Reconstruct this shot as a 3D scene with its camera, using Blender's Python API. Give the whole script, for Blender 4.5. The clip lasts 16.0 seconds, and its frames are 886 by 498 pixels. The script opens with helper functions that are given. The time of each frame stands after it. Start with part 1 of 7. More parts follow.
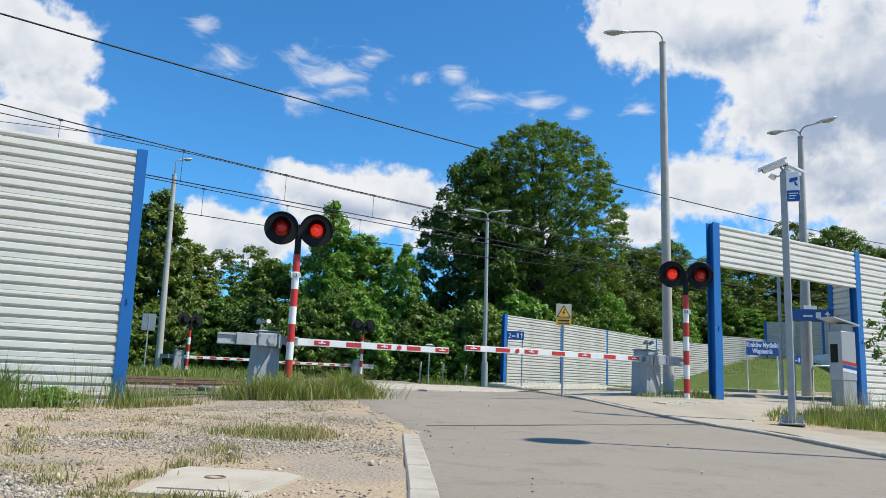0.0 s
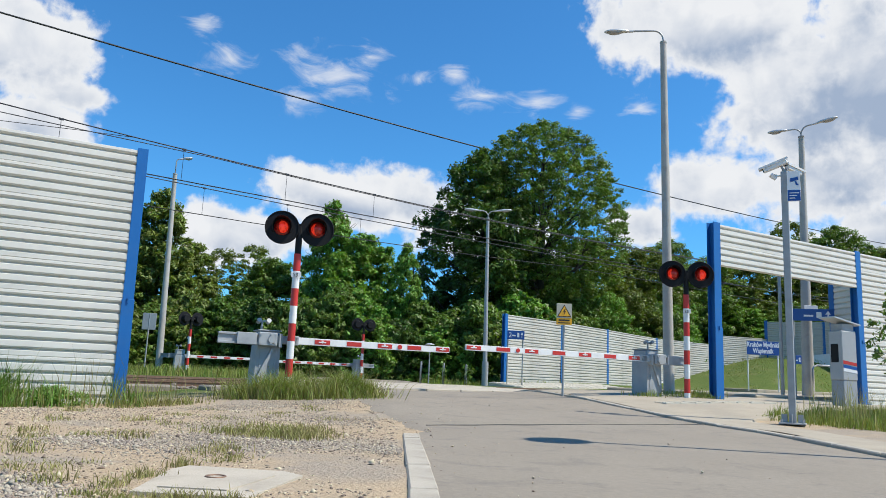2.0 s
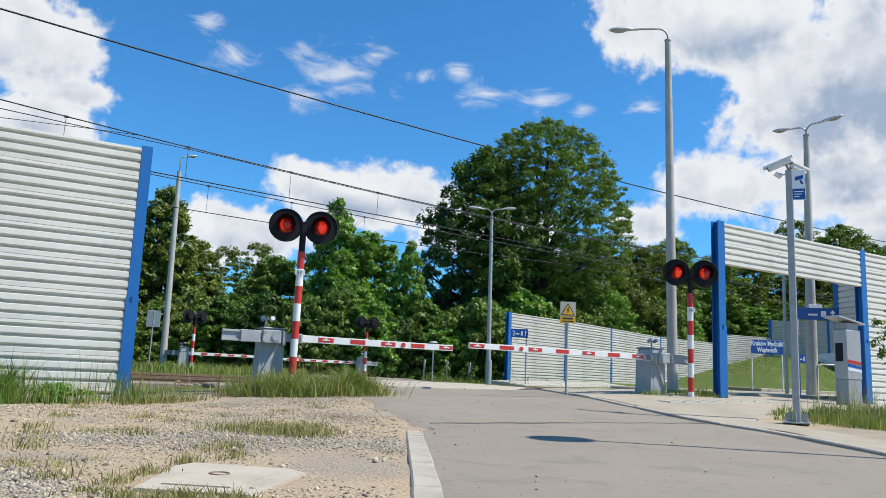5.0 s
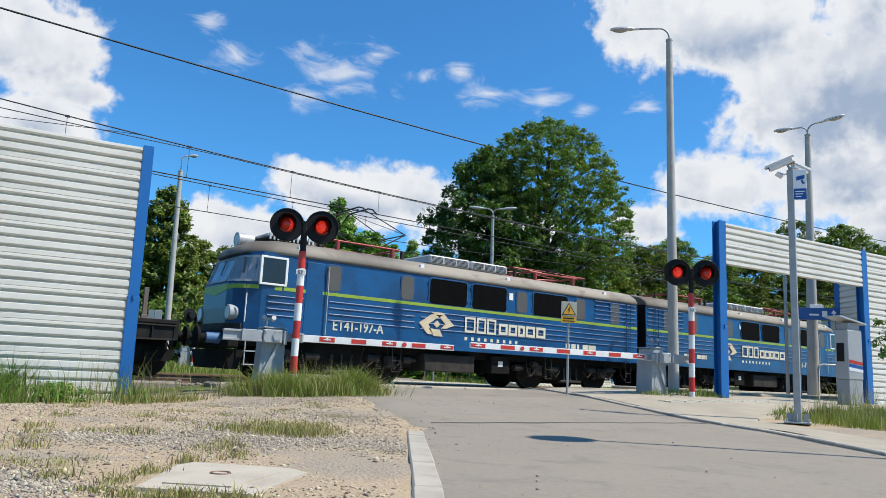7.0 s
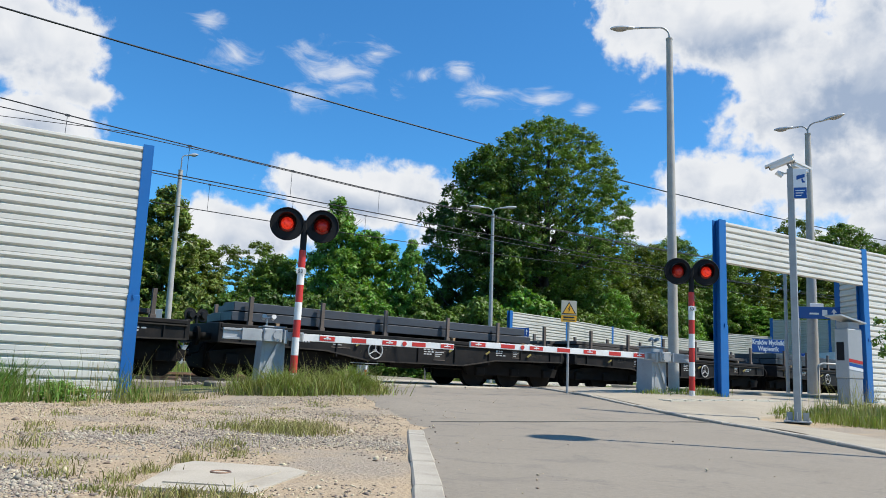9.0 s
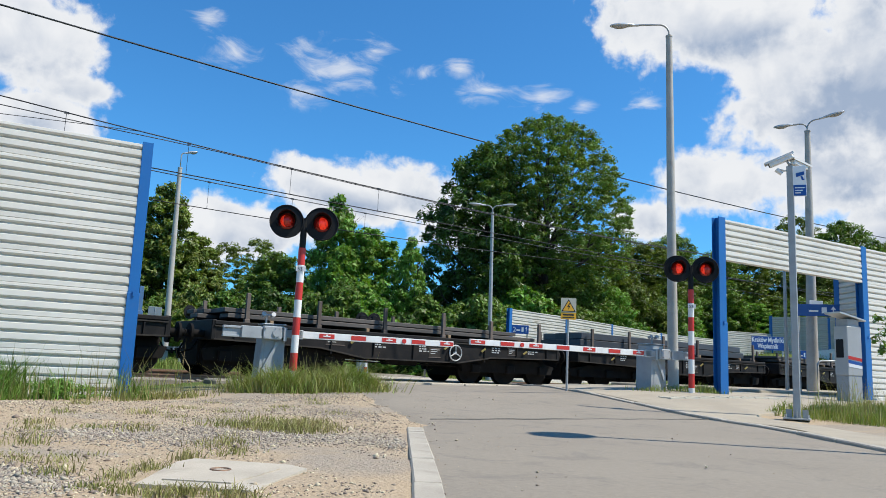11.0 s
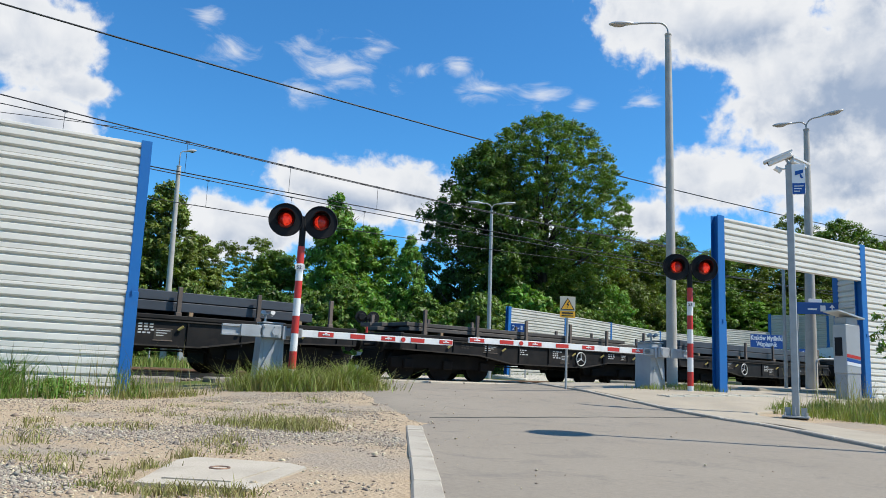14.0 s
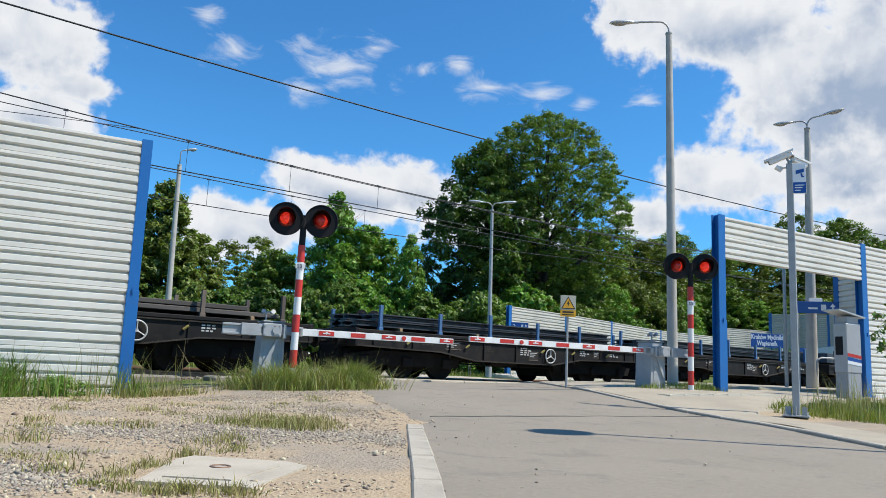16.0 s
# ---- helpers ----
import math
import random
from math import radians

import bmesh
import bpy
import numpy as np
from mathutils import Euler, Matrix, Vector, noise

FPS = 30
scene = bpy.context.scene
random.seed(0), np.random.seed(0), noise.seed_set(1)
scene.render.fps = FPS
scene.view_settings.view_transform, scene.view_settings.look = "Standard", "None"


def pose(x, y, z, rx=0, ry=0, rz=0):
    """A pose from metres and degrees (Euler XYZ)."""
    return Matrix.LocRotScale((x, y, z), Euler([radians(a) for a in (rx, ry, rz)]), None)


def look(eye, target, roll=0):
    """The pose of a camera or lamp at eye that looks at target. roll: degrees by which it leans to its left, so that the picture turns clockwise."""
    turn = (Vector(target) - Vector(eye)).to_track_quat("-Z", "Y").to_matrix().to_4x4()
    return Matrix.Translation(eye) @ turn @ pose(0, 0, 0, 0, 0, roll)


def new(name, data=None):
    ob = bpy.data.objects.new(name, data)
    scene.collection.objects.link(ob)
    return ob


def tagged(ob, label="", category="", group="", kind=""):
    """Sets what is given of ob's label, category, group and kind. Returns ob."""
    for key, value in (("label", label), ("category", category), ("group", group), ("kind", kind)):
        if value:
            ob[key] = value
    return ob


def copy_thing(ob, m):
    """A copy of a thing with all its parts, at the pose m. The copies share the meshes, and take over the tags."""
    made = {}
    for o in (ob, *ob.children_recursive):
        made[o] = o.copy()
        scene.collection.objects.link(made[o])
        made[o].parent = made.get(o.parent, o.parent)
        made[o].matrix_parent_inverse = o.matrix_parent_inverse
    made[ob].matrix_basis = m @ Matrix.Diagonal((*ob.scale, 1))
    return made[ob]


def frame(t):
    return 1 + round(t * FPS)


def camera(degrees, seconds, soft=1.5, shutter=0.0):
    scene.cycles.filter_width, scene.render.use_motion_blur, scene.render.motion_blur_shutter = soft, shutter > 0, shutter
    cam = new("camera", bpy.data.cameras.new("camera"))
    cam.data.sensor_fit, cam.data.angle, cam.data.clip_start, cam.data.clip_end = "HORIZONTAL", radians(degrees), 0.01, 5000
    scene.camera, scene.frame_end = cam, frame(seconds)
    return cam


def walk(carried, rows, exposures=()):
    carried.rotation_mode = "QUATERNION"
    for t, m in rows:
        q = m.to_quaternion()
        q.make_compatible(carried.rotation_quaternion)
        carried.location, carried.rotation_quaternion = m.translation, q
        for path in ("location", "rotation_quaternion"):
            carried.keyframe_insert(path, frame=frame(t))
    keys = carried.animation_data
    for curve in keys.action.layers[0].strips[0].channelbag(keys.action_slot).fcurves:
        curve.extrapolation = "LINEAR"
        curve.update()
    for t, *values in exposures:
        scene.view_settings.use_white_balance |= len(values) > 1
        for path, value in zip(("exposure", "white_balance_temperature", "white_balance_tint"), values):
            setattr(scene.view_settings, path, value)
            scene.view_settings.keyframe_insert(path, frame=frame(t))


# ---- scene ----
# ---- camera: a phone held low beside the road, turning very slightly ----
cam = camera(62.18, 16.0, soft=0.6)
EYE = (0.0, 0.0, 0.6)


def aim(yaw, pitch, roll):
    """A pose at EYE; yaw from +Y towards +X, degrees."""
    a, b = radians(yaw), radians(pitch)
    d = Vector((math.sin(a) * math.cos(b), math.cos(a) * math.cos(b), math.sin(b)))
    return look(EYE, Vector(EYE) + d * 10, roll)


AIM = [(0, 36.8, 9.7, 2.48), (1, 36.78, 9.7, 2.52), (2, 36.76, 9.655, 2.53), (3, 36.69, 9.59, 2.57), (4, 36.56, 9.525, 2.65),
       (5.2, 36.46, 9.49, 2.69), (6.5, 36.405, 9.472, 2.72), (7.5, 36.39, 9.455, 2.75), (8.5, 36.405, 9.42, 2.75), (9, 36.39, 9.39, 2.73),
       (10.2, 36.41, 9.27, 2.71), (11.5, 36.45, 9.16, 2.69), (12.5, 36.505, 9.1, 2.67), (13.5, 36.508, 9.085, 2.65), (14.5, 36.51, 9.06, 2.68),
       (15.5, 36.51, 9.02, 2.69), (16, 36.47, 8.99, 2.7)]
walk(cam, [(t, aim(y, p, r)) for t, y, p, r in AIM], exposures=[(0, 0.32), (16, 0.32)])

# ---- light: high sun from the right, blue sky with cumulus ----
SUN_AZ, SUN_EL = 136.0, 54.0   # azimuth from +Y towards +X
sun = new("sun", bpy.data.lights.new("sun", "SUN"))
sun.data.energy, sun.data.angle, sun.data.color = 4.8, radians(0.55), (1.0, 0.945, 0.85)
SDIR = Vector((math.sin(radians(SUN_AZ)) * math.cos(radians(SUN_EL)), math.cos(radians(SUN_AZ)) * math.cos(radians(SUN_EL)), math.sin(radians(SUN_EL))))
sun.matrix_world = look(SDIR * 100, (0, 0, 0))


class Nodes:
    """Small builder for node trees."""

    def __init__(self, tree):
        self.t = tree
        tree.nodes.clear()

    def n(self, kind, **props):
        nd = self.t.nodes.new(kind)
        for k, v in props.items():
            if k == "op":
                nd.operation = v
            elif k == "blend":
                nd.blend_type = v
            elif k == "data":
                nd.data_type = v
            elif k == "clampit":
                nd.use_clamp = v
        return nd

    def put(self, sock, v):
        if v is None:
            return
        if hasattr(v, "is_output"):
            self.t.links.new(v, sock)
        else:
            sock.default_value = v

    def math(self, op, a, b=None, c=None, clamp=False):
        nd = self.n("ShaderNodeMath", op=op, clampit=clamp)
        self.put(nd.inputs[0], a)
        self.put(nd.inputs[1], b)
        self.put(nd.inputs[2], c)
        return nd.outputs[0]

    def mix(self, f, a, b, blend="MIX"):
        nd = self.n("ShaderNodeMix", data="RGBA", blend=blend)
        self.put(nd.inputs[0], f)
        self.put(nd.inputs[6], a)
        self.put(nd.inputs[7], b)
        return nd.outputs[2]

    def noise(self, vec, scale, detail=4, rough=0.55, dist=0.0):
        nd = self.n("ShaderNodeTexNoise")
        self.put(nd.inputs["Vector"], vec)
        nd.inputs["Scale"].default_value, nd.inputs["Detail"].default_value = scale, detail
        nd.inputs["Roughness"].default_value, nd.inputs["Distortion"].default_value = rough, dist
        return nd.outputs[0]

    def voronoi(self, vec, scale, out=0):
        nd = self.n("ShaderNodeTexVoronoi")
        self.put(nd.inputs["Vector"], vec)
        nd.inputs["Scale"].default_value = scale
        return nd.outputs[out]

    def ramp(self, f, a, b, lo=0.0, hi=1.0):
        nd = self.n("ShaderNodeMapRange")
        nd.interpolation_type = "SMOOTHSTEP"
        self.put(nd.inputs[0], f)
        for i, v in zip((1, 2, 3, 4), (a, b, lo, hi)):
            self.put(nd.inputs[i], v)
        return nd.outputs[0]


# cloud banks of the sky: azimuth, elevation, half width, half height (degrees), density
CLOUDS = [(4.0, 20.6, 6.2, 3.4, 1.15), (9.2, 18.1, 3.2, 1.3, 1.0), (5.6, 15.6, 4.6, 1.8, 1.1), (29.0, 13.3, 7.4, 2.4, 1.2), (21.0, 9.5, 5.5, 2.6, 1.15), (40.0, 10.5, 8.0, 2.4, 1.0),
          (57.5, 26.0, 8.6, 3.8, 1.2), (67.5, 20.4, 8.6, 6.4, 1.25), (57.5, 14.0, 5.6, 2.4, 1.2), (64.5, 14.0, 7.5, 3.6, 1.1),
          (69.0, 11.0, 5.0, 2.4, 1.1), (52.0, 12.0, 3.4, 2.0, 1.1), (-30, 17, 14, 5, 1.0), (105, 20, 16, 6, 1.0), (150, 18, 15, 5, 1.0), (-90, 22, 20, 6, 1.0)]
WISPS = [(18.9, 22.4, 2.6, 1.2), (17.0, 24.4, 1.4, 0.9), (27.6, 22.3, 4.2, 1.9), (24.8, 20.4, 2.8, 1.1), (30.0, 23.9, 1.6, 1.2), (34.2, 22.6, 1.4, 1.0), (39.6, 21.6, 2.9, 1.5), (43.9, 21.2, 2.4, 1.1), (37.2, 23.0, 1.4, 0.9), (47.2, 20.4, 1.2, 0.7), (52.0, 20.5, 1.5, 0.8), (24.0, 23.5, 1.6, 0.8)]
world = bpy.data.worlds.new("world")
scene.world = world
world.use_nodes = True
N = Nodes(world.node_tree)
sky = N.n("ShaderNodeTexSky")
sky.sky_type, sky.sun_disc = "NISHITA", False
sky.sun_elevation, sky.sun_rotation = radians(SUN_EL), radians(SUN_AZ)
sky.air_density, sky.dust_density, sky.ozone_density = 1.0, 0.4, 3.0
co = N.n("ShaderNodeTexCoord").outputs["Generated"]
sep = N.n("ShaderNodeSeparateXYZ")
N.put(sep.inputs[0], co)
az = N.math("MULTIPLY", N.math("ARCTAN2", sep.outputs[0], sep.outputs[1]), 57.2958)
el = N.math("MULTIPLY", N.math("ARCSINE", sep.outputs[2]), 57.2958)
comb = N.n("ShaderNodeCombineXYZ")
N.put(comb.inputs[0], az)
N.put(comb.inputs[1], el)


def bank(ca, ce, w, h):
    """Distance from a cloud bank's centre: 1 on its outline."""
    mp = N.n("ShaderNodeVectorMath", op="SUBTRACT")
    N.put(mp.inputs[0], comb.outputs[0])
    mp.inputs[1].default_value = (ca, ce, 0)
    ml = N.n("ShaderNodeVectorMath", op="MULTIPLY")
    N.put(ml.inputs[0], mp.outputs[0])
    ml.inputs[1].default_value = (1 / w, 1 / h, 0)
    ln = N.n("ShaderNodeVectorMath", op="LENGTH")
    N.put(ln.inputs[0], ml.outputs[0])
    return ln.outputs["Value"]


field, wisp, low = None, None, None
for ca, ce, w, h, dn in CLOUDS:
    d = bank(ca, ce, w, h)
    f = N.math("MULTIPLY_ADD", d, -0.8, dn)
    field = f if field is None else N.math("SMOOTH_MAX", field, f, 0.12)
    g = N.math("MULTIPLY", N.ramp(N.math("MULTIPLY", N.math("SUBTRACT", el, ce), 1 / h), 0.35, -0.75), N.ramp(d, 1.15, 0.5))
    low = g if low is None else N.math("MAXIMUM", low, g)
for ca, ce, w, h in WISPS:
    f = N.math("MULTIPLY_ADD", bank(ca, ce, w, h), -0.7, 0.9)
    wisp = f if wisp is None else N.math("SMOOTH_MAX", wisp, f, 0.1)
big = N.noise(comb.outputs[0], 0.19, 7, 0.52, 0.25)
fine = N.noise(comb.outputs[0], 0.9, 8, 0.58, 0.2)
dens = N.math("ADD", field, N.math("MULTIPLY_ADD", big, 1.5, -0.98))
dens = N.math("ADD", dens, N.math("MULTIPLY_ADD", fine, 0.62, -0.33))
streak = N.n("ShaderNodeMapping")
N.put(streak.inputs[0], comb.outputs[0])
streak.inputs["Rotation"].default_value = (0, 0, radians(32))
streak.inputs["Scale"].default_value = (0.45, 1.15, 1)
wd = N.math("ADD", wisp, N.math("MULTIPLY_ADD", N.noise(streak.outputs[0], 0.55, 8, 0.6, 0.7), 2.5, -1.55))
mask = N.math("MAXIMUM", N.ramp(dens, -0.04, 0.30), N.math("MULTIPLY", N.ramp(wd, -0.1, 0.95), 0.75))
relief = N.noise(comb.outputs[0], 0.24, 5, 0.5, 0.3)
deep = N.math("MAXIMUM", N.ramp(bank(68.5, 21.5, 7.5, 5.5), 1.0, 0.35), N.ramp(bank(70.0, 13.5, 6.5, 3.2), 1.0, 0.3))
shade = N.math("MULTIPLY", N.ramp(dens, 0.15, 0.75), N.math("ADD", N.math("MULTIPLY", low, 0.75), N.math("ADD", N.math("MULTIPLY_ADD", relief, 2.2, -0.92), N.math("MULTIPLY", deep, 0.55)), clamp=True), clamp=True)
cloud = N.mix(shade, (0.95, 0.97, 1.0, 1), (0.40, 0.50, 0.67, 1))
bg1 = N.n("ShaderNodeBackground")
tint = N.mix(1.0, sky.outputs[0], (0.40, 1.0, 1.39, 1), "MULTIPLY")
N.put(bg1.inputs[0], tint)
bg1.inputs[1].default_value = 0.104
bg2 = N.n("ShaderNodeBackground")
N.put(bg2.inputs[0], cloud)
bg2.inputs[1].default_value = 0.72
mixs = N.n("ShaderNodeMixShader")
N.put(mixs.inputs[0], mask)
N.put(mixs.inputs[1], bg1.outputs[0])
N.put(mixs.inputs[2], bg2.outputs[0])
wo = N.n("ShaderNodeOutputWorld")
N.put(wo.inputs[0], mixs.outputs[0])


# ---- materials ----
def material(name, base, rough=0.6, metal=0.0, second=None, scale=3.0, amount=0.5, fine=40.0, fine_amount=0.25, bump=0.15, dirt=None,
             dirt_scale=1.2, dirt_amount=0.35, island=0.0, obj=0.0, coat=0.0, spec=0.5, stretch=(1, 1, 1), emit=0.0, trans=0.0):
    """A surface with a broad and a fine variation, stains and fine relief."""
    m = bpy.data.materials.new(name)
    m.use_nodes = True
    k = Nodes(m.node_tree)
    tc = k.n("ShaderNodeTexCoord").outputs["Object"]
    mp = k.n("ShaderNodeMapping")
    k.put(mp.inputs[0], tc)
    mp.inputs["Scale"].default_value = stretch
    v = mp.outputs[0]
    b4 = (*base, 1)
    s4 = (*(second or [c * 0.75 for c in base]), 1)
    col = k.mix(k.math("MULTIPLY", k.ramp(k.noise(v, scale), 0.35, 0.68), amount), b4, s4)
    fn = k.noise(v, fine, 3, 0.6)
    col = k.mix(fine_amount, col, k.mix(fn, (0.25, 0.25, 0.25, 1), (1.75, 1.75, 1.75, 1)), "MULTIPLY")
    if dirt:
        col = k.mix(k.math("MULTIPLY", k.ramp(k.noise(v, dirt_scale, 6, 0.65, 0.6), 0.5, 0.72), dirt_amount), col, (*dirt, 1))
    if island or obj:
        rnd = k.n("ShaderNodeNewGeometry").outputs["Random Per Island"] if island else k.n("ShaderNodeObjectInfo").outputs["Random"]
        hs = k.n("ShaderNodeHueSaturation")
        k.put(hs.inputs["Value"], k.math("MULTIPLY_ADD", rnd, 2 * (island or obj), 1 - (island or obj)))
        k.put(hs.inputs["Hue"], k.math("MULTIPLY_ADD", rnd, 0.05 * (1 if island else 0), 0.5 - 0.025 * (1 if island else 0)))
        k.put(hs.inputs["Color"], col)
        col = hs.outputs[0]
    p = k.n("ShaderNodeBsdfPrincipled")
    k.put(p.inputs["Base Color"], col)
    k.put(p.inputs["Roughness"], k.math("ADD", k.math("MULTIPLY", fn, 0.2), rough - 0.1, clamp=True))
    p.inputs["Metallic"].default_value, p.inputs["Coat Weight"].default_value = metal, coat
    p.inputs["Specular IOR Level"].default_value = spec
    if emit:
        k.put(p.inputs["Emission Color"], col)
        p.inputs["Emission Strength"].default_value = emit
    if bump:
        bp = k.n("ShaderNodeBump")
        bp.inputs["Strength"].default_value, bp.inputs["Distance"].default_value = bump, 0.01
        k.put(bp.inputs["Height"], fn)
        k.put(p.inputs["Normal"], bp.outputs[0])
    out = k.n("ShaderNodeOutputMaterial")
    if trans:
        tr = k.n("ShaderNodeBsdfTranslucent")
        k.put(tr.inputs[0], k.mix(1.0, col, (1.3, 1.5, 0.5, 1), "MULTIPLY"))
        ms = k.n("ShaderNodeMixShader")
        ms.inputs[0].default_value = trans
        k.put(ms.inputs[1], p.outputs[0])
        k.put(ms.inputs[2], tr.outputs[0])
        k.put(out.inputs[0], ms.outputs[0])
    else:
        k.put(out.inputs[0], p.outputs[0])
    return m


M_WALL = material("wall_sheet_paint", (0.63, 0.605, 0.535), 0.5, 0.0, (0.55, 0.53, 0.465), 0.8, 0.6, 60, 0.06, 0.05, (0.34, 0.33, 0.29), 0.9, 0.25, stretch=(1, 1, 2))
# M_WALL darkened: rib shade put into the colour, besides heavier stains
M_WALL2 = material("shaded_stained_wall_sheet", (0.50, 0.48, 0.42), 0.6, 0.0, (0.42, 0.40, 0.35), 0.6, 0.7, 60, 0.08, 0.05, (0.25, 0.24, 0.2), 0.7, 0.35, stretch=(1, 1, 2))
M_BLUE = material("blue_steel_paint", (0.004, 0.105, 0.34), 0.45, 0.0, (0.008, 0.125, 0.37), 2, 0.5, 50, 0.1, 0.05, (0.08, 0.12, 0.2), 2.5, 0.2)
M_CONC = material("concrete_pole", (0.40, 0.385, 0.35), 0.85, 0, (0.31, 0.30, 0.275), 1.5, 0.6, 45, 0.25, 0.3, (0.2, 0.19, 0.17), 3, 0.3)
M_SLAB = material("pale_concrete", (0.45, 0.395, 0.31), 0.9, 0, (0.37, 0.325, 0.255), 2.5, 0.7, 70, 0.25, 0.35, (0.25, 0.21, 0.16), 2.2, 0.4)
M_BLOCK = material("weathered_edge_block", (0.27, 0.235, 0.185), 0.9, 0, (0.19, 0.165, 0.13), 2, 0.8, 45, 0.3, 0.4, (0.13, 0.12, 0.08), 2.5, 0.4)
M_KERB = material("kerb_concrete", (0.42, 0.375, 0.30), 0.9, 0, (0.34, 0.30, 0.24), 2.5, 0.7, 90, 0.35, 0.4, (0.22, 0.19, 0.15), 4, 0.4, obj=0.05)
M_GALV = material("galvanised_steel", (0.36, 0.365, 0.36), 0.5, 0.25, (0.28, 0.285, 0.28), 6, 0.6, 60, 0.12, 0.05)
M_GREYP = material("grey_enamel", (0.34, 0.355, 0.36), 0.65, 0.0, (0.27, 0.285, 0.295), 3, 0.6, 50, 0.12, 0.08, (0.15, 0.13, 0.1), 3, 0.25)
M_WHITE = material("white_paint", (0.74, 0.73, 0.70), 0.45, 0, (0.64, 0.63, 0.6), 4, 0.5, 60, 0.08, 0.05, (0.35, 0.32, 0.27), 4, 0.2)
M_RED = material("red_paint", (0.52, 0.028, 0.018), 0.42, 0, (0.42, 0.025, 0.018), 4, 0.5, 60, 0.1, 0.05, (0.25, 0.08, 0.06), 5, 0.2)
M_BLACK = material("black_paint", (0.006, 0.006, 0.0065), 0.6, 0, (0.009, 0.009, 0.009), 4, 0.5, 60, 0.15, 0.05, spec=0.25)
M_LENS = material("red_lens_dull", (0.16, 0.008, 0.006), 0.18, 0, (0.22, 0.01, 0.006), 20, 0.6, 80, 0.35, 0.3, emit=0.03)
M_LENS2 = material("red_lens_dim", (0.42, 0.02, 0.012), 0.2, 0, (0.25, 0.01, 0.006), 22, 0.8, 60, 0.5, 0.3, emit=0.06)
M_GLOW = material("red_lens_lit", (0.90, 0.045, 0.018), 0.25, 0, (0.5, 0.012, 0.006), 22, 0.9, 60, 0.6, 0.3, emit=0.42)
M_SIGNB = material("sign_blue", (0.012, 0.075, 0.30), 0.35, 0, (0.012, 0.07, 0.27), 2, 0.4, 40, 0.05, 0.02)
M_SIGNW = material("sign_white", (0.80, 0.80, 0.79), 0.4, 0, (0.75, 0.75, 0.74), 2, 0.4, 40, 0.05, 0.02)
M_YEL = material("warning_yellow", (0.86, 0.42, 0.02), 0.4, 0, (0.8, 0.38, 0.02), 3, 0.4, 40, 0.05, 0.02)
M_PBLACK = material("print_black", (0.012, 0.012, 0.012), 0.5, 0, None, 3, 0.3, 40, 0.05, 0.02)
M_RAIL = material("rail_steel", (0.24, 0.15, 0.10), 0.55, 0.5, (0.17, 0.10, 0.065), 8, 0.6, 60, 0.3, 0.2)
M_SLEEP = material("sleeper_concrete", (0.30, 0.27, 0.23), 0.9, 0, (0.23, 0.2, 0.165), 3, 0.6, 50, 0.3, 0.3)
M_WIRE = material("dark_wire", (0.02, 0.022, 0.026), 0.5, 0.3, None, 3, 0.3, 40, 0.05, 0.0)
M_LAMP = material("lamp_housing", (0.50, 0.51, 0.51), 0.4, 0.2, (0.42, 0.43, 0.43), 3, 0.5, 40, 0.08, 0.04)
M_LGLASS = material("lamp_cover", (0.32, 0.30, 0.27), 0.2, 0, (0.26, 0.25, 0.22), 6, 0.5, 40, 0.1, 0.05)


# ---- mesh helpers ----
def part(name, bm, mat, parent, label=""):
    me = bpy.data.meshes.new(name)
    bmesh.ops.recalc_face_normals(bm, faces=bm.faces)
    bm.to_mesh(me)
    bm.free()
    me.materials.append(mat)
    ob = new(name, me)
    if parent is not None:
        ob.parent = parent
    return tagged(ob, label)


def thing(name, m, label, category, group="", kind=""):
    ob = new(name)
    ob.matrix_basis = m
    return tagged(ob, label, category, group, kind)


def solid(name, bm, mat, label, category="", group="", kind="", m=None):
    ob = part(name, bm, mat, None)
    if m is not None:
        ob.matrix_basis = m
    return tagged(ob, label, category, group, kind)


def BM():
    return bmesh.new()


def box(bm, x0, x1, y0, y1, z0, z1, bev=0.0):
    x0, x1, y0, y1, z0, z1 = min(x0, x1), max(x0, x1), min(y0, y1), max(y0, y1), min(z0, z1), max(z0, z1)
    m = Matrix.Translation(((x0 + x1) / 2, (y0 + y1) / 2, (z0 + z1) / 2)) @ Matrix.Diagonal((x1 - x0, y1 - y0, z1 - z0, 1))
    r = bmesh.ops.create_cube(bm, size=1, matrix=m)
    if bev:
        es = list({e for v in r["verts"] for e in v.link_edges})
        bmesh.ops.bevel(bm, geom=es, offset=bev, segments=1, affect="EDGES", profile=0.6)
    return bm


def rod(bm, a, b, r0, r1=None, n=10, caps=True):
    a, b = Vector(a), Vector(b)
    r1 = r0 if r1 is None else r1
    q = (b - a).to_track_quat("Z", "Y").to_matrix()
    rings = []
    for c, r in ((a, r0), (b, r1)):
        rings.append([bm.verts.new(c + q @ Vector((math.cos(t) * r, math.sin(t) * r, 0))) for t in (2 * math.pi * i / n for i in range(n))])
    for i in range(n):
        f = bm.faces.new((rings[0][i], rings[0][(i + 1) % n], rings[1][(i + 1) % n], rings[1][i]))
        f.smooth = n > 6
    if caps:
        for r in rings:
            for e in bm.faces.new(r).edges:
                e.smooth = False
    return bm


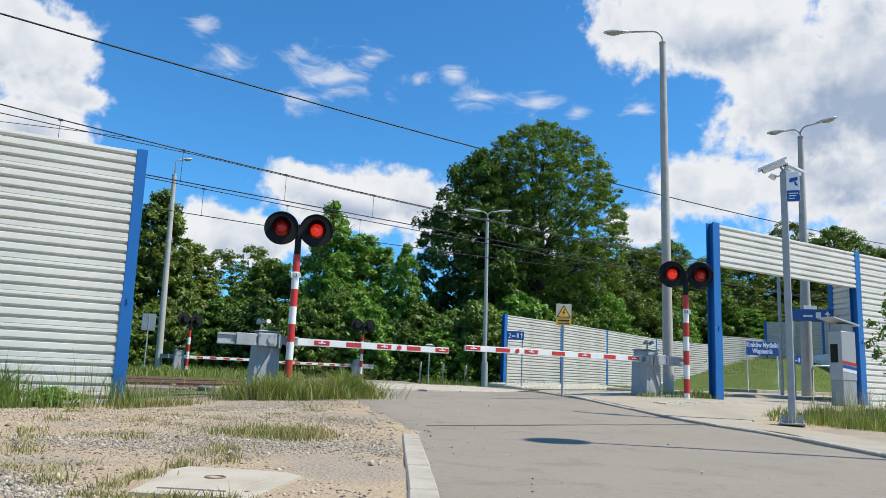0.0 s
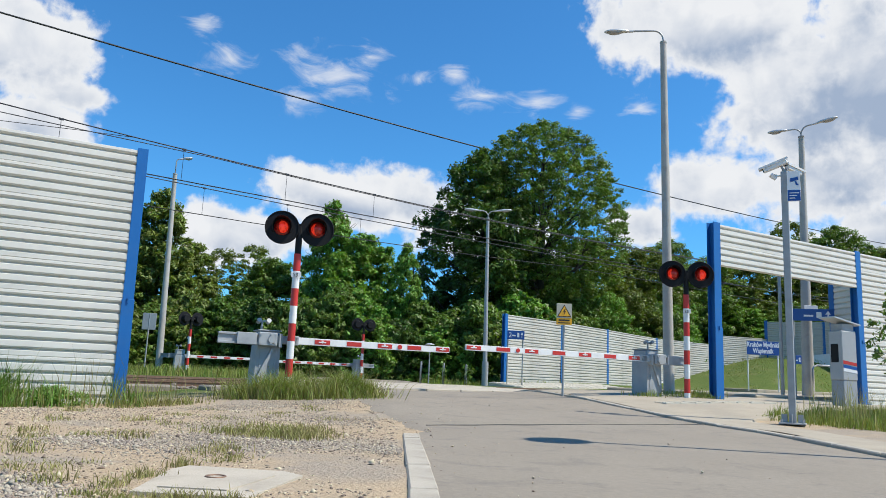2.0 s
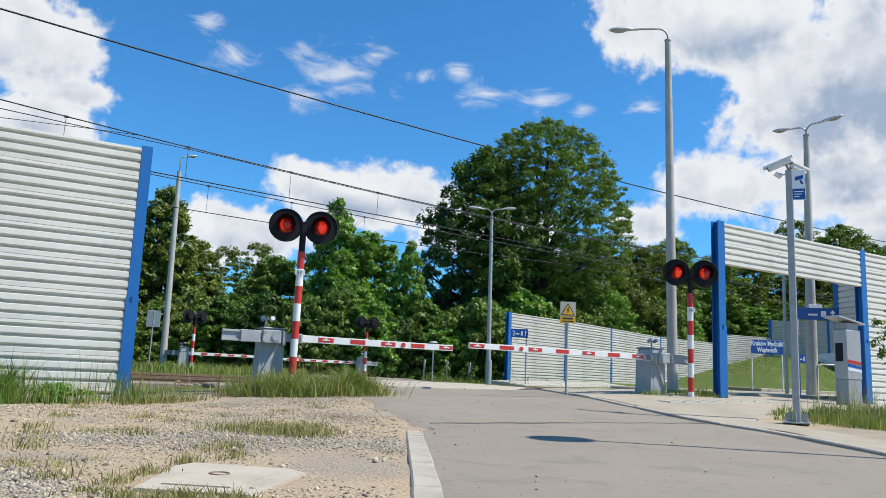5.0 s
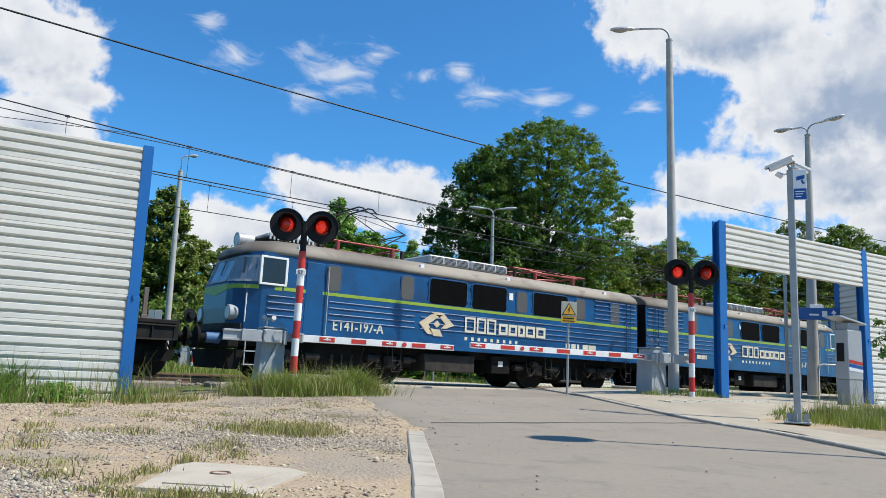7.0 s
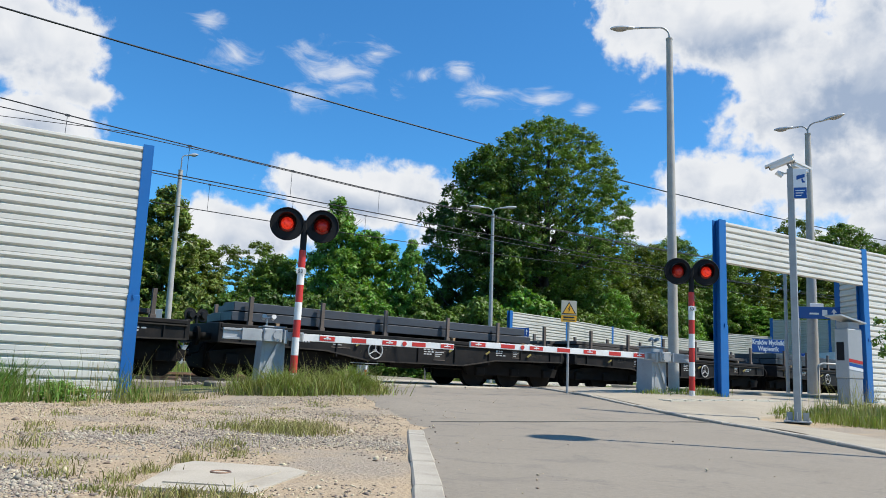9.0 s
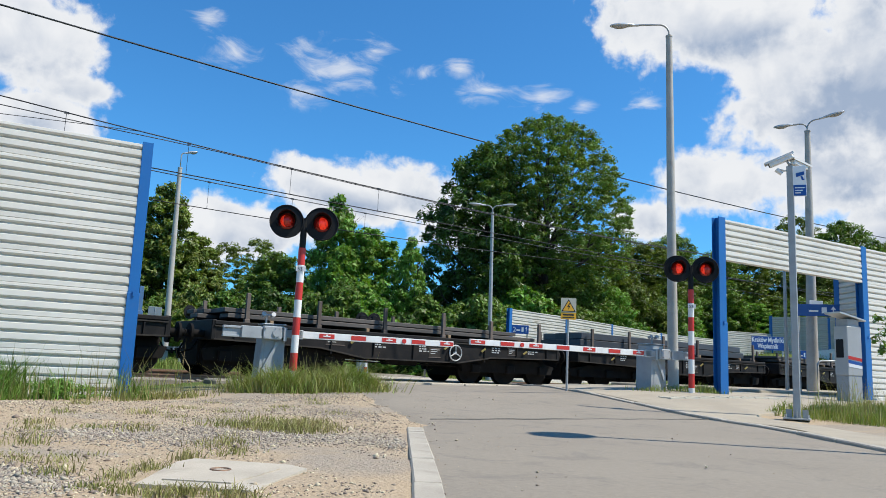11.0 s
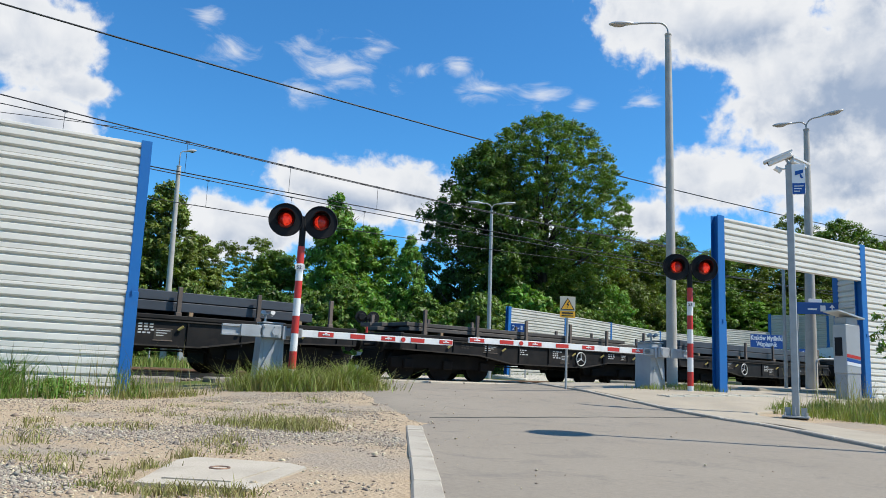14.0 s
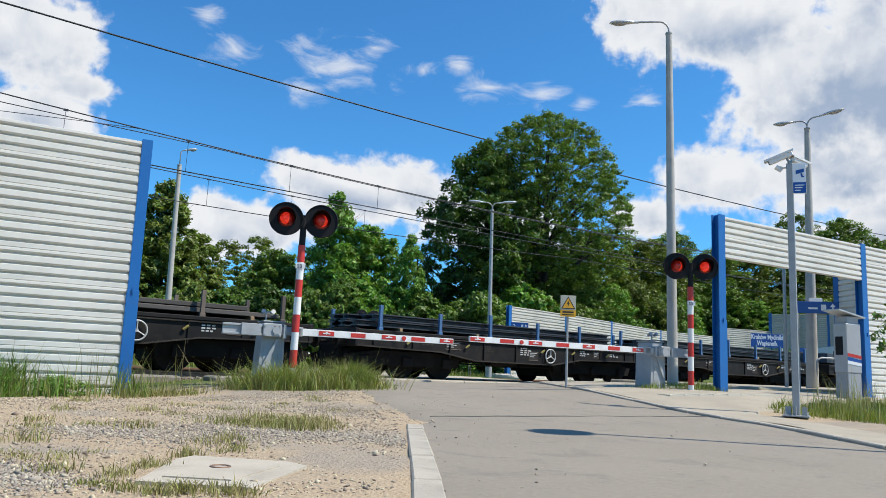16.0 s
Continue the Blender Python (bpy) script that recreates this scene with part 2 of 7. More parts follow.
def tube(bm, pts, r, n=8):
    pts = [Vector(p) for p in pts]
    rings = []
    for i, p in enumerate(pts):
        d = (pts[min(i + 1, len(pts) - 1)] - pts[max(i - 1, 0)]).normalized()
        q = d.to_track_quat("Z", "Y").to_matrix()
        rr = r[i] if isinstance(r, (list, tuple)) else r
        rings.append([bm.verts.new(p + q @ Vector((math.cos(t) * rr, math.sin(t) * rr, 0))) for t in (2 * math.pi * k / n for k in range(n))])
    for a, b in zip(rings, rings[1:]):
        off = min(range(n), key=lambda o: (a[0].co - b[o].co).length)
        for k in range(n):
            f = bm.faces.new((a[k], a[(k + 1) % n], b[(k + 1 + off) % n], b[(k + off) % n]))
            f.smooth = True
    bm.faces.new(rings[0])
    bm.faces.new(rings[-1])
    return bm


def prism(bm, poly, axis, a, b):
    """A polygon in the two other axes (in xyz order), drawn out along axis from a to b."""
    def at(u, v, w):
        return {"x": (w, u, v), "y": (u, w, v), "z": (u, v, w)}[axis]
    lo = [bm.verts.new(at(u, v, a)) for u, v in poly]
    hi = [bm.verts.new(at(u, v, b)) for u, v in poly]
    n = len(poly)
    for i in range(n):
        bm.faces.new((lo[i], lo[(i + 1) % n], hi[(i + 1) % n], hi[i]))
    bm.faces.new(lo)
    bm.faces.new(hi)
    return bm


def disc(bm, c, axis, r, h, n=24, r2=None):
    c, axis = Vector(c), Vector(axis).normalized()
    return rod(bm, c - axis * h / 2, c + axis * h / 2, r, r if r2 is None else r2, n)


def ring(bm, c, axis, r, w, n=24, sides=6):
    q = Vector(axis).to_track_quat("Z", "Y").to_matrix()
    rows = []
    for i in range(n):
        t = 2 * math.pi * i / n
        o = Vector((math.cos(t), math.sin(t), 0))
        rows.append([bm.verts.new(Vector(c) + q @ (o * (r + w * math.cos(s)) + Vector((0, 0, w * math.sin(s))))) for s in (2 * math.pi * j / sides for j in range(sides))])
    for i in range(n):
        a, b = rows[i], rows[(i + 1) % n]
        for j in range(sides):
            f = bm.faces.new((a[j], a[(j + 1) % sides], b[(j + 1) % sides], b[j]))
            f.smooth = True
    return bm


def lettering(name, words, size, mat, parent, m, label="", align="LEFT", depth=0.004, bold=0.0):
    cu = bpy.data.curves.new(name, "FONT")
    cu.body, cu.size, cu.extrude, cu.align_x = words, size, depth, align
    cu.resolution_u, cu.offset = 3, bold
    tmp = bpy.data.objects.new(name, cu)
    me = bpy.data.meshes.new_from_object(tmp)
    bpy.data.objects.remove(tmp)
    me.materials.append(mat)
    ob = new(name, me)
    ob.parent = parent
    ob.matrix_basis = m
    return tagged(ob, label)


def from_arrays(name, verts, faces, mat):
    me = bpy.data.meshes.new(name)
    nv, nf, k = len(verts), len(faces), faces.shape[1]
    me.vertices.add(nv)
    me.vertices.foreach_set("co", np.asarray(verts, dtype=np.float32).ravel())
    me.loops.add(nf * k)
    me.loops.foreach_set("vertex_index", np.asarray(faces, dtype=np.int32).ravel())
    me.polygons.add(nf)
    me.polygons.foreach_set("loop_start", np.arange(0, nf * k, k, dtype=np.int32))
    me.update(calc_edges=True)
    me.validate()
    me.materials.append(mat)
    return me


FACE = Matrix(((1, 0, 0, 0), (0, 0, -1, 0), (0, 1, 0, 0), (0, 0, 0, 1)))   # stands text up, facing -Y


# ---- large structure ----
def ss(a, b, v):
    t = np.clip((np.asarray(v, dtype=float) - a) / (b - a), 0, 1)
    return t * t * (3 - 2 * t)


RAILZ = 0.17
TRACKS = (18.55, 22.6)


def gz(x, y):
    """Height of the ground."""
    x, y = np.asarray(x, dtype=float), np.asarray(y, dtype=float)
    z = 0.15 * ss(6, 12.5, y) * ss(3.5, 7, x) + 0.17 * ss(10, 16, x) * ss(3, 9, y) * (1 - ss(14, 16, y))
    z = z + 0.2 * ss(24.5, 28, y) * ss(24, 34, x) + 3.0 * ss(44, 61, x) * ss(24.5, 31, y) + 1.0 * ss(60, 90, x) * ss(24, 40, y)
    bed = ss(15.6, 16.6, y) * (1 - ss(24.6, 25.6, y))
    z = z * (1 - bed) + (-0.02) * bed
    return z - 0.10 * ss(9.5, 12, y) * (1 - ss(2.5, 5, x)) * (1 - ss(15, 17, y))


def lines(*spans):
    out = []
    for a, b, step in spans:
        out += list(np.arange(a, b, step))
    return np.array(out + [spans[-1][1]])


def sheet(name, us, vs, at, mat):
    """A grid of points at(u, v) -> x, y, z."""
    U, V = np.meshgrid(us, vs, indexing="ij")
    x, y, z = at(U, V)
    verts = np.stack([x, y, z], -1).reshape(-1, 3)
    n, m = U.shape
    i = np.arange(n * m).reshape(n, m)
    faces = np.stack([i[:-1, :-1], i[1:, :-1], i[1:, 1:], i[:-1, 1:]], -1).reshape(-1, 4)
    me = from_arrays(name, verts, faces, mat)
    me.polygons.foreach_set("use_smooth", np.ones(len(me.polygons), dtype=bool))
    return new(name, me)


def lump(x, y, s, seed=0.0):
    """Smooth relief from a few waves, about -1 to 1."""
    return (np.sin(x * s + 1.3 + seed) * np.cos(y * s * 1.13 + 0.7) + 0.6 * np.sin(x * s * 2.3 + y * s * 1.7 + seed) + 0.4 * np.cos(x * s * 3.7 - y * s * 4.1)) / 2


def ground_material():
    m = bpy.data.materials.new("dry_dirt_gravel_and_grass")
    m.use_nodes = True
    k = Nodes(m.node_tree)
    tc = k.n("ShaderNodeTexCoord").outputs["Object"]
    sp = k.n("ShaderNodeSeparateXYZ")
    k.put(sp.inputs[0], tc)
    sand = k.mix(k.noise(tc, 5, 6, 0.65), (0.34, 0.25, 0.155, 1), (0.48, 0.38, 0.262, 1))
    cells = k.voronoi(tc, 38, 1)
    hs = k.n("ShaderNodeHueSaturation")
    k.put(hs.inputs["Color"], cells)
    hs.inputs["Saturation"].default_value = 0.12
    stone = k.mix(0.6, (0.31, 0.285, 0.245, 1), hs.outputs[0], "MULTIPLY")
    stone = k.mix(0.6, stone, (0.37, 0.295, 0.21, 1))
    patch = k.ramp(k.noise(tc, 0.55, 5, 0.6, 0.5), 0.46, 0.60)
    dirt = k.mix(patch, sand, stone)
    grass = k.mix(k.noise(tc, 1.3, 6, 0.7), (0.035, 0.085, 0.012, 1), (0.13, 0.15, 0.035, 1))
    grass = k.mix(k.math("MULTIPLY", k.ramp(k.noise(tc, 0.4, 5, 0.6), 0.5, 0.7), 0.4), grass, (0.22, 0.19, 0.09, 1))
    edge = k.math("ADD", sp.outputs[1], k.math("MULTIPLY_ADD", k.noise(tc, 0.9, 4), 3.0, -1.5))
    green = k.ramp(edge, 12.3, 15.0)
    col = k.mix(green, dirt, grass)
    p = k.n("ShaderNodeBsdfPrincipled")
    k.put(p.inputs["Base Color"], k.mix(0.35, col, k.mix(k.noise(tc, 60, 3), (0.3, 0.3, 0.3, 1), (1.7, 1.7, 1.7, 1)), "MULTIPLY"))
    p.inputs["Roughness"].default_value = 0.95
    p.inputs["Specular IOR Level"].default_value = 0.2
    b = k.n("ShaderNodeBump")
    b.inputs["Strength"].default_value, b.inputs["Distance"].default_value = 0.7, 0.03
    k.put(b.inputs["Height"], k.math("ADD", k.noise(tc, 25, 5, 0.7), k.math("MULTIPLY", k.voronoi(tc, 38), 0.5)))
    k.put(p.inputs["Normal"], b.outputs[0])
    o = k.n("ShaderNodeOutputMaterial")
    k.put(o.inputs[0], p.outputs[0])
    return m


def asphalt_material():
    m = bpy.data.materials.new("pale_worn_asphalt")
    m.use_nodes = True
    k = Nodes(m.node_tree)
    tc = k.n("ShaderNodeTexCoord").outputs["Object"]
    c = k.mix(k.noise(tc, 0.5, 6, 0.6), (0.225, 0.193, 0.150, 1), (0.29, 0.250, 0.195, 1))
    c = k.mix(k.math("MULTIPLY", k.ramp(k.noise(tc, 1.7, 6, 0.7, 0.8), 0.5, 0.68), 0.5), c, (0.165, 0.148, 0.125, 1))
    c = k.mix(k.math("MULTIPLY", k.ramp(k.voronoi(tc, 3.3), 0.06, 0.03), 0.4), c, (0.12, 0.115, 0.11, 1))
    c = k.mix(0.5, c, k.mix(k.noise(tc, 22, 5, 0.75), (0.45, 0.45, 0.45, 1), (1.55, 1.55, 1.55, 1)), "MULTIPLY")
    c = k.mix(0.5, c, k.mix(k.noise(tc, 130, 3, 0.7), (0.3, 0.3, 0.3, 1), (1.7, 1.7, 1.7, 1)), "MULTIPLY")
    p = k.n("ShaderNodeBsdfPrincipled")
    k.put(p.inputs["Base Color"], c)
    p.inputs["Roughness"].default_value = 0.9
    p.inputs["Specular IOR Level"].default_value = 0.3
    b = k.n("ShaderNodeBump")
    b.inputs["Strength"].default_value, b.inputs["Distance"].default_value = 0.35, 0.01
    k.put(b.inputs["Height"], k.noise(tc, 150, 4, 0.7))
    k.put(p.inputs["Normal"], b.outputs[0])
    o = k.n("ShaderNodeOutputMaterial")
    k.put(o.inputs[0], p.outputs[0])
    return m


M_GROUND, M_ASPH = ground_material(), asphalt_material()
M_PAVE = material("pale_paving", (0.375, 0.32, 0.235), 0.9, 0, (0.295, 0.252, 0.188), 1.2, 0.7, 110, 0.25, 0.3, (0.28, 0.25, 0.2), 1.5, 0.4)
M_TACT = material("tactile_paving", (0.56, 0.52, 0.42), 0.85, 0, (0.48, 0.44, 0.36), 2, 0.6, 90, 0.2, 0.3)
M_BALLAST = material("brown_ballast", (0.19, 0.155, 0.125), 0.95, 0, (0.12, 0.1, 0.085), 3, 0.7, 25, 0.5, 0.9, island=0.45)

LEFT = [(-37.7, -55.0), (-0.9, -1.6), (2.30, 3.03), (4.36, 6.11), (5.3, 8.2), (6.2, 10.5), (7.3, 13.2), (8.7, 16.2), (9.9, 18.6), (12.4, 24), (15.8, 31), (20, 39), (31, 58)]
RIGHT = [(-32.6, -55.0), (4.2, -1.6), (7.62, 3.05), (9.5, 5.3), (11.0, 8.3), (12.2, 10.9), (13.2, 13.2), (14.6, 16.2), (15.7, 18.6), (18.2, 24), (21.6, 31), (25.8, 39), (37, 58)]
LEFT, RIGHT = np.array(LEFT), np.array(RIGHT)


def along(poly, y):
    return np.interp(y, poly[:, 1], poly[:, 0])


gx = lines((-700, -60, 60), (-60, -8, 4), (-8, -3, 0.6), (-3, 16, 0.16), (16, 70, 1.0), (70, 130, 6), (130, 700, 60))
gy = lines((-700, -60, 60), (-60, -6, 6), (-6, 1.5, 0.6), (1.5, 15, 0.16), (15, 26, 0.25), (26, 50, 1.2), (50, 130, 6), (130, 700, 60))
def under_road(x, y):
    inside = x - along(LEFT, y)
    return np.where(y < 6.4, ss(-0.06, 0.1, inside), ss(0.1, 0.5, inside)) * ss(0.0, 0.4, along(RIGHT, y) - x) * (y < 15.5)


ground = sheet("ground", gx, gy, lambda x, y: (x, y, gz(x, y) - 0.012 - 0.06 * under_road(x, y) + 0.014 * lump(x, y, 2.1) * (1 - ss(14, 16, y)) + 0.25 * lump(x, y, 0.16) * ss(30, 60, np.hypot(x, y))), M_GROUND)
tagged(ground, "dry tan dirt with grey gravel and grass beyond", "ground", kind="structure")

def road_z(x, y):
    inb = ss(15.6, 17.2, y) * (1 - ss(24.2, 26, y))
    return gz(x, y) * (1 - inb) + RAILZ * inb + 0.002


def road_at(u, v):
    x = along(LEFT, v) * (1 - u) + along(RIGHT, v) * u
    zr = road_z(x, v)
    return x, v, zr - 0.002 + 0.006 * lump(x, v, 1.1) - 0.035 * (1 - ss(0.0, 0.035, u)) * ss(5.9, 6.7, v) * (1 - ss(14, 16, v))


road = sheet("road", np.linspace(0, 1, 30), lines((-55, -2, 2.0), (-2, 14, 0.25), (14, 26, 0.2), (26, 58, 0.8)), road_at, M_ASPH)
tagged(road, "pale worn asphalt lane running over the level crossing", "road", kind="structure")


def pave_at(u, v):
    x0 = along(RIGHT, v) + 0.16
    x1 = np.where(v < 9.0, x0 + 1.15 + 12 * ss(6.9, 7.7, v), 30.0)
    x = x0 + (x1 - x0) * u
    return x, v, np.maximum(gz(x, v), road_z(x0, v) - 0.02) + 0.038 + 0.004 * lump(x, v, 0.9) - 0.2 * ss(0.93, 1.0, u) * (v < 9.0)


pavement = sheet("pavement", np.linspace(0, 1, 50), lines((-55, -2, 2.0), (-2, 16.0, 0.25)), pave_at, M_PAVE)
tagged(pavement, "pale concrete footway leading to the platform", "pavement", kind="structure")


def pave_z(x, y):
    return float(pave_at(np.array((x - along(RIGHT, y) - 0.16) / 20.0), np.array(float(y)))[2])


# left kerb stones (lying flush, pale) and right kerb
def kerb_row(name, pts, w, top, drop, mat, label, gap=0.012, length=1.0):
    base = new(name)
    tagged(base, label, "kerb", kind="structure")
    pts = [Vector((*q, 0)) for q in pts]
    dist = [0]
    for a, b in zip(pts, pts[1:]):
        dist.append(dist[-1] + (b - a).length)

    def pos(s):
        for i in range(len(pts) - 1):
            if s <= dist[i + 1] or i == len(pts) - 2:
                return pts[i].lerp(pts[i + 1], (s - dist[i]) / (dist[i + 1] - dist[i]))
    bm = BM()
    box(bm, 0, 1, -w / 2, w / 2, -drop, 0, 0.012)
    me = bpy.data.meshes.new("kerb_stone")
    bmesh.ops.recalc_face_normals(bm, faces=bm.faces)
    bm.to_mesh(me)
    bm.free()
    me.materials.append(mat)
    s, rng = 0.0, random.Random(5)
    while s < dist[-1] - 0.3:
        a, b = pos(s), pos(min(s + length, dist[-1]))
        za, zb = top(a.x, a.y), top(b.x, b.y)
        d = b - a
        ob = new("kerb_stone", me)
        ob.parent = base
        yaw = math.atan2(d.y, d.x)
        ob.matrix_basis = Matrix.Translation((a.x, a.y, za + rng.uniform(-0.006, 0.006))) @ Matrix.Rotation(yaw + rng.uniform(-0.004, 0.004), 4, "Z") @ Matrix.Rotation(-math.atan2(zb - za, d.length), 4, "Y") @ Matrix.Diagonal((d.length - gap, 1, 1, 1))
        s += length
    return base


kerb_row("kerb_left", [(-21.37, -31.4), (-0.945, -1.5), (2.255, 3.07), (4.285, 6.13)], 0.165, lambda x, y: float(gz(x, y)) + 0.010, 0.25, M_KERB, "pale concrete kerb stones edging the gravel")
kerb_row("kerb_right", [(q[0] + 0.09, q[1]) for q in RIGHT[1:8]], 0.15, lambda x, y: float(road_z(np.array(x), np.array(y))) + 0.034, 0.3, M_KERB, "low concrete kerb along the footway")

# ---- railway: ballast, sleepers, rails, crossing panels ----
BED = (16.4, 24.8)


def bed_at(x, y):
    edge = ss(BED[0], BED[0] + 0.7, y) * (1 - ss(BED[1] - 0.7, BED[1], y))
    return x, y, -0.05 + 0.10 * edge + 0.012 * lump(x, y, 7)


bed = sheet("track_bed", lines((-320, -12, 8), (-12, 40, 0.25), (40, 320, 8)), lines((BED[0], BED[1], 0.2),), bed_at, M_BALLAST)
tagged(bed, "brown stone ballast under the rails", "track bed", kind="structure")
RAIL = [(-0.07, -0.15), (0.07, -0.15), (0.07, -0.135), (0.012, -0.115), (0.012, -0.04), (0.036, -0.03), (0.036, 0), (-0.036, 0), (-0.036, -0.03), (-0.012, -0.04), (-0.012, -0.115), (-0.07, -0.135)]
for ty in TRACKS:
    tr = thing("railway_track", pose(0, ty, 0), "steel rails on concrete sleepers", "railway track", "the two tracks", "structure")
    for s in (-1, 1):
        bm = BM()
        prism(bm, [(u + s * 0.7535, v + RAILZ) for u, v in RAIL], "x", -320, 320)
        part("rail", bm, M_RAIL, tr)
    bm = BM()
    box(bm, -0.13, 0.13, -1.3, 1.3, -0.12, RAILZ - 0.14, 0.02)
    first = part("sleeper", bm, M_SLEEP, tr)
    first.location.x = -20.0
    for i in range(1, 100):
        x = -20 + i * 0.65
        if 8.0 < x < 17.5:
            continue
        o = new("sleeper", first.data)
        o.parent = tr
        o.location.x = x


# crossing panels lie between and beside the rails
cross = new("crossing_deck")
tagged(cross, "grey concrete level crossing panels between the rails", "crossing deck", kind="structure")
for ty in TRACKS:
    for y0, y1 in ((-2.0, -0.83), (-0.67, 0.67), (0.83, 2.0)):
        x = 8.2
        while x < 17.6:
            bm = BM()
            box(bm, x, x + 1.16, ty + y0, ty + y1, -0.02, RAILZ + 0.012, 0.012)
            off = along(LEFT, ty + (y0 + y1) / 2) - 8.7
            o = part("panel", bm, M_SLAB, cross)
            o.location.x = off * 0.5
            x += 1.2
# concrete edge block of the crossing seen beside the left signal
for i, (x, y, w, d, h) in enumerate(((4.3, 15.7, 1.2, 0.6, 0.13), (5.75, 15.0, 0.9, 0.6, 0.17), (7.4, 16.0, 1.4, 0.6, 0.12), (3.0, 15.8, 1.1, 0.6, 0.09))):
    bm = BM()
    box(bm, -w / 2, w / 2, -d / 2, d / 2, -0.25, h, 0.03)
    solid("concrete_block", bm, M_BLOCK, "weathered concrete edge block beside the track", "concrete block", "edge blocks", m=pose(x, y, 0, 0, 0, (-2, 3, -1, 4)[i]))

# tactile strips on the footway
TB = new("tactile_strip")
tagged(TB, "cream ribbed tactile paving strips on the footway", "tactile paving", kind="structure")
for (x0, y0, x1, y1) in ((12.9, 9.6, 16.4, 8.9), (14.9, 15.0, 24.0, 15.0)):
    a, b = Vector((x0, y0, 0)), Vector((x1, y1, 0))
    d = (b - a).normalized()
    n = Vector((-d.y, d.x, 0))
    for k in range(int((b - a).length / 0.4)):
        c = a + d * (k * 0.4 + 0.2)
        bm = BM()
        box(bm, -0.19, 0.19, -0.2, 0.2, -0.02, 0.006)
        for j in range(5):
            box(bm, -0.17, 0.17, -0.17 + j * 0.08, -0.13 + j * 0.08, 0.006, 0.014)
        o = part("tile", bm, M_TACT, TB)
        o.matrix_basis = Matrix.Translation((c.x, c.y, pave_z(c.x, c.y) + 0.008)) @ Matrix.Rotation(math.atan2(d.y, d.x), 4, "Z")
# ribbed ramp mat beyond the tracks
bm = BM()
for j in range(26):
    box(bm, j * 0.32, j * 0.32 + 0.2, 0, 2.2, 0, 0.05)
box(bm, -0.1, 8.4, -0.1, 2.3, -0.2, 0.02)
tagged(part("ribbed_ramp", bm, M_TACT, None), "cream ribbed concrete ramp up to the far platform", kind="structure").matrix_basis = pose(24.6, 26.1, 0.12, 4, -0.8, 2)

# far platform slab
bm = BM()
box(bm, 44, 120, 25.4, 28.6, -0.3, 0.52, 0.03)
tagged(part("platform_far", bm, M_PAVE, None), "pale concrete platform beyond the tracks", "platform", kind="structure")
bm = BM()
box(bm, 19.0, 120, 11.0, 16.2, -0.3, 0.42, 0.03)
tagged(part("platform_near", bm, M_PAVE, None), "pale concrete platform beside the near track", "platform", kind="structure")


# tar seam across the lane
bm = BM()
for i in range(24):
    y0, y1 = [7.05 - 0.012 * q + 0.025 * math.sin(q * 1.7) for q in (i, i + 1)]
    xa = 5.15 + i * 0.235
    z = float(road_z(np.array(xa), np.array(7.0)))
    prism(bm, [(xa, y0), (xa + 0.236, y1), (xa + 0.236, y1 + 0.016), (xa, y0 + 0.016)], "z", z - 0.02, z + 0.008)
tagged(part("tar_seam", bm, material("tar", (0.13, 0.12, 0.105), 0.85), None), "dark tar seam across the asphalt", kind="structure")


# ---- noise barriers ----
RIBS = [(0, 0.046), (0.006, 0.052), (0.075, 0.05), (0.088, 0.02), (0.096, 0.004), (0.106, 0.004), (0.118, 0.04), (0.14, 0.056), (0.225, 0.05), (0.241, 0.02), (0.249, 0.004), (0.259, 0.004),
        (0.273, 0.04), (0.295, 0.056), (0.38, 0.05), (0.396, 0.02), (0.404, 0.004), (0.414, 0.004), (0.428, 0.04), (0.45, 0.056), (0.492, 0.052), (0.497, 0.046)]   # height, depth of one cassette


def ribbed(bm, length, z0, face=-1):
    """A folded sheet cassette: three rounded ribs with deep grooves, and a flat back."""
    prof = [(face * (0.05 + d), z0 + h) for h, d in RIBS]
    prof += [(-face * 0.05, z0 + 0.497), (-face * 0.05, z0)]
    return prism(bm, prof, "x", 0, length)


def barrier_bay(parent, a, b, z0, z1, mat, name="panel", inset=0.08):
    """Stacked cassettes between two posts at a and b."""
    a, b = Vector((*a, 0)), Vector((*b, 0))
    d = b - a
    m = Matrix.Translation((a.x, a.y, 0)) @ Matrix.Rotation(math.atan2(d.y, d.x), 4, "Z") @ Matrix.Translation((inset, 0, 0))
    bm = BM()
    ribbed(bm, d.length - 2 * inset, 0)
    bmesh.ops.recalc_face_normals(bm, faces=bm.faces)
    me = bpy.data.meshes.new("panel")
    bm.to_mesh(me)
    bm.free()
    me.materials.append(mat)
    z = z1 - 0.5
    while z > z0 - 0.4:
        o = new(name, me)
        o.parent = parent
        o.matrix_basis = m @ Matrix.Translation((random.uniform(-0.006, 0.006), random.uniform(-0.003, 0.003), z))
        z -= 0.5


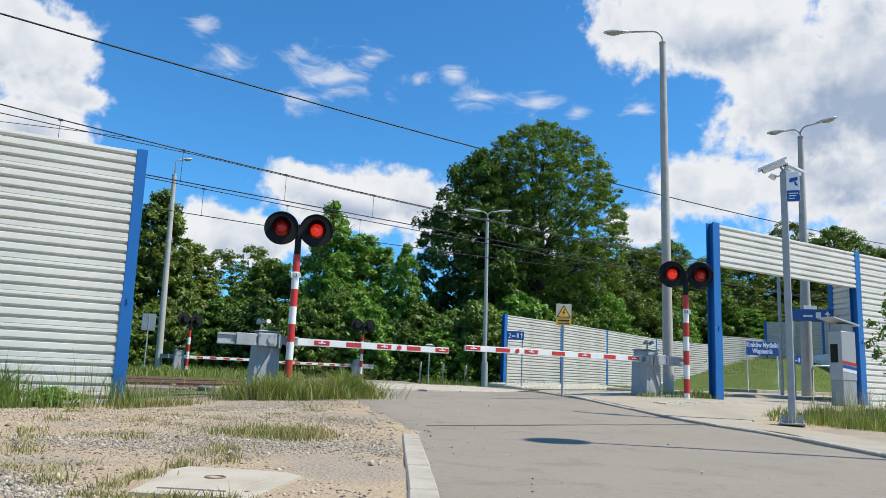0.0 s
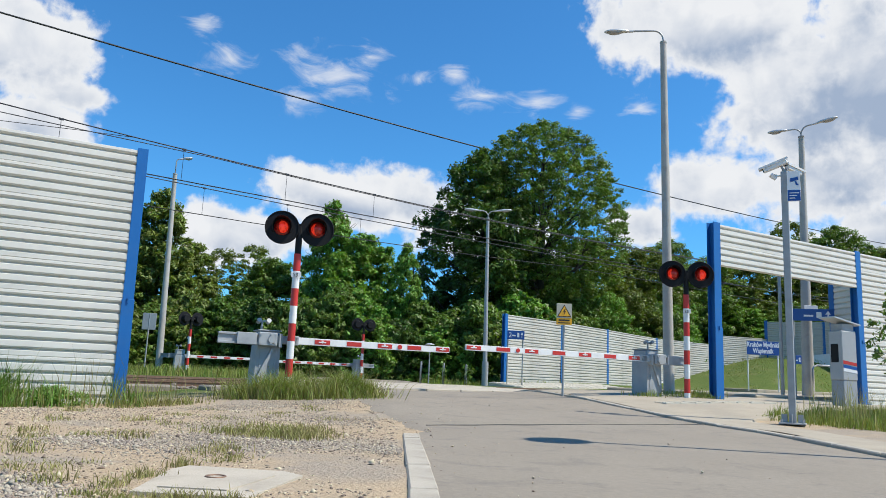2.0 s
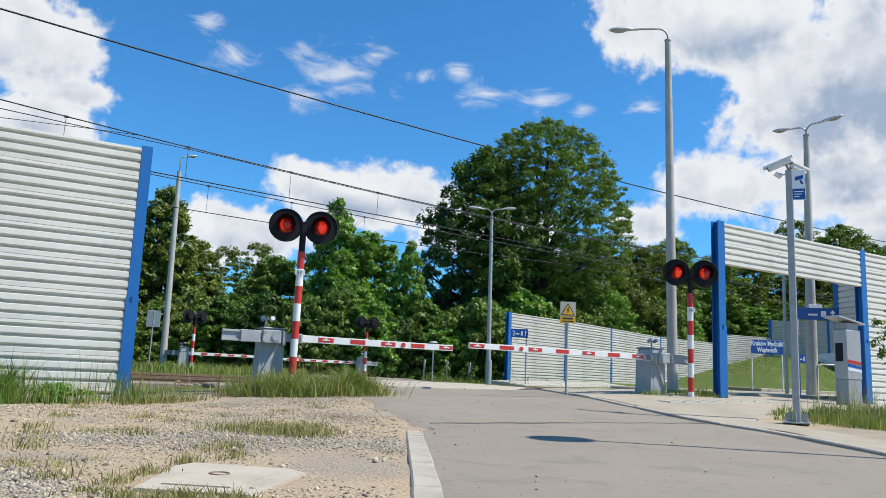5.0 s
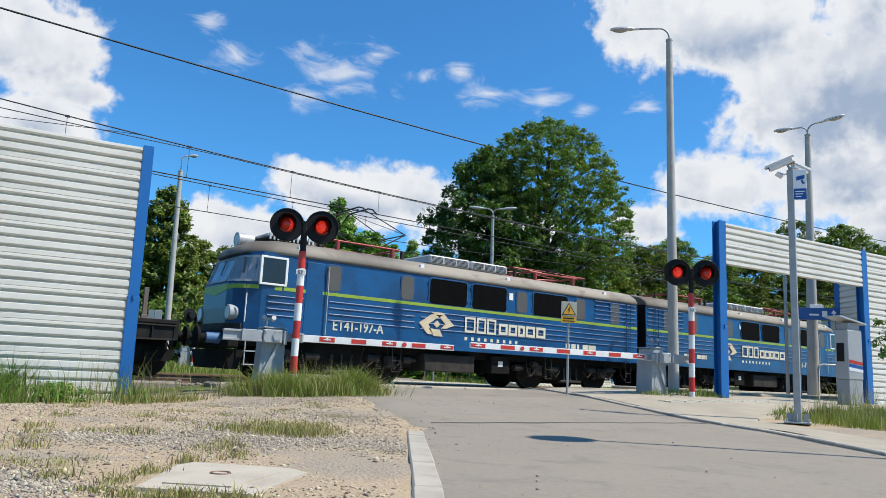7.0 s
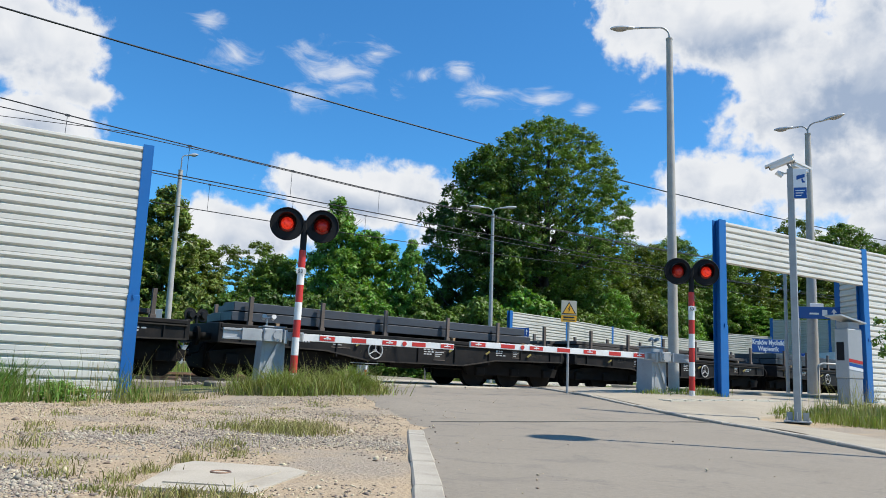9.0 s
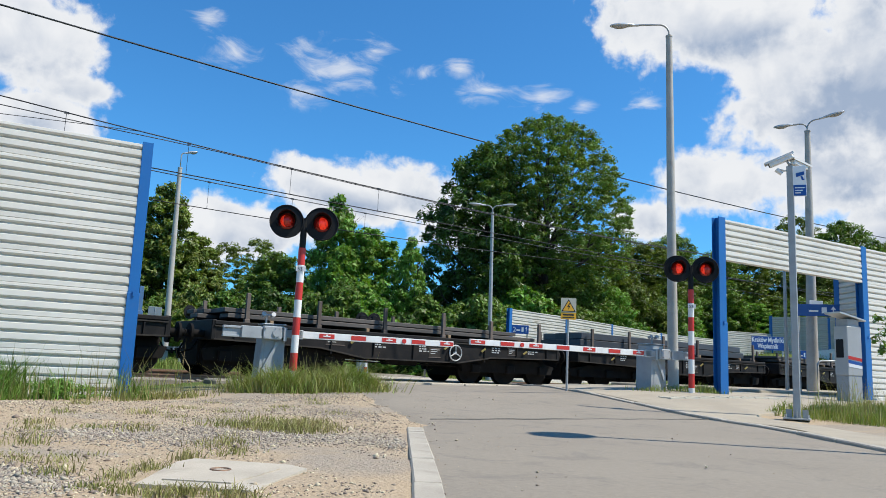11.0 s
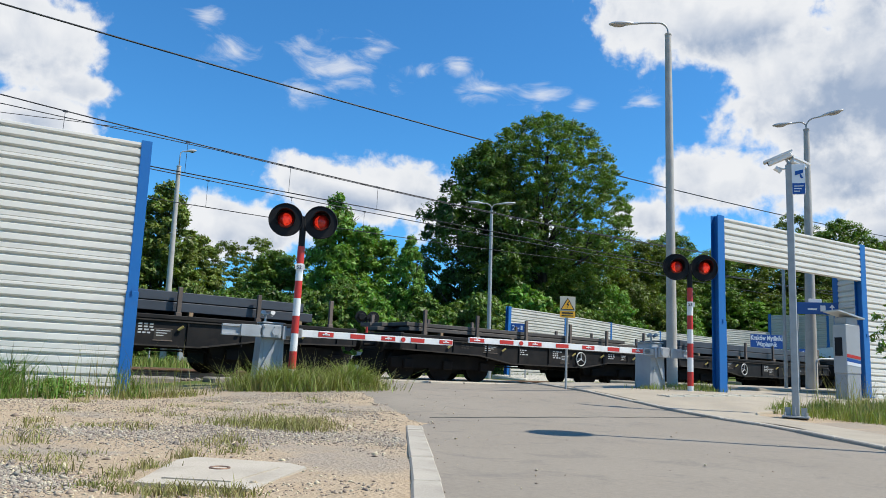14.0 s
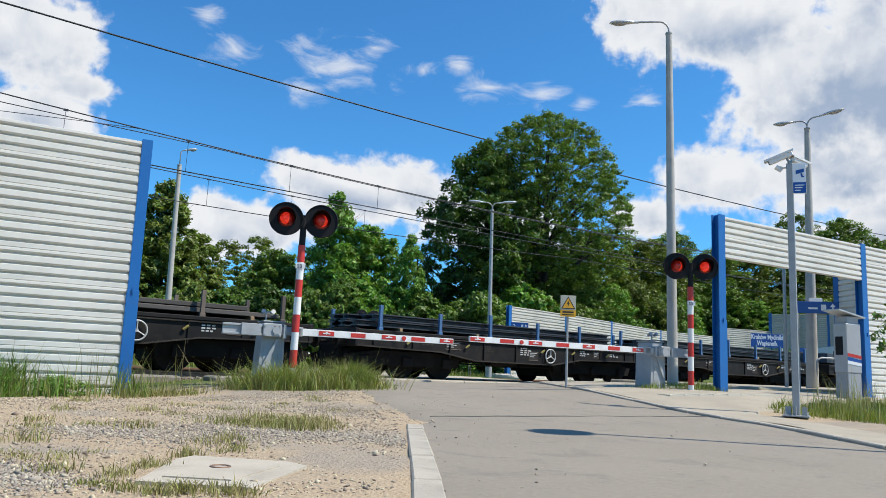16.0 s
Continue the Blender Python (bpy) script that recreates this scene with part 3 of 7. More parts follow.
def barrier_post(parent, x, y, z0, z1, yaw, lean=0.0, collar=True, w=0.18, d=0.2):
    bm = BM()
    box(bm, -w / 2, w / 2, -d / 2 - 0.01, -d / 2 + 0.014, z0, z1, 0.003)
    box(bm, -w / 2, w / 2, d / 2 - 0.014, d / 2, z0, z1, 0.003)
    box(bm, -0.01, 0.01, -d / 2 + 0.012, d / 2 - 0.012, z0, z1)
    if collar:
        box(bm, -w / 2 - 0.012, w / 2 + 0.012, -d / 2 - 0.022, -d / 2 - 0.008, z0, z0 + (z1 - z0) * 0.4, 0.004)
        box(bm, -0.012, 0.012, -d / 2 - 0.045, -d / 2 - 0.02, z0 + (z1 - z0) * 0.4 - 0.06, z0 + (z1 - z0) * 0.4 + 0.03)
    box(bm, -w / 2 - 0.07, w / 2 + 0.07, -d / 2 - 0.07, d / 2 + 0.07, z0 - 0.02, z0 + 0.02, 0.004)
    o = part("post", bm, M_BLUE, parent, "blue painted steel post")
    o.matrix_basis = Matrix.Translation((x, y, 0)) @ Matrix.Rotation(yaw, 4, "Z") @ Matrix.Rotation(lean, 4, "Y")
    return o


def barrier(name, posts, label, lean=0.0, panels=None, w=0.18, mat=M_WALL):
    """posts: x, y, ground, top."""
    base = new(name)
    tagged(base, label, "noise barrier", kind="structure")
    for i, (x, y, z0, z1) in enumerate(posts):
        q = posts[min(i + 1, len(posts) - 1)]
        r = posts[i if i < len(posts) - 1 else i - 1]
        yaw = math.atan2(q[1] - r[1], q[0] - r[0])
        barrier_post(base, x, y, z0, z1 + 0.04, yaw, lean, w=w)
    for i in range(len(posts) - 1):
        a, b = posts[i], posts[i + 1]
        lo = min(a[2], b[2]) if panels is None else panels[i]
        if lo is None:
            continue
        barrier_bay(base, a[:2], b[:2], lo, min(a[3], b[3]) if abs(a[3] - b[3]) > 0.3 else (a[3] + b[3]) / 2, mat)
    return base


DL = (-0.988, 0.156)
barrier("wall_left", [(3.14 + DL[0] * s, 12.8 + DL[1] * s, -0.12, 4.10) for s in (16, 12, 8, 4, 0)], "pale ribbed metal noise barrier with blue steel posts", lean=radians(-0.7), w=0.17)
barrier("wall_right", [(15.72, 10.1, 0.28, 4.48), (21.55, 9.42, 0.3, 4.48), (25.5, 8.95, 0.3, 4.48), (29.5, 8.45, 0.3, 4.48), (33.5, 8.0, 0.3, 4.48)],
        "pale ribbed metal noise barrier with a header over the footway gate", panels=[3.42, 0.3, 0.3, 0.3], w=0.24)
barrier("wall_inner", [(22.6, 10.5, 0.3, 3.9), (21.95, 9.55, 0.3, 3.9)], "pale ribbed metal noise barrier behind the gate", w=0.26)
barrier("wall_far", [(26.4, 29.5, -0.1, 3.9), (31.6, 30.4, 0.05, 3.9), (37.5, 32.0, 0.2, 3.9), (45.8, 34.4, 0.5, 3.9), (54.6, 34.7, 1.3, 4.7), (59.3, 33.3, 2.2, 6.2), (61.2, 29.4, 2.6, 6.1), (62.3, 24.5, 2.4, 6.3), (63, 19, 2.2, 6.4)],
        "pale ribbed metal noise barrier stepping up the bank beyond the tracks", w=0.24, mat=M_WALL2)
# white concrete plinth below the far barrier
PL = [(45.8, 34.4, 0.5), (54.6, 34.7, 1.6), (59.3, 33.3, 2.7), (61.2, 29.4, 3.4), (62.3, 24.5, 3.7)]
for a, b in zip(PL, PL[1:]):
    d = Vector((b[0] - a[0], b[1] - a[1], 0))
    bm = BM()
    prism(bm, [(0, min(a[2], b[2]) - 2.0), (d.length, min(a[2], b[2]) - 2.0), (d.length, b[2] + 0.15), (0, a[2] + 0.15)], "y", -0.2, 0.1)
    tagged(part("plinth", bm, M_WHITE, None), "white concrete plinth under the barrier", kind="structure").matrix_basis = Matrix.Translation((a[0], a[1], 0)) @ Matrix.Rotation(math.atan2(d.y, d.x), 4, "Z")


# ---- level crossing equipment ----
def crossing_signal(x, y, z, face_deg, lampz, flash=None, group="crossing signals"):
    """Banded post with two red lamps; local -Y faces the road user. flash: when its right lamp is brightest, in seconds."""
    t = thing("crossing_signal", pose(x, y, z, 0, 0, face_deg), "red and white banded post with twin red flashing lamps", "crossing signal", group)
    H = lampz - z
    top = H - 0.48
    seg = 0.325
    zs = [top]
    while zs[-1] > 0.05:
        zs.append(max(zs[-1] - seg, 0))
    for i, (a, b) in enumerate(zip(zs, zs[1:])):
        bm = BM()
        rod(bm, (0, 0, b), (0, 0, a - 0.001), 0.068, n=18)
        part("band", bm, M_RED if i % 2 == 0 else M_WHITE, t, "red band" if i % 2 == 0 else "white band")
    bm = BM()
    rod(bm, (0, 0, top), (0, 0, H + 0.05), 0.06, n=16)
    rod(bm, (-0.33, 0.05, H), (0.33, 0.05, H), 0.035, n=10)
    box(bm, -0.07, 0.07, -0.02, 0.09, H - 0.1, H + 0.1, 0.01)
    part("bracket", bm, M_BLACK, t, "black lamp bracket")
    bm = BM()
    box(bm, -0.09, 0.09, -0.075, -0.068, top - seg - 0.12, top - seg - 0.02, 0.002)
    pl = part("plate", bm, M_WHITE, t, "small white plate")
    lettering("letters", "S3", 0.1, M_PBLACK, pl, Matrix.Translation((-0.06, -0.077, top - seg - 0.108)) @ FACE)
    for k, s in enumerate((-1, 1)):
        bm = BM()
        disc(bm, (s * 0.325, -0.03, H), (0, 1, 0), 0.31, 0.025, 36)
        ring(bm, (s * 0.325, -0.045, H), (0, 1, 0), 0.305, 0.014, 36)
        rod(bm, (s * 0.325, -0.02, H), (s * 0.325, 0.16, H), 0.2, 0.15, 20)
        b = part("backboard", bm, M_BLACK, t, "round black backboard")
        bm = BM()
        # hood: three quarters of a tube
        n, rows = 24, []
        for i in range(n + 1):
            a = radians(-35 + 250 * i / n)
            L = 0.13 + 0.16 * max(0, math.sin(a))
            c, q = math.cos(a), math.sin(a)
            rows.append([bm.verts.new((s * 0.325 + c * r, yy, H + q * r)) for r, yy in ((0.185, -0.04), (0.178, -0.04 - L), (0.172, -0.04 - L), (0.178, -0.04))])
        for r0, r1 in zip(rows, rows[1:]):
            for j in range(4):
                bm.faces.new((r0[j], r0[(j + 1) % 4], r1[(j + 1) % 4], r1[j]))
        part("hood", bm, M_BLACK, b)
        bm = BM()
        q = bmesh.ops.create_uvsphere(bm, u_segments=24, v_segments=10, radius=0.155)
        for v in q["verts"]:
            v.co = Vector((v.co.x + s * 0.325, -0.045 - max(0, v.co.y * -0.28), v.co.z + H))
        for f in bm.faces:
            f.smooth = True
        part("lens", bm, M_LENS, b, "dull red glass lens")
        if flash is not None:
            # made-up ball that imitates the flash by turning: one half glows, the other is dull
            bm = BM()
            bmesh.ops.create_uvsphere(bm, u_segments=24, v_segments=14, radius=0.118)
            for f in bm.faces:
                f.smooth = True
                f.material_index = 0 if f.calc_center_median().y < 0 else 1
            lamp = part("turning_lamp", bm, M_GLOW, b, "half-glowing red ball that imitates the flashing")
            lamp.data.materials.append(M_LENS2)
            lamp.location = (s * 0.325, -0.075, H)
            FLASHERS.append((lamp, (s * 0.325, -0.075, H), flash if s > 0 else flash + 0.6))
    bm = BM()
    box(bm, -0.22, 0.22, -0.22, 0.22, -0.25, 0.03, 0.02)
    part("foot", bm, M_SLAB, t, "concrete foot")
    return t


FLASHERS = []
crossing_signal(5.98, 12.55, 0.13, -25, 3.18, flash=0.0)
crossing_signal(14.92, 10.33, 0.22, -40, 3.17, flash=0.6)
for (x, y, f) in ((19.4, 32.4, 165), (11.2, 34.1, 195)):
    crossing_signal(x, y, float(gz(x, y)) - 0.02, f, 2.9 if x > 15 else 2.6, group="far crossing signals")


def barrier_machine(x, y, z, yaw, length, h, tail=0.95, count=0, group="crossing barriers"):
    """Drive cabinet with a lowered boom along local +X, counterweights along -X."""
    t = thing("crossing_barrier", pose(x, y, z, 0, 0, yaw), "grey cabinet with a lowered red and white boom", "crossing barrier", group)
    bm = BM()
    prism(bm, [(-0.25, 0), (0.22, 0), (0.20, 0.9), (-0.21, 0.9)], "y", -0.26, 0.26)
    part("cabinet", bm, M_GREYP, t, "grey steel drive cabinet")
    bm = BM()
    box(bm, -0.19, 0.19, -0.24, 0.24, 0.9, 1.12, 0.03)
    box(bm, -0.21, 0.21, -0.26, 0.26, 1.12, 1.145, 0.01)
    part("lid", bm, M_GREYP, t)
    bm = BM()
    box(bm, -0.17, 0.14, -0.268, -0.262, 0.12, 0.8, 0.003)
    box(bm, 0.09, 0.12, -0.29, -0.265, 0.45, 0.55, 0.006)
    part("door", bm, M_GREYP, t)
    bm = BM()
    prism(bm, [(-0.2, 0.28), (-0.13, 0.28), (0.1, 0.82), (0.03, 0.82)], "y", -0.31, -0.27)
    part("brace", bm, M_GREYP, t, "slanting steel brace")
    bm = BM()
    box(bm, -0.45, 0.45, -0.4, 0.4, -0.3, 0.015, 0.02)
    part("base", bm, M_SLAB, t, "concrete base")
    bm = BM()
    box(bm, 0.05, 0.5, -0.36, -0.27, h - 0.075, h + 0.075, 0.012)
    box(bm, -0.24, 0.1, -0.42, -0.27, h - 0.12, h + 0.12, 0.012)
    box(bm, 0.14, 0.2, -0.40, -0.25, h - 0.14, h + 0.11, 0.006)
    for bx in (-0.2, -0.02, 0.06):
        for bz in (-0.08, 0.08):
            rod(bm, (bx, -0.44, h + bz), (bx, -0.41, h + bz), 0.014, n=6)
    rod(bm, (0, -0.44, h), (0, -0.2, h), 0.07, n=14)
    part("pivot", bm, M_GREYP, t, "grey pivot housing")
    bm = BM()
    box(bm, -tail, -0.25, -0.40, -0.29, h - 0.11, h - 0.07, 0.004)
    box(bm, -tail, -0.25, -0.40, -0.29, h + 0.05, h + 0.09, 0.004)
    box(bm, -tail, -0.25, -0.37, -0.34, h - 0.08, h + 0.06, 0.004)
    box(bm, -tail + 0.32, -0.28, -0.43, -0.28, h - 0.115, h + 0.10, 0.008)
    part("counterweight", bm, M_GREYP, t, "grey counterweight plates")
    bm = BM()
    rod(bm, (-0.1, 0.05, 1.14), (-0.1, 0.05, 1.3), 0.02)
    rod(bm, (-0.16, 0.05, 1.3), (0.0, 0.05, 1.32), 0.018)
    for s in (-0.17, 0.01):
        rod(bm, (s, 0.05, 1.29), (s, -0.05, 1.33), 0.035, 0.045)
    part("lamp_bracket", bm, M_GALV, t, "small lamps on a bracket")
    x0 = 0.5
    n = count or max(1, round((length - x0) / 0.305))
    step = (length - x0) / n
    bm = BM()
    box(bm, 0.3, 0.52, -0.36, -0.27, h - 0.085, h + 0.085, 0.01)
    part("boom_root", bm, M_GREYP, t)
    for i in range(n):
        a, b = x0 + i * step, x0 + (i + 1) * step
        red = (n - 1 - i) % 2 == 0
        hh = 0.066 - 0.008 * i / n
        bm = BM()
        box(bm, a, b, -0.345, -0.285, h - hh, h + hh, 0.004)
        o = part("boom_section", bm, M_WHITE, t, "white boom section")
        if red:
            bm = BM()
            for ya, yb in ((-0.349, -0.3455), (-0.2845, -0.281)):
                box(bm, a + 0.01, b - 0.01, ya, yb, h - hh * 0.66, h + hh * 0.66)
            part("red_film", bm, M_RED, o, "red reflective film")
        if red and i % 4 == (n - 1) % 4:
            bm = BM()
            c = (a + b) / 2
            box(bm, c - 0.07, c + 0.07, -0.356, -0.350, h - 0.010, h + 0.010)
            prism(bm, [(c - 0.025, h + 0.034), (c + 0.025, h + 0.034), (c, h - 0.026)], "y", -0.356, -0.350)
            part("reflector", bm, M_WHITE, o, "white reflective mark")
        if not red and i == n - 4:
            bm = BM()
            disc(bm, ((a + b) / 2, -0.35, h), (0, 1, 0), 0.045, 0.03, 14)
            part("boom_lamp", bm, M_RED, o, "small red boom lamp")
    return t


barrier_machine(5.72, 13.05, 0.12, -10.5, 3.68, 0.97, group="crossing barriers")
barrier_machine(14.62, 11.25, 0.26, 170.5, 5.15, 0.90, count=13, group="crossing barriers").scale = (1, -1, 1)
barrier_machine(19.4, 32.75, 0.0, 170, 4.4, 0.86, tail=1.0, group="far crossing barriers")
barrier_machine(10.95, 34.5, 0.05, -10, 4.2, 0.86, tail=0.8, group="far crossing barriers").scale = (1, -1, 1)


# ---- lamps and masts ----
def luminaire(parent, tip, out, size=0.62, tilt=8):
    """Cobra head: tapered housing with a bowl below."""
    bm = BM()
    q = bmesh.ops.create_uvsphere(bm, u_segments=18, v_segments=10, radius=1)
    for v in q["verts"]:
        f = (v.co.x + 1) / 2
        wy = 0.13 * (0.62 + 0.38 * f)
        v.co = Vector((v.co.x * size / 2 + size / 2, v.co.y * wy, max(v.co.z, -0.25) * 0.075))
    for f in bm.faces:
        f.smooth = True
    rod(bm, (-0.08, 0, 0), (0.1, 0, 0), 0.035, n=10)
    yaw = math.atan2(out[1], out[0])
    mm = Matrix.Translation(tip) @ Matrix.Rotation(yaw, 4, "Z") @ Matrix.Rotation(radians(-tilt), 4, "Y")
    h = part("lamp_head", bm, M_LAMP, parent, "pale grey lamp head")
    h.matrix_basis = mm
    bm = BM()
    q = bmesh.ops.create_uvsphere(bm, u_segments=16, v_segments=8, radius=1)
    for v in q["verts"]:
        v.co = Vector((v.co.x * size * 0.3 + size * 0.6, v.co.y * 0.1, min(v.co.z, 0.1) * 0.075 - 0.015))
    for f in bm.faces:
        f.smooth = True
    part("lamp_bowl", bm, M_LGLASS, h, "clear lamp bowl")
    return h


def lamp_post(x, y, z, top, r0, r1, arms, label, group="station lamps", mat=None, sleeve=0.0, lean=(0, 0)):
    """Tapered pole; arms: direction in degrees, reach, rise, head length, head tilt; lean: how far its top stands off."""
    t = thing("street_lamp", pose(x, y, z), label, "street lamp", group)
    H, off = top - z, Vector((*lean, 0))
    bm = BM()
    rod(bm, (0, 0, -0.3), off + Vector((0, 0, H)), r0, r1, 18)
    rod(bm, off + Vector((0, 0, H - 0.02)), off + Vector((0, 0, H + 0.02)), r1 * 1.12, r1 * 1.1, 18)
    if sleeve:
        rod(bm, (0, 0, -0.1), (0, 0, sleeve), r0 * 1.35, r0 * 1.3, 18)
    part("pole", bm, mat or M_CONC, t, "tapered concrete pole" if mat is None else "slim metal pole")
    for deg, reach, rise, size, tilt in arms:
        d = Vector((math.cos(radians(deg)), math.sin(radians(deg)), 0))
        bend = min(reach, rise) * 0.75
        slope = math.tan(radians(tilt))
        pts = [off + Vector((0, 0, H - 0.1)), off + Vector((0, 0, H + rise - bend))]
        for k in range(1, 7):
            a = k / 6 * math.pi / 2
            pts.append(off + Vector((0, 0, H + rise - bend + bend * math.sin(a))) + d * bend * (1 - math.cos(a)))
        pts.append(off + Vector((0, 0, H + rise + slope * (reach - bend))) + d * (reach + 0.01))
        bm = BM()
        tube(bm, pts, 0.026, 8)
        part("arm", bm, M_GALV, t, "bent steel arm")
        luminaire(t, pts[-1], d, size, tilt)
    return t


lamp_post(16.38, 11.88, 0.3, 10.05, 0.145, 0.085, [(143, 0.92, 0.34, 0.74, -4)], "tall concrete lamp post with one lamp head on an arm", lean=(-0.05, 0.07))
lamp_post(24.31, 12.26, 0.4, 9.23, 0.2, 0.09, [(118, 0.40, 0.29, 0.66, -3), (-62, 0.45, 0.40, 0.72, 13)], "concrete lamp post with two lamp heads", lean=(0.04, -0.08))
lamp_post(23.77, 27.93, 0.1, 8.53, 0.12, 0.075, [(143, 0.42, 0.36, 0.80, 3), (-37, 0.42, 0.36, 0.80, 6)], "slim metal lamp post with two lamp heads", mat=M_GALV, sleeve=1.2, lean=(-0.08, 0.07))
lamp_post(10.33, 35.4, 0.1, 9.55, 0.16, 0.1, [(-17, 0.24, 0.78, 0.5, 12)], "concrete lamp post with one lamp head behind the tracks", lean=(-0.18, 0.05))
lamp_post(23.9, 12.9, 0.4, 5.0, 0.06, 0.05, [], "slim grey platform mast", mat=M_GALV)


def shadow_post(x, y, z, top):
    """An unseen post and disc, added to cast the round shadow on the road."""
    # its kind, a lamp with a bowl, is made up
    t = thing("street_lamp", pose(x, y, z), "unseen steel post with a flat round disc beside the lane", "street lamp")
    bm = BM()
    rod(bm, (0, 0, -0.2), (0, 0, top - z), 0.055, 0.04, 14)
    part("pole", bm, M_GALV, t)
    bm = BM()
    rod(bm, (0, 0, top - z), (0, 0, top - z + 0.1), 0.34, 0.12, 32)
    part("shade", bm, M_LAMP, t, "flat round disc of the unseen post")
    bm = BM()
    rod(bm, (0, 0, top - z - 0.14), (0, 0, top - z - 0.002), 0.1, 0.14, 20)
    part("lamp_bowl", bm, M_LGLASS, t, "clear lamp bowl")
    return t


shadow_post(8.49, 2.14, 0.0, 6.0)


def camera_mast(x, y, z, top):
    t = thing("camera_mast", pose(x, y, z, 0, 0, -66), "galvanised square mast with surveillance cameras and a blue sign", "camera mast")
    H = top - z
    bm = BM()
    box(bm, -0.055, 0.055, -0.055, 0.055, 0.02, H, 0.008)
    part("mast", bm, M_GALV, t)
    bm = BM()
    box(bm, -0.2, 0.2, -0.2, 0.2, 0, 0.025, 0.004)
    for a in range(4):
        box(bm, -0.006, 0.006, -0.17, -0.08, 0.02, 0.16)
        bmesh.ops.rotate(bm, verts=bm.verts, cent=(0, 0, 0), matrix=Matrix.Rotation(math.pi / 2, 3, "Z"))
    for sx in (-0.16, 0.16):
        for sy in (-0.16, 0.16):
            rod(bm, (sx, sy, 0.02), (sx, sy, 0.08), 0.016, n=6)
    part("base_plate", bm, M_GALV, t, "bolted base plate with gussets")
    # two housings under sun shields, each on a swan-neck bracket
    for spot, yaw, tilt, L in (((0.03, -0.02, H + 0.13), 186, 22, 0.43), ((0.06, 0.02, H + 0.03), 52, 12, 0.36)):
        bm = BM()
        box(bm, -0.04, L - 0.06, -0.05, 0.05, 0, 0.085, 0.012)
        o = part("camera_housing", bm, M_WHITE, t, "white weatherproof camera housing")
        o.matrix_basis = Matrix.Translation(spot) @ Matrix.Rotation(radians(yaw), 4, "Z") @ Matrix.Rotation(radians(tilt), 4, "Y")
        bm = BM()
        prism(bm, [(-0.066, 0.07), (-0.066, 0.108), (0.066, 0.108), (0.066, 0.07), (0.06, 0.07), (0.06, 0.1), (-0.06, 0.1), (-0.06, 0.07)], "x", -0.07, L)
        part("sun_shield", bm, M_WHITE, o, "white sun shield")
        bm = BM()
        disc(bm, (L - 0.057, 0, 0.042), (1, 0, 0), 0.034, 0.012, 14)
        part("camera_lens", bm, M_BLACK, o)
        bm = BM()
        tube(bm, [(0, 0, H - 0.02), (spot[0] * 0.5, spot[1], H + 0.01), (spot[0] - 0.06, spot[1], spot[2] - 0.06), (spot[0] - 0.08, spot[1], spot[2] + 0.02)], 0.02)
        part("bracket", bm, M_GALV, t, "camera bracket")
    bm = BM()
    tube(bm, [(0, 0, H - 0.06), (-0.1, 0, H - 0.07), (-0.16, 0, H - 0.03)], 0.016)
    rod(bm, (-0.13, 0, H - 0.12), (-0.22, -0.03, H - 0.04), 0.035, 0.045, 12)
    part("floodlight", bm, M_WHITE, t, "small white infrared lamp")
    bm = BM()
    box(bm, 0, 0.21, -0.012, 0, H - 0.56, H - 0.02, 0.003)
    s = part("sign", bm, M_SIGNW, t, "white and blue surveillance sign")
    s.matrix_basis = Matrix.Translation((0.045, -0.085, 0)) @ Matrix.Rotation(radians(12), 4, "Z")
    bm = BM()
    box(bm, 0.004, 0.206, -0.018, -0.013, H - 0.55, H - 0.36)
    part("blue_field", bm, M_SIGNB, s, "blue text field")
    bm = BM()
    prism(bm, [(0.05, H - 0.22), (0.05, H - 0.15), (0.18, H - 0.12), (0.18, H - 0.18)], "y", -0.018, -0.013)
    prism(bm, [(0.12, H - 0.205), (0.145, H - 0.2), (0.165, H - 0.25), (0.18, H - 0.25), (0.18, H - 0.275), (0.14, H - 0.275)], "y", -0.018, -0.013)
    part("pictogram", bm, M_SIGNB, s, "blue camera pictogram")
    for i in range(3):
        bm = BM()
        box(bm, 0.03, 0.18 - 0.03 * i, -0.023, -0.019, H - 0.42 - i * 0.045, H - 0.405 - i * 0.045)
        part("text_bar", bm, M_SIGNW, s)
    return t


camera_mast(12.2, 6.43, pave_z(12.2, 6.43) - 0.005, 4.36)


# ---- signs ----
M_CREAMP = material("faded_cream", (0.52, 0.47, 0.36), 0.5, 0, (0.44, 0.40, 0.31), 3, 0.5, 40, 0.08, 0.03)


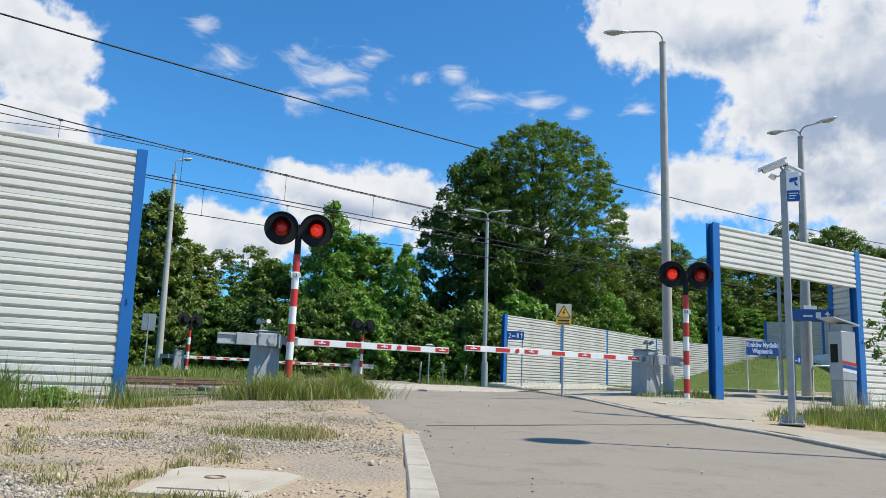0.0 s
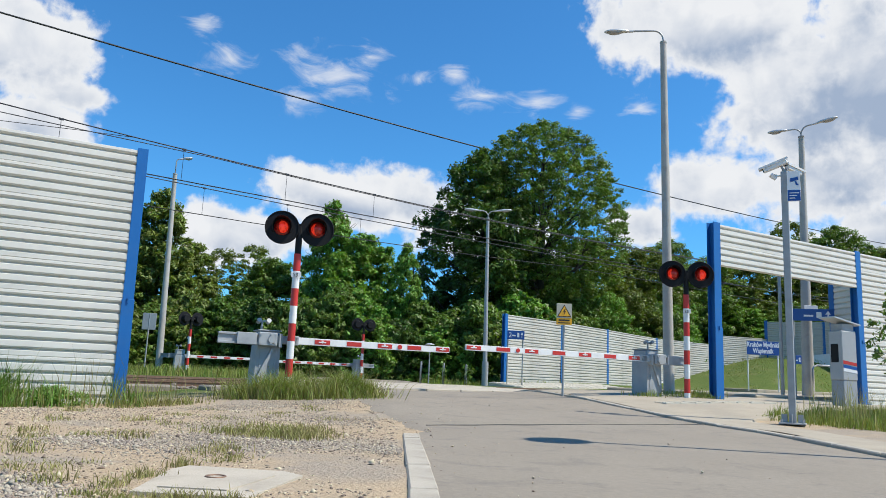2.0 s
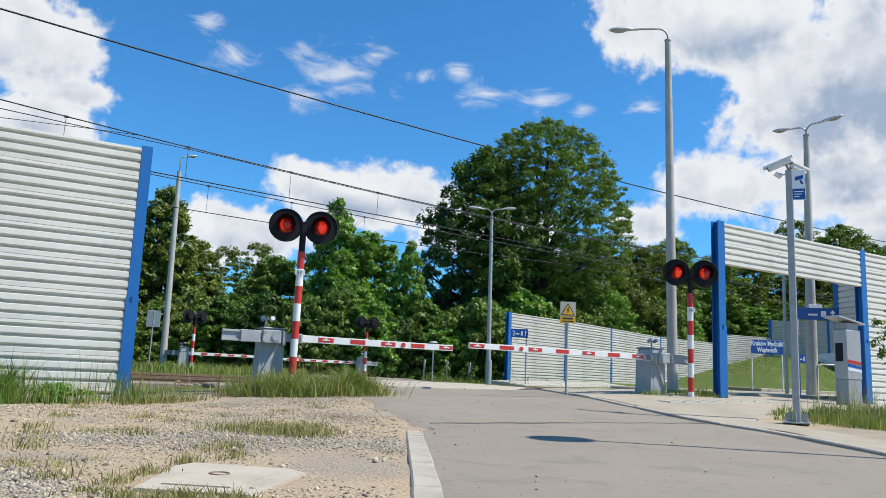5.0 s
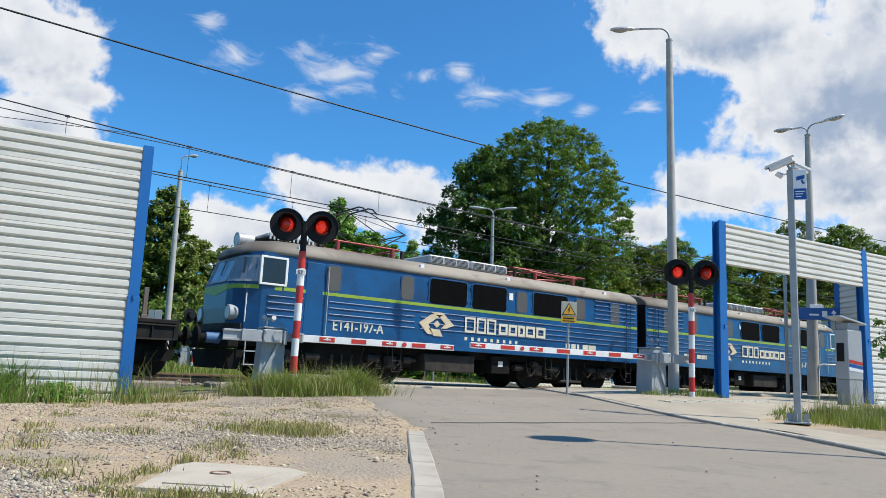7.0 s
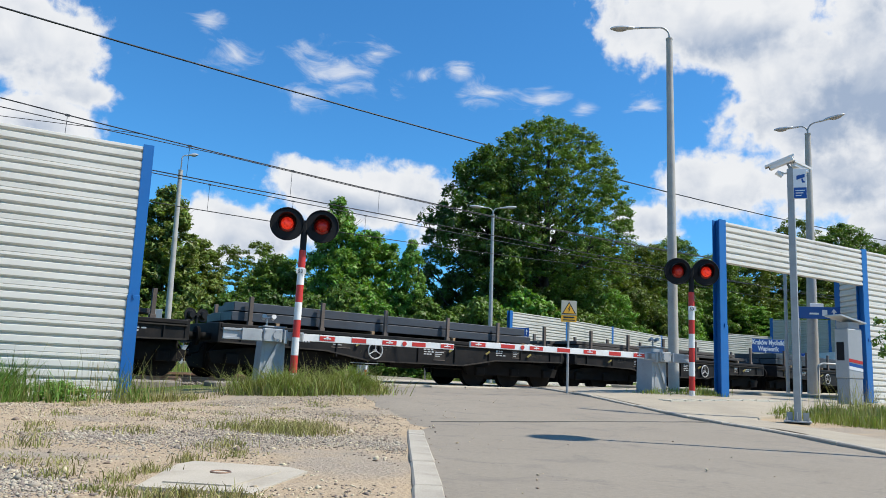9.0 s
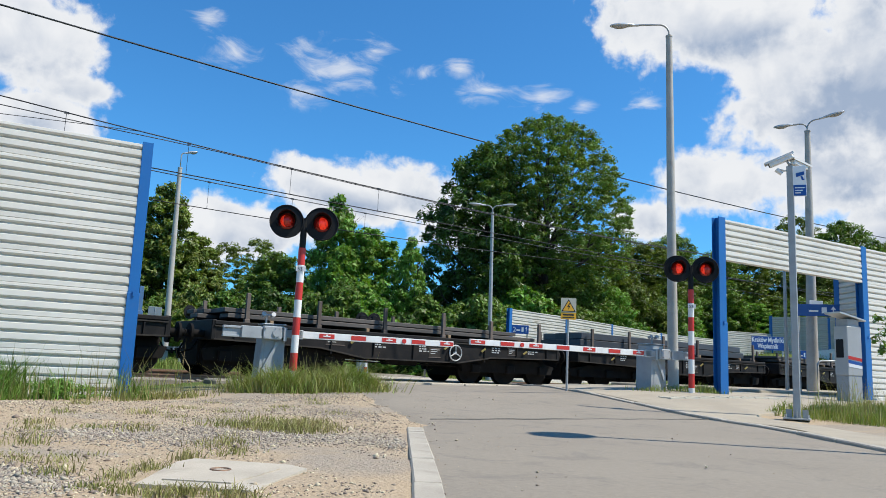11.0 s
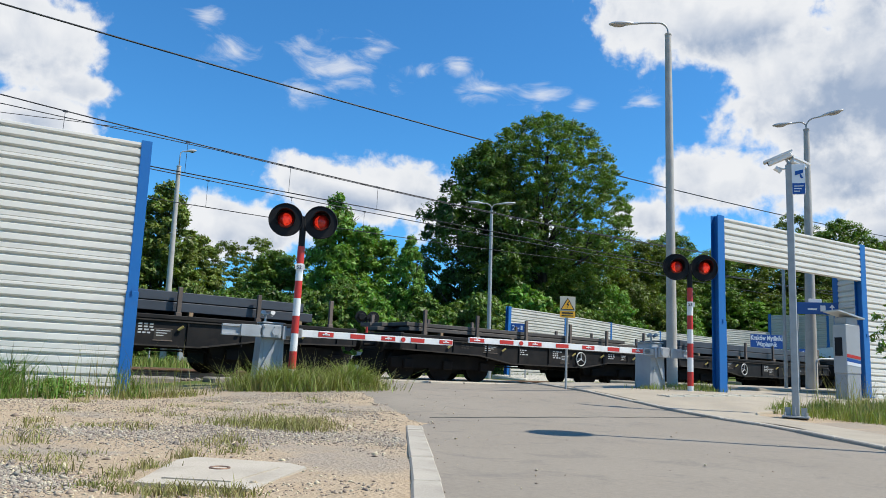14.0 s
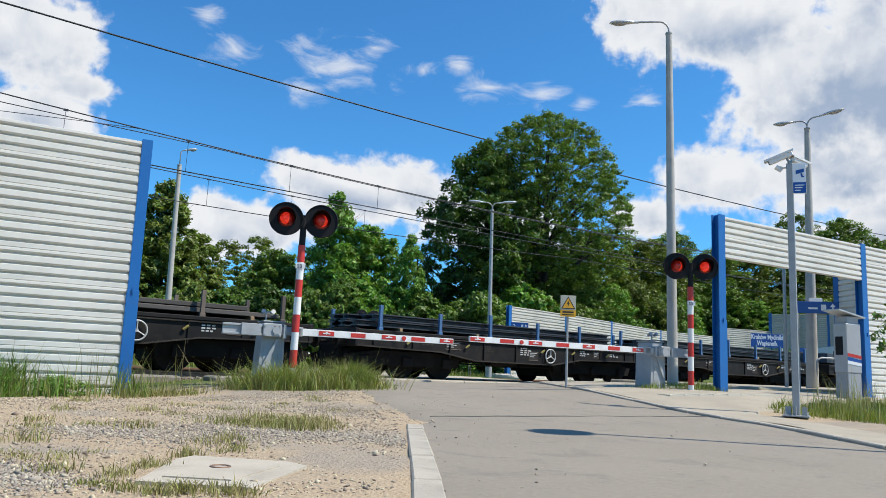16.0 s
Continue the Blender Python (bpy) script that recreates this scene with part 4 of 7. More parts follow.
def warning_sign(x, y, z, top, yaw):
    t = thing("high_voltage_sign", pose(x, y, z, 0, 0, yaw), "yellow triangle high voltage warning sign on a grey post", "warning sign")
    H = top - z
    bm = BM()
    rod(bm, (0, 0, -0.2), (0, 0, H - 0.05), 0.028, n=12)
    part("post", bm, M_GALV, t)
    bm = BM()
    box(bm, -0.18, 0.18, -0.045, -0.035, H - 0.34, H, 0.003)
    pl = part("upper_plate", bm, M_CREAMP, t, "faded cream square plate")
    bm = BM()
    prism(bm, [(-0.168, H - 0.315), (0.168, H - 0.315), (0, H - 0.025)], "y", -0.05, -0.046)
    tri = part("triangle", bm, M_PBLACK, pl, "black triangle border")
    bm = BM()
    prism(bm, [(-0.136, H - 0.298), (0.136, H - 0.298), (0, H - 0.06)], "y", -0.054, -0.051)
    part("yellow_field", bm, M_YEL, tri, "yellow triangle")
    bm = BM()
    prism(bm, [(0.016, H - 0.12), (-0.034, H - 0.205), (0.002, H - 0.205), (-0.014, H - 0.28), (0.036, H - 0.185), (0.002, H - 0.185), (0.036, H - 0.12)], "y", -0.058, -0.055)
    part("lightning_bolt", bm, M_PBLACK, tri, "black lightning bolt")
    bm = BM()
    box(bm, -0.18, 0.18, -0.045, -0.035, H - 0.5, H - 0.345, 0.003)
    p2 = part("lower_plate", bm, M_YEL, t, "yellow text plate")
    for half, za, zb in ((0.13, H - 0.41, H - 0.375), (0.14, H - 0.465, H - 0.445)):
        bm = BM()
        box(bm, -half, half, -0.049, -0.046, za, zb)
        part("text_bar", bm, M_PBLACK, p2, "black printed line")
    return t


warning_sign(12.67, 12.1, 0.22, 2.36, -36)


def station_sign(x, y, z, yaw, w, z0, z1):
    t = thing("station_name_sign", pose(x, y, 0, 0, 0, yaw), "blue station name board on two white posts", "station sign")
    for s in (0.06, w - 0.06):
        bm = BM()
        rod(bm, (s, 0.04, z - 0.1), (s, 0.04, z1 - 0.03), 0.04, n=12)
        part("post", bm, M_WHITE, t, "white round post")
    bm = BM()
    box(bm, 0, w, -0.03, 0, z0, z1, 0.006)
    b = part("board", bm, M_SIGNB, t, "dark blue board")
    lettering("name_upper", "Kraków Mydlniki", 0.41, M_SIGNW, b, Matrix.Translation((w / 2, -0.032, z0 + 0.49)) @ FACE @ Matrix.Diagonal((0.7, 1, 1, 1)), "white lettering", "CENTER", bold=0.013)
    lettering("name_lower", "Wapiennik", 0.41, M_SIGNW, b, Matrix.Translation((w / 2, -0.032, z0 + 0.11)) @ FACE @ Matrix.Diagonal((0.7, 1, 1, 1)), "white lettering", "CENTER", bold=0.013)
    return t


station_sign(42.5, 25.15, 0.5, -37, 1.98, 2.62, 3.45)


def pointer_sign(x, y, z, yaw, w, z0, z1, post=True, two=True):
    t = thing("platform_sign", pose(x, y, 0, 0, 0, yaw), "dark blue platform direction sign with white symbols", "direction sign", "platform signs")
    if post:
        bm = BM()
        rod(bm, (0.04, 0.03, z - 0.1), (0.04, 0.03, z1), 0.035, n=10)
        part("post", bm, M_GALV, t)
        bm = BM()
        rod(bm, (w - 0.06, 0.03, z - 0.1), (w - 0.06, 0.03, z1), 0.035, n=10)
        part("post", bm, M_GALV, t)
    bm = BM()
    box(bm, 0, w, -0.03, 0, z0, z1, 0.005)
    b = part("board", bm, M_SIGNB, t)
    h = z1 - z0
    if two:
        lettering("number", "2", h * 0.8, M_SIGNW, b, Matrix.Translation((0.06, -0.032, z0 + h * 0.22)) @ FACE, "white numeral")
    bm = BM()
    box(bm, w * 0.28, w * 0.5, -0.036, -0.031, z0 + h * 0.35, z0 + h * 0.5)
    part("text_bar", bm, M_SIGNW, b, "white text bar")
    bm = BM()
    box(bm, w * 0.58, w * 0.7, -0.036, -0.031, z0 + h * 0.25, z0 + h * 0.75)
    part("pictogram", bm, M_SIGNW, b, "white pictogram field")
    bm = BM()
    prism(bm, [(w * 0.84, z0 + h * 0.2), (w * 0.87, z0 + h * 0.2), (w * 0.87, z0 + h * 0.56), (w * 0.92, z0 + h * 0.56), (w * 0.855, z0 + h * 0.85), (w * 0.79, z0 + h * 0.56), (w * 0.84, z0 + h * 0.56)], "y", -0.036, -0.031)
    part("arrow", bm, M_SIGNW, b, "white arrow")
    return t


pointer_sign(24.6, 27.3, 0.1, -37, 0.85, 2.45, 2.88)
pointer_sign(21.4, 11.2, 0.4, -50, 1.15, 2.62, 2.97, two=False)
pointer_sign(46.0, 24.2, 0.5, -37, 0.8, 2.2, 2.75)


def ticket_machine(x, y, z, yaw):
    t = thing("ticket_machine", pose(x, y, z, 0, 0, yaw), "pale grey ticket machine with a small canopy", "ticket machine")
    bm = BM()
    box(bm, -0.2, 0.2, -0.2, 0.2, 0, 0.62, 0.012)
    part("pedestal", bm, M_GREYP, t, "grey pedestal")
    bm = BM()
    box(bm, -0.21, 0.21, -0.22, 0.22, 0.62, 1.82, 0.02)
    b = part("body", bm, material("ticket_machine_paint", (0.40, 0.405, 0.40), 0.4, 0, None, 2, 0.3, 40, 0.08, 0.03), t, "pale grey body")
    bm = BM()
    box(bm, -0.14, 0.1, -0.228, -0.221, 1.05, 1.5, 0.003)
    part("screen", bm, M_BLACK, b, "dark screen")
    for i, (mt, zz) in enumerate(((M_RED, 1.02), (M_SIGNB, 0.92), (M_SIGNW, 0.84))):
        bm = BM()
        prism(bm, [(-0.2, zz), (0.2, zz - 0.05), (0.2, zz + 0.02), (-0.2, zz + 0.08)], "x", 0.211, 0.216)
        part("stripe", bm, mt, b, ("magenta-red stripe", "blue stripe", "white stripe")[i])
    bm = BM()
    prism(bm, [(-0.44, 2.12), (0.32, 1.95), (0.32, 1.985), (-0.44, 2.155)], "x", -0.26, 0.26)
    part("canopy", bm, M_LAMP, t, "sloped pale canopy")
    bm = BM()
    box(bm, -0.19, 0.19, -0.17, 0.17, 1.8, 1.99, 0.01)
    part("neck", bm, M_GREYP, t)
    return t


ticket_machine(18.86, 8.62, pave_z(18.86, 8.62) - 0.005, -112)


def hoop(x, y, z, yaw, w=0.7, h=0.9, mat=None, label="bent steel bicycle hoop", group="bicycle hoops", cat="bicycle stand"):
    bm = BM()
    pts = [(0, 0, -0.1), (0, 0, h - 0.12), (0.035, 0, h - 0.035), (0.12, 0, h), (w - 0.12, 0, h), (w - 0.035, 0, h - 0.035), (w, 0, h - 0.12), (w, 0, -0.1)]
    tube(bm, pts, 0.024, 8)
    return solid("bicycle_hoop", bm, mat or M_GALV, label, cat, group, m=pose(x, y, z, 0, 0, yaw))


for (x, y) in ((19.2, 26.9), (21.0, 27.6), (23.0, 28.4)):
    hoop(x, y, float(gz(x, y)), 60, 0.5, 0.95)
hoop(19.3, 9.6, pave_z(19.3, 9.6), -37, 0.75, 0.95, M_GALV, "bent steel guard rail beside the ticket machine", "", "guard rail")


def small_sign(x, y, z, top, yaw):
    t = thing("road_sign", pose(x, y, z, 0, 0, yaw), "back of a grey metal road sign on a post", "road sign")
    bm = BM()
    rod(bm, (0, 0, -0.2), (0, 0, top - z), 0.03, n=10)
    part("post", bm, M_GALV, t)
    bm = BM()
    box(bm, -0.3, 0.3, -0.02, 0.0, top - z - 0.75, top - z, 0.01)
    part("plate", bm, M_GREYP, t, "bare grey plate")
    return t


small_sign(9.5, 34.7, 0.1, 2.75, -30)
t = thing("platform_lamp", pose(21.5, 29.5, 0.05), "low garden lamp post with a flat cap", "lamp")
bm = BM()
rod(bm, (0, 0, -0.1), (0, 0, 1.95), 0.03, n=10)
part("post", bm, M_GALV, t)
bm = BM()
rod(bm, (0, 0, 1.95), (0, 0, 2.02), 0.25, 0.1, 16)
part("cap", bm, M_LAMP, t)

# small camera notice on the two-head lamp post
t = thing("notice", pose(24.16, 12.0, 0, 0, 0, -37), "white and blue camera notice on the lamp post", "notice")
bm = BM()
box(bm, -0.22, 0.22, -0.03, -0.015, 3.0, 3.35, 0.004)
a = part("plate", bm, M_SIGNW, t)
bm = BM()
box(bm, -0.22, 0.22, -0.036, -0.031, 2.86, 2.99)
part("blue_field", bm, M_SIGNB, a)
bm = BM()
box(bm, -0.14, 0.14, -0.036, -0.031, 3.14, 3.22)
part("pictogram", bm, M_PBLACK, a)


# ---- overhead line ----
def wire(name, pts, r, label):
    bm = BM()
    tube(bm, pts, r, 6)
    return solid(name, bm, M_WIRE, label, "overhead wire", "overhead wires")


def sagged(x0, x1, y, zf, n=40, dy=0.0):
    return [(x0 + (x1 - x0) * i / n, y + dy * (x0 + (x1 - x0) * i / n), zf(x0 + (x1 - x0) * i / n)) for i in range(n + 1)]


wire("feeder_wire", sagged(-150, 330, 47.0, lambda x: 19.78 + 3.241 * 0.0010 * (x / 3.241 - 6) ** 2, 60), 0.055, "dark power line strung high behind the trees")
MESS = ((18.55, lambda x: 5.80 + 0.0015 * (x - 16) ** 2, lambda x: 5.15 + 0.0001 * (x - 9) ** 2, 2.61),
        (22.6, lambda x: 5.96 + 0.0006 * (x - 19) ** 2, lambda x: 5.18 + 0.0012 * min(abs(x - 6), 18) ** 2, 1.69))
for y, zf, cf, first in MESS:
    wire("messenger_wire", sagged(-45, 70, y, zf, 60), 0.015, "dark carrying wire above the track")
    for dy in (-0.02, 0.02):
        wire("contact_wire", sagged(-45, 70, y + dy, cf, 60), 0.010, "copper contact wire above the track")
    t = thing("dropper_line", pose(0, y, 0), "thin droppers between the overhead wires", "overhead wire", "overhead wires")
    for k in range(-8, 14):
        x = first + k * 2.86
        bm = BM()
        rod(bm, (x, 0, cf(x)), (x, 0, zf(x)), 0.006, n=5)
        box(bm, x - 0.05, x + 0.05, -0.014, 0.014, zf(x) - 0.03, zf(x) + 0.02)
        box(bm, x - 0.015, x + 0.015, -0.03, 0.03, cf(x) - 0.004, cf(x) + 0.012)
        part("dropper", bm, M_WIRE, t)
# a second carrying wire and a stitch wire run together with the first
wire("messenger_wire", sagged(-30, 45, 18.55, lambda x: MESS[0][1](x) - 0.03 - 0.036 * max(0.0, 6 - x), 60), 0.011, "dark second carrying wire above the near track")
wire("stitch_wire", [(-1.6, 18.55, 5.46), (1.42, 18.55, 5.73), (3.0, 18.55, 5.89), (4.3, 18.55, MESS[0][1](4.3))], 0.008, "thin stitch wire below the carrying wire")


# manhole slab in the gravel
t = thing("manhole_slab", pose(1.52, 3.93, 0.0, 0, 0, 0), "square pale concrete cable chamber cover", "manhole cover")
bm = BM()
prism(bm, [(-0.52, -0.26), (-0.10, -0.62), (0.46, -0.06), (0.44, 0.12), (0.02, 0.53), (-0.12, 0.42)], "z", -0.1, 0.006)
part("slab", bm, M_SLAB, t)
bm = BM()
prism(bm, [(-0.38, -0.2), (-0.12, -0.42), (0.3, -0.05), (0.33, 0.07), (0.02, 0.38)], "z", 0.0, 0.013)
part("lid", bm, M_SLAB, t, "pale concrete lid")
bm = BM()
ring(bm, (-0.02, 0.0, 0.013), (0, 0, 1), 0.05, 0.007, 20)
part("lifting_ring", bm, M_RAIL, t, "rusty lifting ring")


# ---- the train: two-unit electric locomotive and flat wagons ----
SPEED, T_END = 18.6, 16.0
M_LBLUE = material("locomotive_blue", (0.001, 0.072, 0.205), 0.36, 0, (0.002, 0.040, 0.115), 0.7, 0.85, 50, 0.1, 0.04, (0.012, 0.026, 0.06), 1.0, 0.5, stretch=(1, 1, 1.5))
# paler than the body: the ribs' gleam is put into this worn paint
M_RIB = material("worn_gleam_blue", (0.03, 0.10, 0.25), 0.3, 0, (0.10, 0.12, 0.17), 3, 0.8, 50, 0.15, 0.04, (0.2, 0.18, 0.17), 2.0, 0.5, stretch=(0.5, 1, 1))
M_LIME = material("lime_stripe", (0.25, 0.36, 0.03), 0.5, 0, (0.19, 0.26, 0.03), 2, 0.5, 50, 0.1, 0.03, (0.16, 0.18, 0.08), 1.5, 0.3)
M_ROOF = material("weathered_roof", (0.27, 0.235, 0.185), 0.75, 0, (0.075, 0.065, 0.055), 0.4, 0.95, 40, 0.2, 0.15, (0.12, 0.075, 0.045), 1.3, 0.7, stretch=(0.6, 1, 1))
M_CREAM = material("cream_lettering", (0.62, 0.58, 0.46), 0.5, 0, None, 3, 0.4, 50, 0.1, 0.02)
M_CLETT = material("orange_cream_mark", (0.62, 0.50, 0.33), 0.5, 0, None, 3, 0.4, 50, 0.1, 0.02)
M_DARKG = material("dark_window", (0.012, 0.013, 0.014), 0.12, 0, (0.02, 0.02, 0.02), 2, 0.5, 50, 0.1, 0.02, spec=0.6)
# pale base colour stands in for the sky mirrored in the glass
M_SCREEN = material("pale_reflection_glass", (0.30, 0.32, 0.34), 0.08, 0, (0.07, 0.08, 0.09), 2, 0.5, 50, 0.05, 0.0, spec=0.9)
M_GRILL = material("dark_grille", (0.003, 0.003, 0.0033), 0.9, 0, (0.005, 0.0048, 0.0045), 4, 0.5, 50, 0.2, 0.1, spec=0.05)
M_GREYW = material("grey_blind_window", (0.085, 0.08, 0.07), 0.45, 0, None, 2, 0.4, 50, 0.1, 0.02)
# near black, since the shade under the train is put into this colour
M_UNDER = material("undergear_shade_black", (0.007, 0.006, 0.0055), 0.85, 0.0, (0.014, 0.012, 0.010), 3, 0.7, 40, 0.3, 0.2, spec=0.18)
M_UNDER2 = material("underframe_grey", (0.046, 0.040, 0.034), 0.75, 0.0, (0.018, 0.016, 0.014), 3, 0.7, 40, 0.3, 0.2, spec=0.18)
M_PANTO = material("pantograph_red", (0.30, 0.045, 0.035), 0.5, 0.2, (0.2, 0.035, 0.03), 4, 0.5, 50, 0.15, 0.05)
M_SILVER = material("silver_box", (0.48, 0.48, 0.47), 0.5, 0.2, (0.36, 0.355, 0.34), 3, 0.7, 50, 0.15, 0.05, (0.18, 0.16, 0.14), 2, 0.4)
M_WAGON = material("wagon_dark_grey", (0.009, 0.0088, 0.009), 0.65, 0, (0.022, 0.019, 0.017), 2, 0.6, 40, 0.2, 0.1, (0.045, 0.034, 0.026), 1.5, 0.35, spec=0.18)
M_STEEL = material("mill_steel", (0.055, 0.062, 0.074), 0.5, 0.3, (0.035, 0.039, 0.046), 2, 0.7, 40, 0.2, 0.1, (0.10, 0.075, 0.06), 1.5, 0.25, stretch=(0.3, 1, 1), obj=0.25)
M_BROWNST = material("scaled_steel", (0.085, 0.076, 0.068), 0.7, 0.15, (0.05, 0.045, 0.041), 2, 0.7, 40, 0.25, 0.1, (0.13, 0.10, 0.08), 1.5, 0.35, stretch=(0.3, 1, 1), obj=0.25)
M_RUST = material("rusty_stake", (0.13, 0.10, 0.08), 0.7, 0.2, (0.09, 0.07, 0.06), 5, 0.6, 40, 0.2, 0.1, obj=0.3)
M_STKB = material("blue_stake", (0.05, 0.13, 0.27), 0.6, 0, (0.04, 0.10, 0.2), 5, 0.6, 40, 0.2, 0.1)
M_TIMBER = material("timber_wedge", (0.30, 0.20, 0.11), 0.8, 0, None, 6, 0.5, 40, 0.25, 0.1)
M_BRASS = material("yellow_lever", (0.42, 0.33, 0.10), 0.5, 0, None, 4, 0.4, 40, 0.1, 0.03)


def wheelset(parent, x, r, name="wheelset"):
    """Two flanged wheels on an axle, centred on the axle so that it can turn."""
    bm = BM()
    rod(bm, (0, -0.9, 0), (0, 0.9, 0), 0.08, n=10)
    for s in (-1, 1):
        disc(bm, (0, s * 0.755, 0), (0, 1, 0), r, 0.13, 28)
        disc(bm, (0, s * 0.69, 0), (0, 1, 0), r + 0.028, 0.025, 28)
        disc(bm, (0, s * 0.825, 0), (0, 1, 0), r * 0.28, 0.04, 14)
        for k in range(4):
            a = k * math.pi / 2
            disc(bm, (math.cos(a) * r * 0.6, s * 0.822, math.sin(a) * r * 0.6), (0, 1, 0), r * 0.12, 0.012, 8)
    o = part(name, bm, M_UNDER, parent)
    o.location = (x, 0, r)
    return o


def rounded(x0, x1, z0, z1, r):
    """Corner points of a rectangle with rounded corners."""
    pts = []
    for cx, cz, a0 in ((x1 - r, z1 - r, 0), (x0 + r, z1 - r, 90), (x0 + r, z0 + r, 180), (x1 - r, z0 + r, 270)):
        pts += [(cx + r * math.cos(radians(a0 + k * 30)), cz + r * math.sin(radians(a0 + k * 30))) for k in range(4)]
    return pts


def loco_unit(kind, u):
    """One unit, cab towards -X for A and +X for B; origin on the rail head at mid length."""
    s = 1 if kind == "A" else -1
    t = thing("locomotive", pose(u, TRACKS[0], RAILZ), "blue electric freight locomotive unit with a lime stripe", "locomotive", "locomotive units")
    Y = 1.49
    X = lambda v: s * v
    # body: stations along the length with a tapering cab front
    sec = [(-Y, 1.05), (-Y, 2.28), (-Y + 0.02, 3.17)]
    st = [(-7.5, 0.80, 0.0), (-7.42, 1.02, 0.02), (-7.2, 1.28, 0.04), (-6.86, 1.45, 0.06), (-6.3, Y, 0), (7.4, Y, 0)]
    bm = BM()
    rows = []
    for x, w, _ in st:
        front = max(0.0, (-6.86 - x) / 0.64)
        row = []
        for sy in (-1, 1):
            for z in (1.05, 1.75, 2.30, 3.17):
                lean = 0.0
                if z > 2.3:
                    lean = front * 0.34
                if z < 1.2:
                    lean = front * 0.05
                row.append(bm.verts.new((X(x + lean), sy * (w - (0.03 if z > 3 else 0)), z)))
        rows.append(row)
    for a, b in zip(rows, rows[1:]):
        for i in range(3):
            bm.faces.new((a[i], b[i], b[i + 1], a[i + 1]))
            bm.faces.new((a[4 + i], b[4 + i], b[5 + i], a[5 + i]))
        bm.faces.new((a[3], b[3], b[7], a[7]))
        bm.faces.new((a[0], b[0], b[4], a[4]))
    for r in (rows[0], rows[-1]):
        for i in range(3):
            bm.faces.new((r[i], r[i + 1], r[5 + i], r[4 + i]))
    body = part("body", bm, M_LBLUE, t, "dark blue body shell")
    # roof: rounded cross-section with a domed front
    bm = BM()
    prof = [(-1.5, 3.13), (-1.52, 3.2), (-1.45, 3.34), (-1.2, 3.5), (-0.75, 3.6), (0, 3.64), (0.75, 3.6), (1.2, 3.5), (1.45, 3.34), (1.52, 3.2), (1.5, 3.13)]
    rr = []
    for x, k, h in ((-7.32, 0.45, 0.16), (-7.15, 0.72, 0.5), (-6.85, 0.9, 0.8), (-6.4, 0.985, 0.97), (-5.9, 1, 1), (7.3, 1, 1), (7.4, 0.97, 0.9)):
        rr.append([bm.verts.new((X(x), y * k, 3.13 + (z - 3.13) * h)) for y, z in prof])
    for a, b in zip(rr, rr[1:]):
        for i in range(len(prof) - 1):
            f = bm.faces.new((a[i], b[i], b[i + 1], a[i + 1]))
            f.smooth = True
    bm.faces.new(rr[0])
    bm.faces.new(rr[-1])
    bm.faces.new([v for r in rr for v in (r[0],)] + [r[-1] for r in reversed(rr)])
    roof = part("roof", bm, M_ROOF, t, "weathered grey-brown roof")
    for sy in (-1, 1):
        f = lambda a, b: (min(sy * a, sy * b), max(sy * a, sy * b))
        # lime stripe
        bm = BM()
        box(bm, X(-6.3), X(7.38), *f(Y, Y + 0.006), 2.235, 2.32)
        part("stripe", bm, M_LIME, t, "lime green stripe")
        # raised ribs on the lower body
        for k, z in enumerate((2.08, 1.92, 1.76, 1.60)):
            for x0, x1 in (((-6.7, -5.75), (-5.0, -2.3), (-2.1, 7.35)) if k else ((-6.7, -5.75), (-5.0, 7.35))):
                bm = BM()
                prism(bm, [(sy * (Y - 0.01), z + 0.022), (sy * (Y + 0.012), z + 0.016), (sy * (Y + 0.026), z - 0.002), (sy * (Y + 0.022), z - 0.012), (sy * (Y - 0.01), z - 0.016)], "x", X(x0), X(x1))
                part("rib", bm, M_RIB, t)
        # upper louvres at the inner end
        for k in range(5):
            bm = BM()
            z = 2.46 + k * 0.15
            prism(bm, [(sy * (Y - 0.01), z + 0.022), (sy * (Y + 0.012), z + 0.016), (sy * (Y + 0.026), z - 0.002), (sy * (Y + 0.022), z - 0.012), (sy * (Y - 0.01), z - 0.016)], "x", X(5.15), X(7.3))
            part("rib", bm, M_RIB, t)
        # windows: x0, x1, z0, z1, kind
        near = ((-5.12, -4.72, 2.37, 3.03, 1), (-2.79, -2.39, 2.36, 3.02, 1), (-1.82, -0.47, 2.34, 3.06, 0), (-0.25, 1.10, 2.33, 3.06, 0), (1.55, 1.96, 2.37, 3.02, 1), (2.26, 3.80, 2.34, 3.06, 0), (4.21, 4.65, 2.37, 3.04, 1), (5.95, 6.39, 2.35, 3.03, 1))
        if kind == "B":   # the other side of the body: openings in its own order, given for s = -1
            near = ((-5.66, -5.26, 2.37, 3.03, 1), (-4.58, -2.95, 2.34, 3.06, 0), (-2.61, -2.2, 2.36, 3.02, 1), (-1.69, -0.33, 2.34, 3.06, 0), (-0.11, 1.26, 2.33, 3.06, 0), (1.89, 2.29, 2.37, 3.02, 1), (4.25, 4.65, 2.37, 3.04, 1), (5.98, 6.38, 2.35, 3.03, 1))
        for x0, x1, z0, z1, g in near:
            bm = BM()
            xa, xb = sorted((X(x0), X(x1)))
            prism(bm, rounded(xa, xb, z0, z1, 0.09), "y", *f(Y - 0.05, Y + 0.014))
            w = part("ventilation_grille" if g == 0 else "side_window", bm, M_GRILL if g == 0 else M_GREYW, t, "black ventilation grille" if g == 0 else "grey blind window")
            bm = BM()
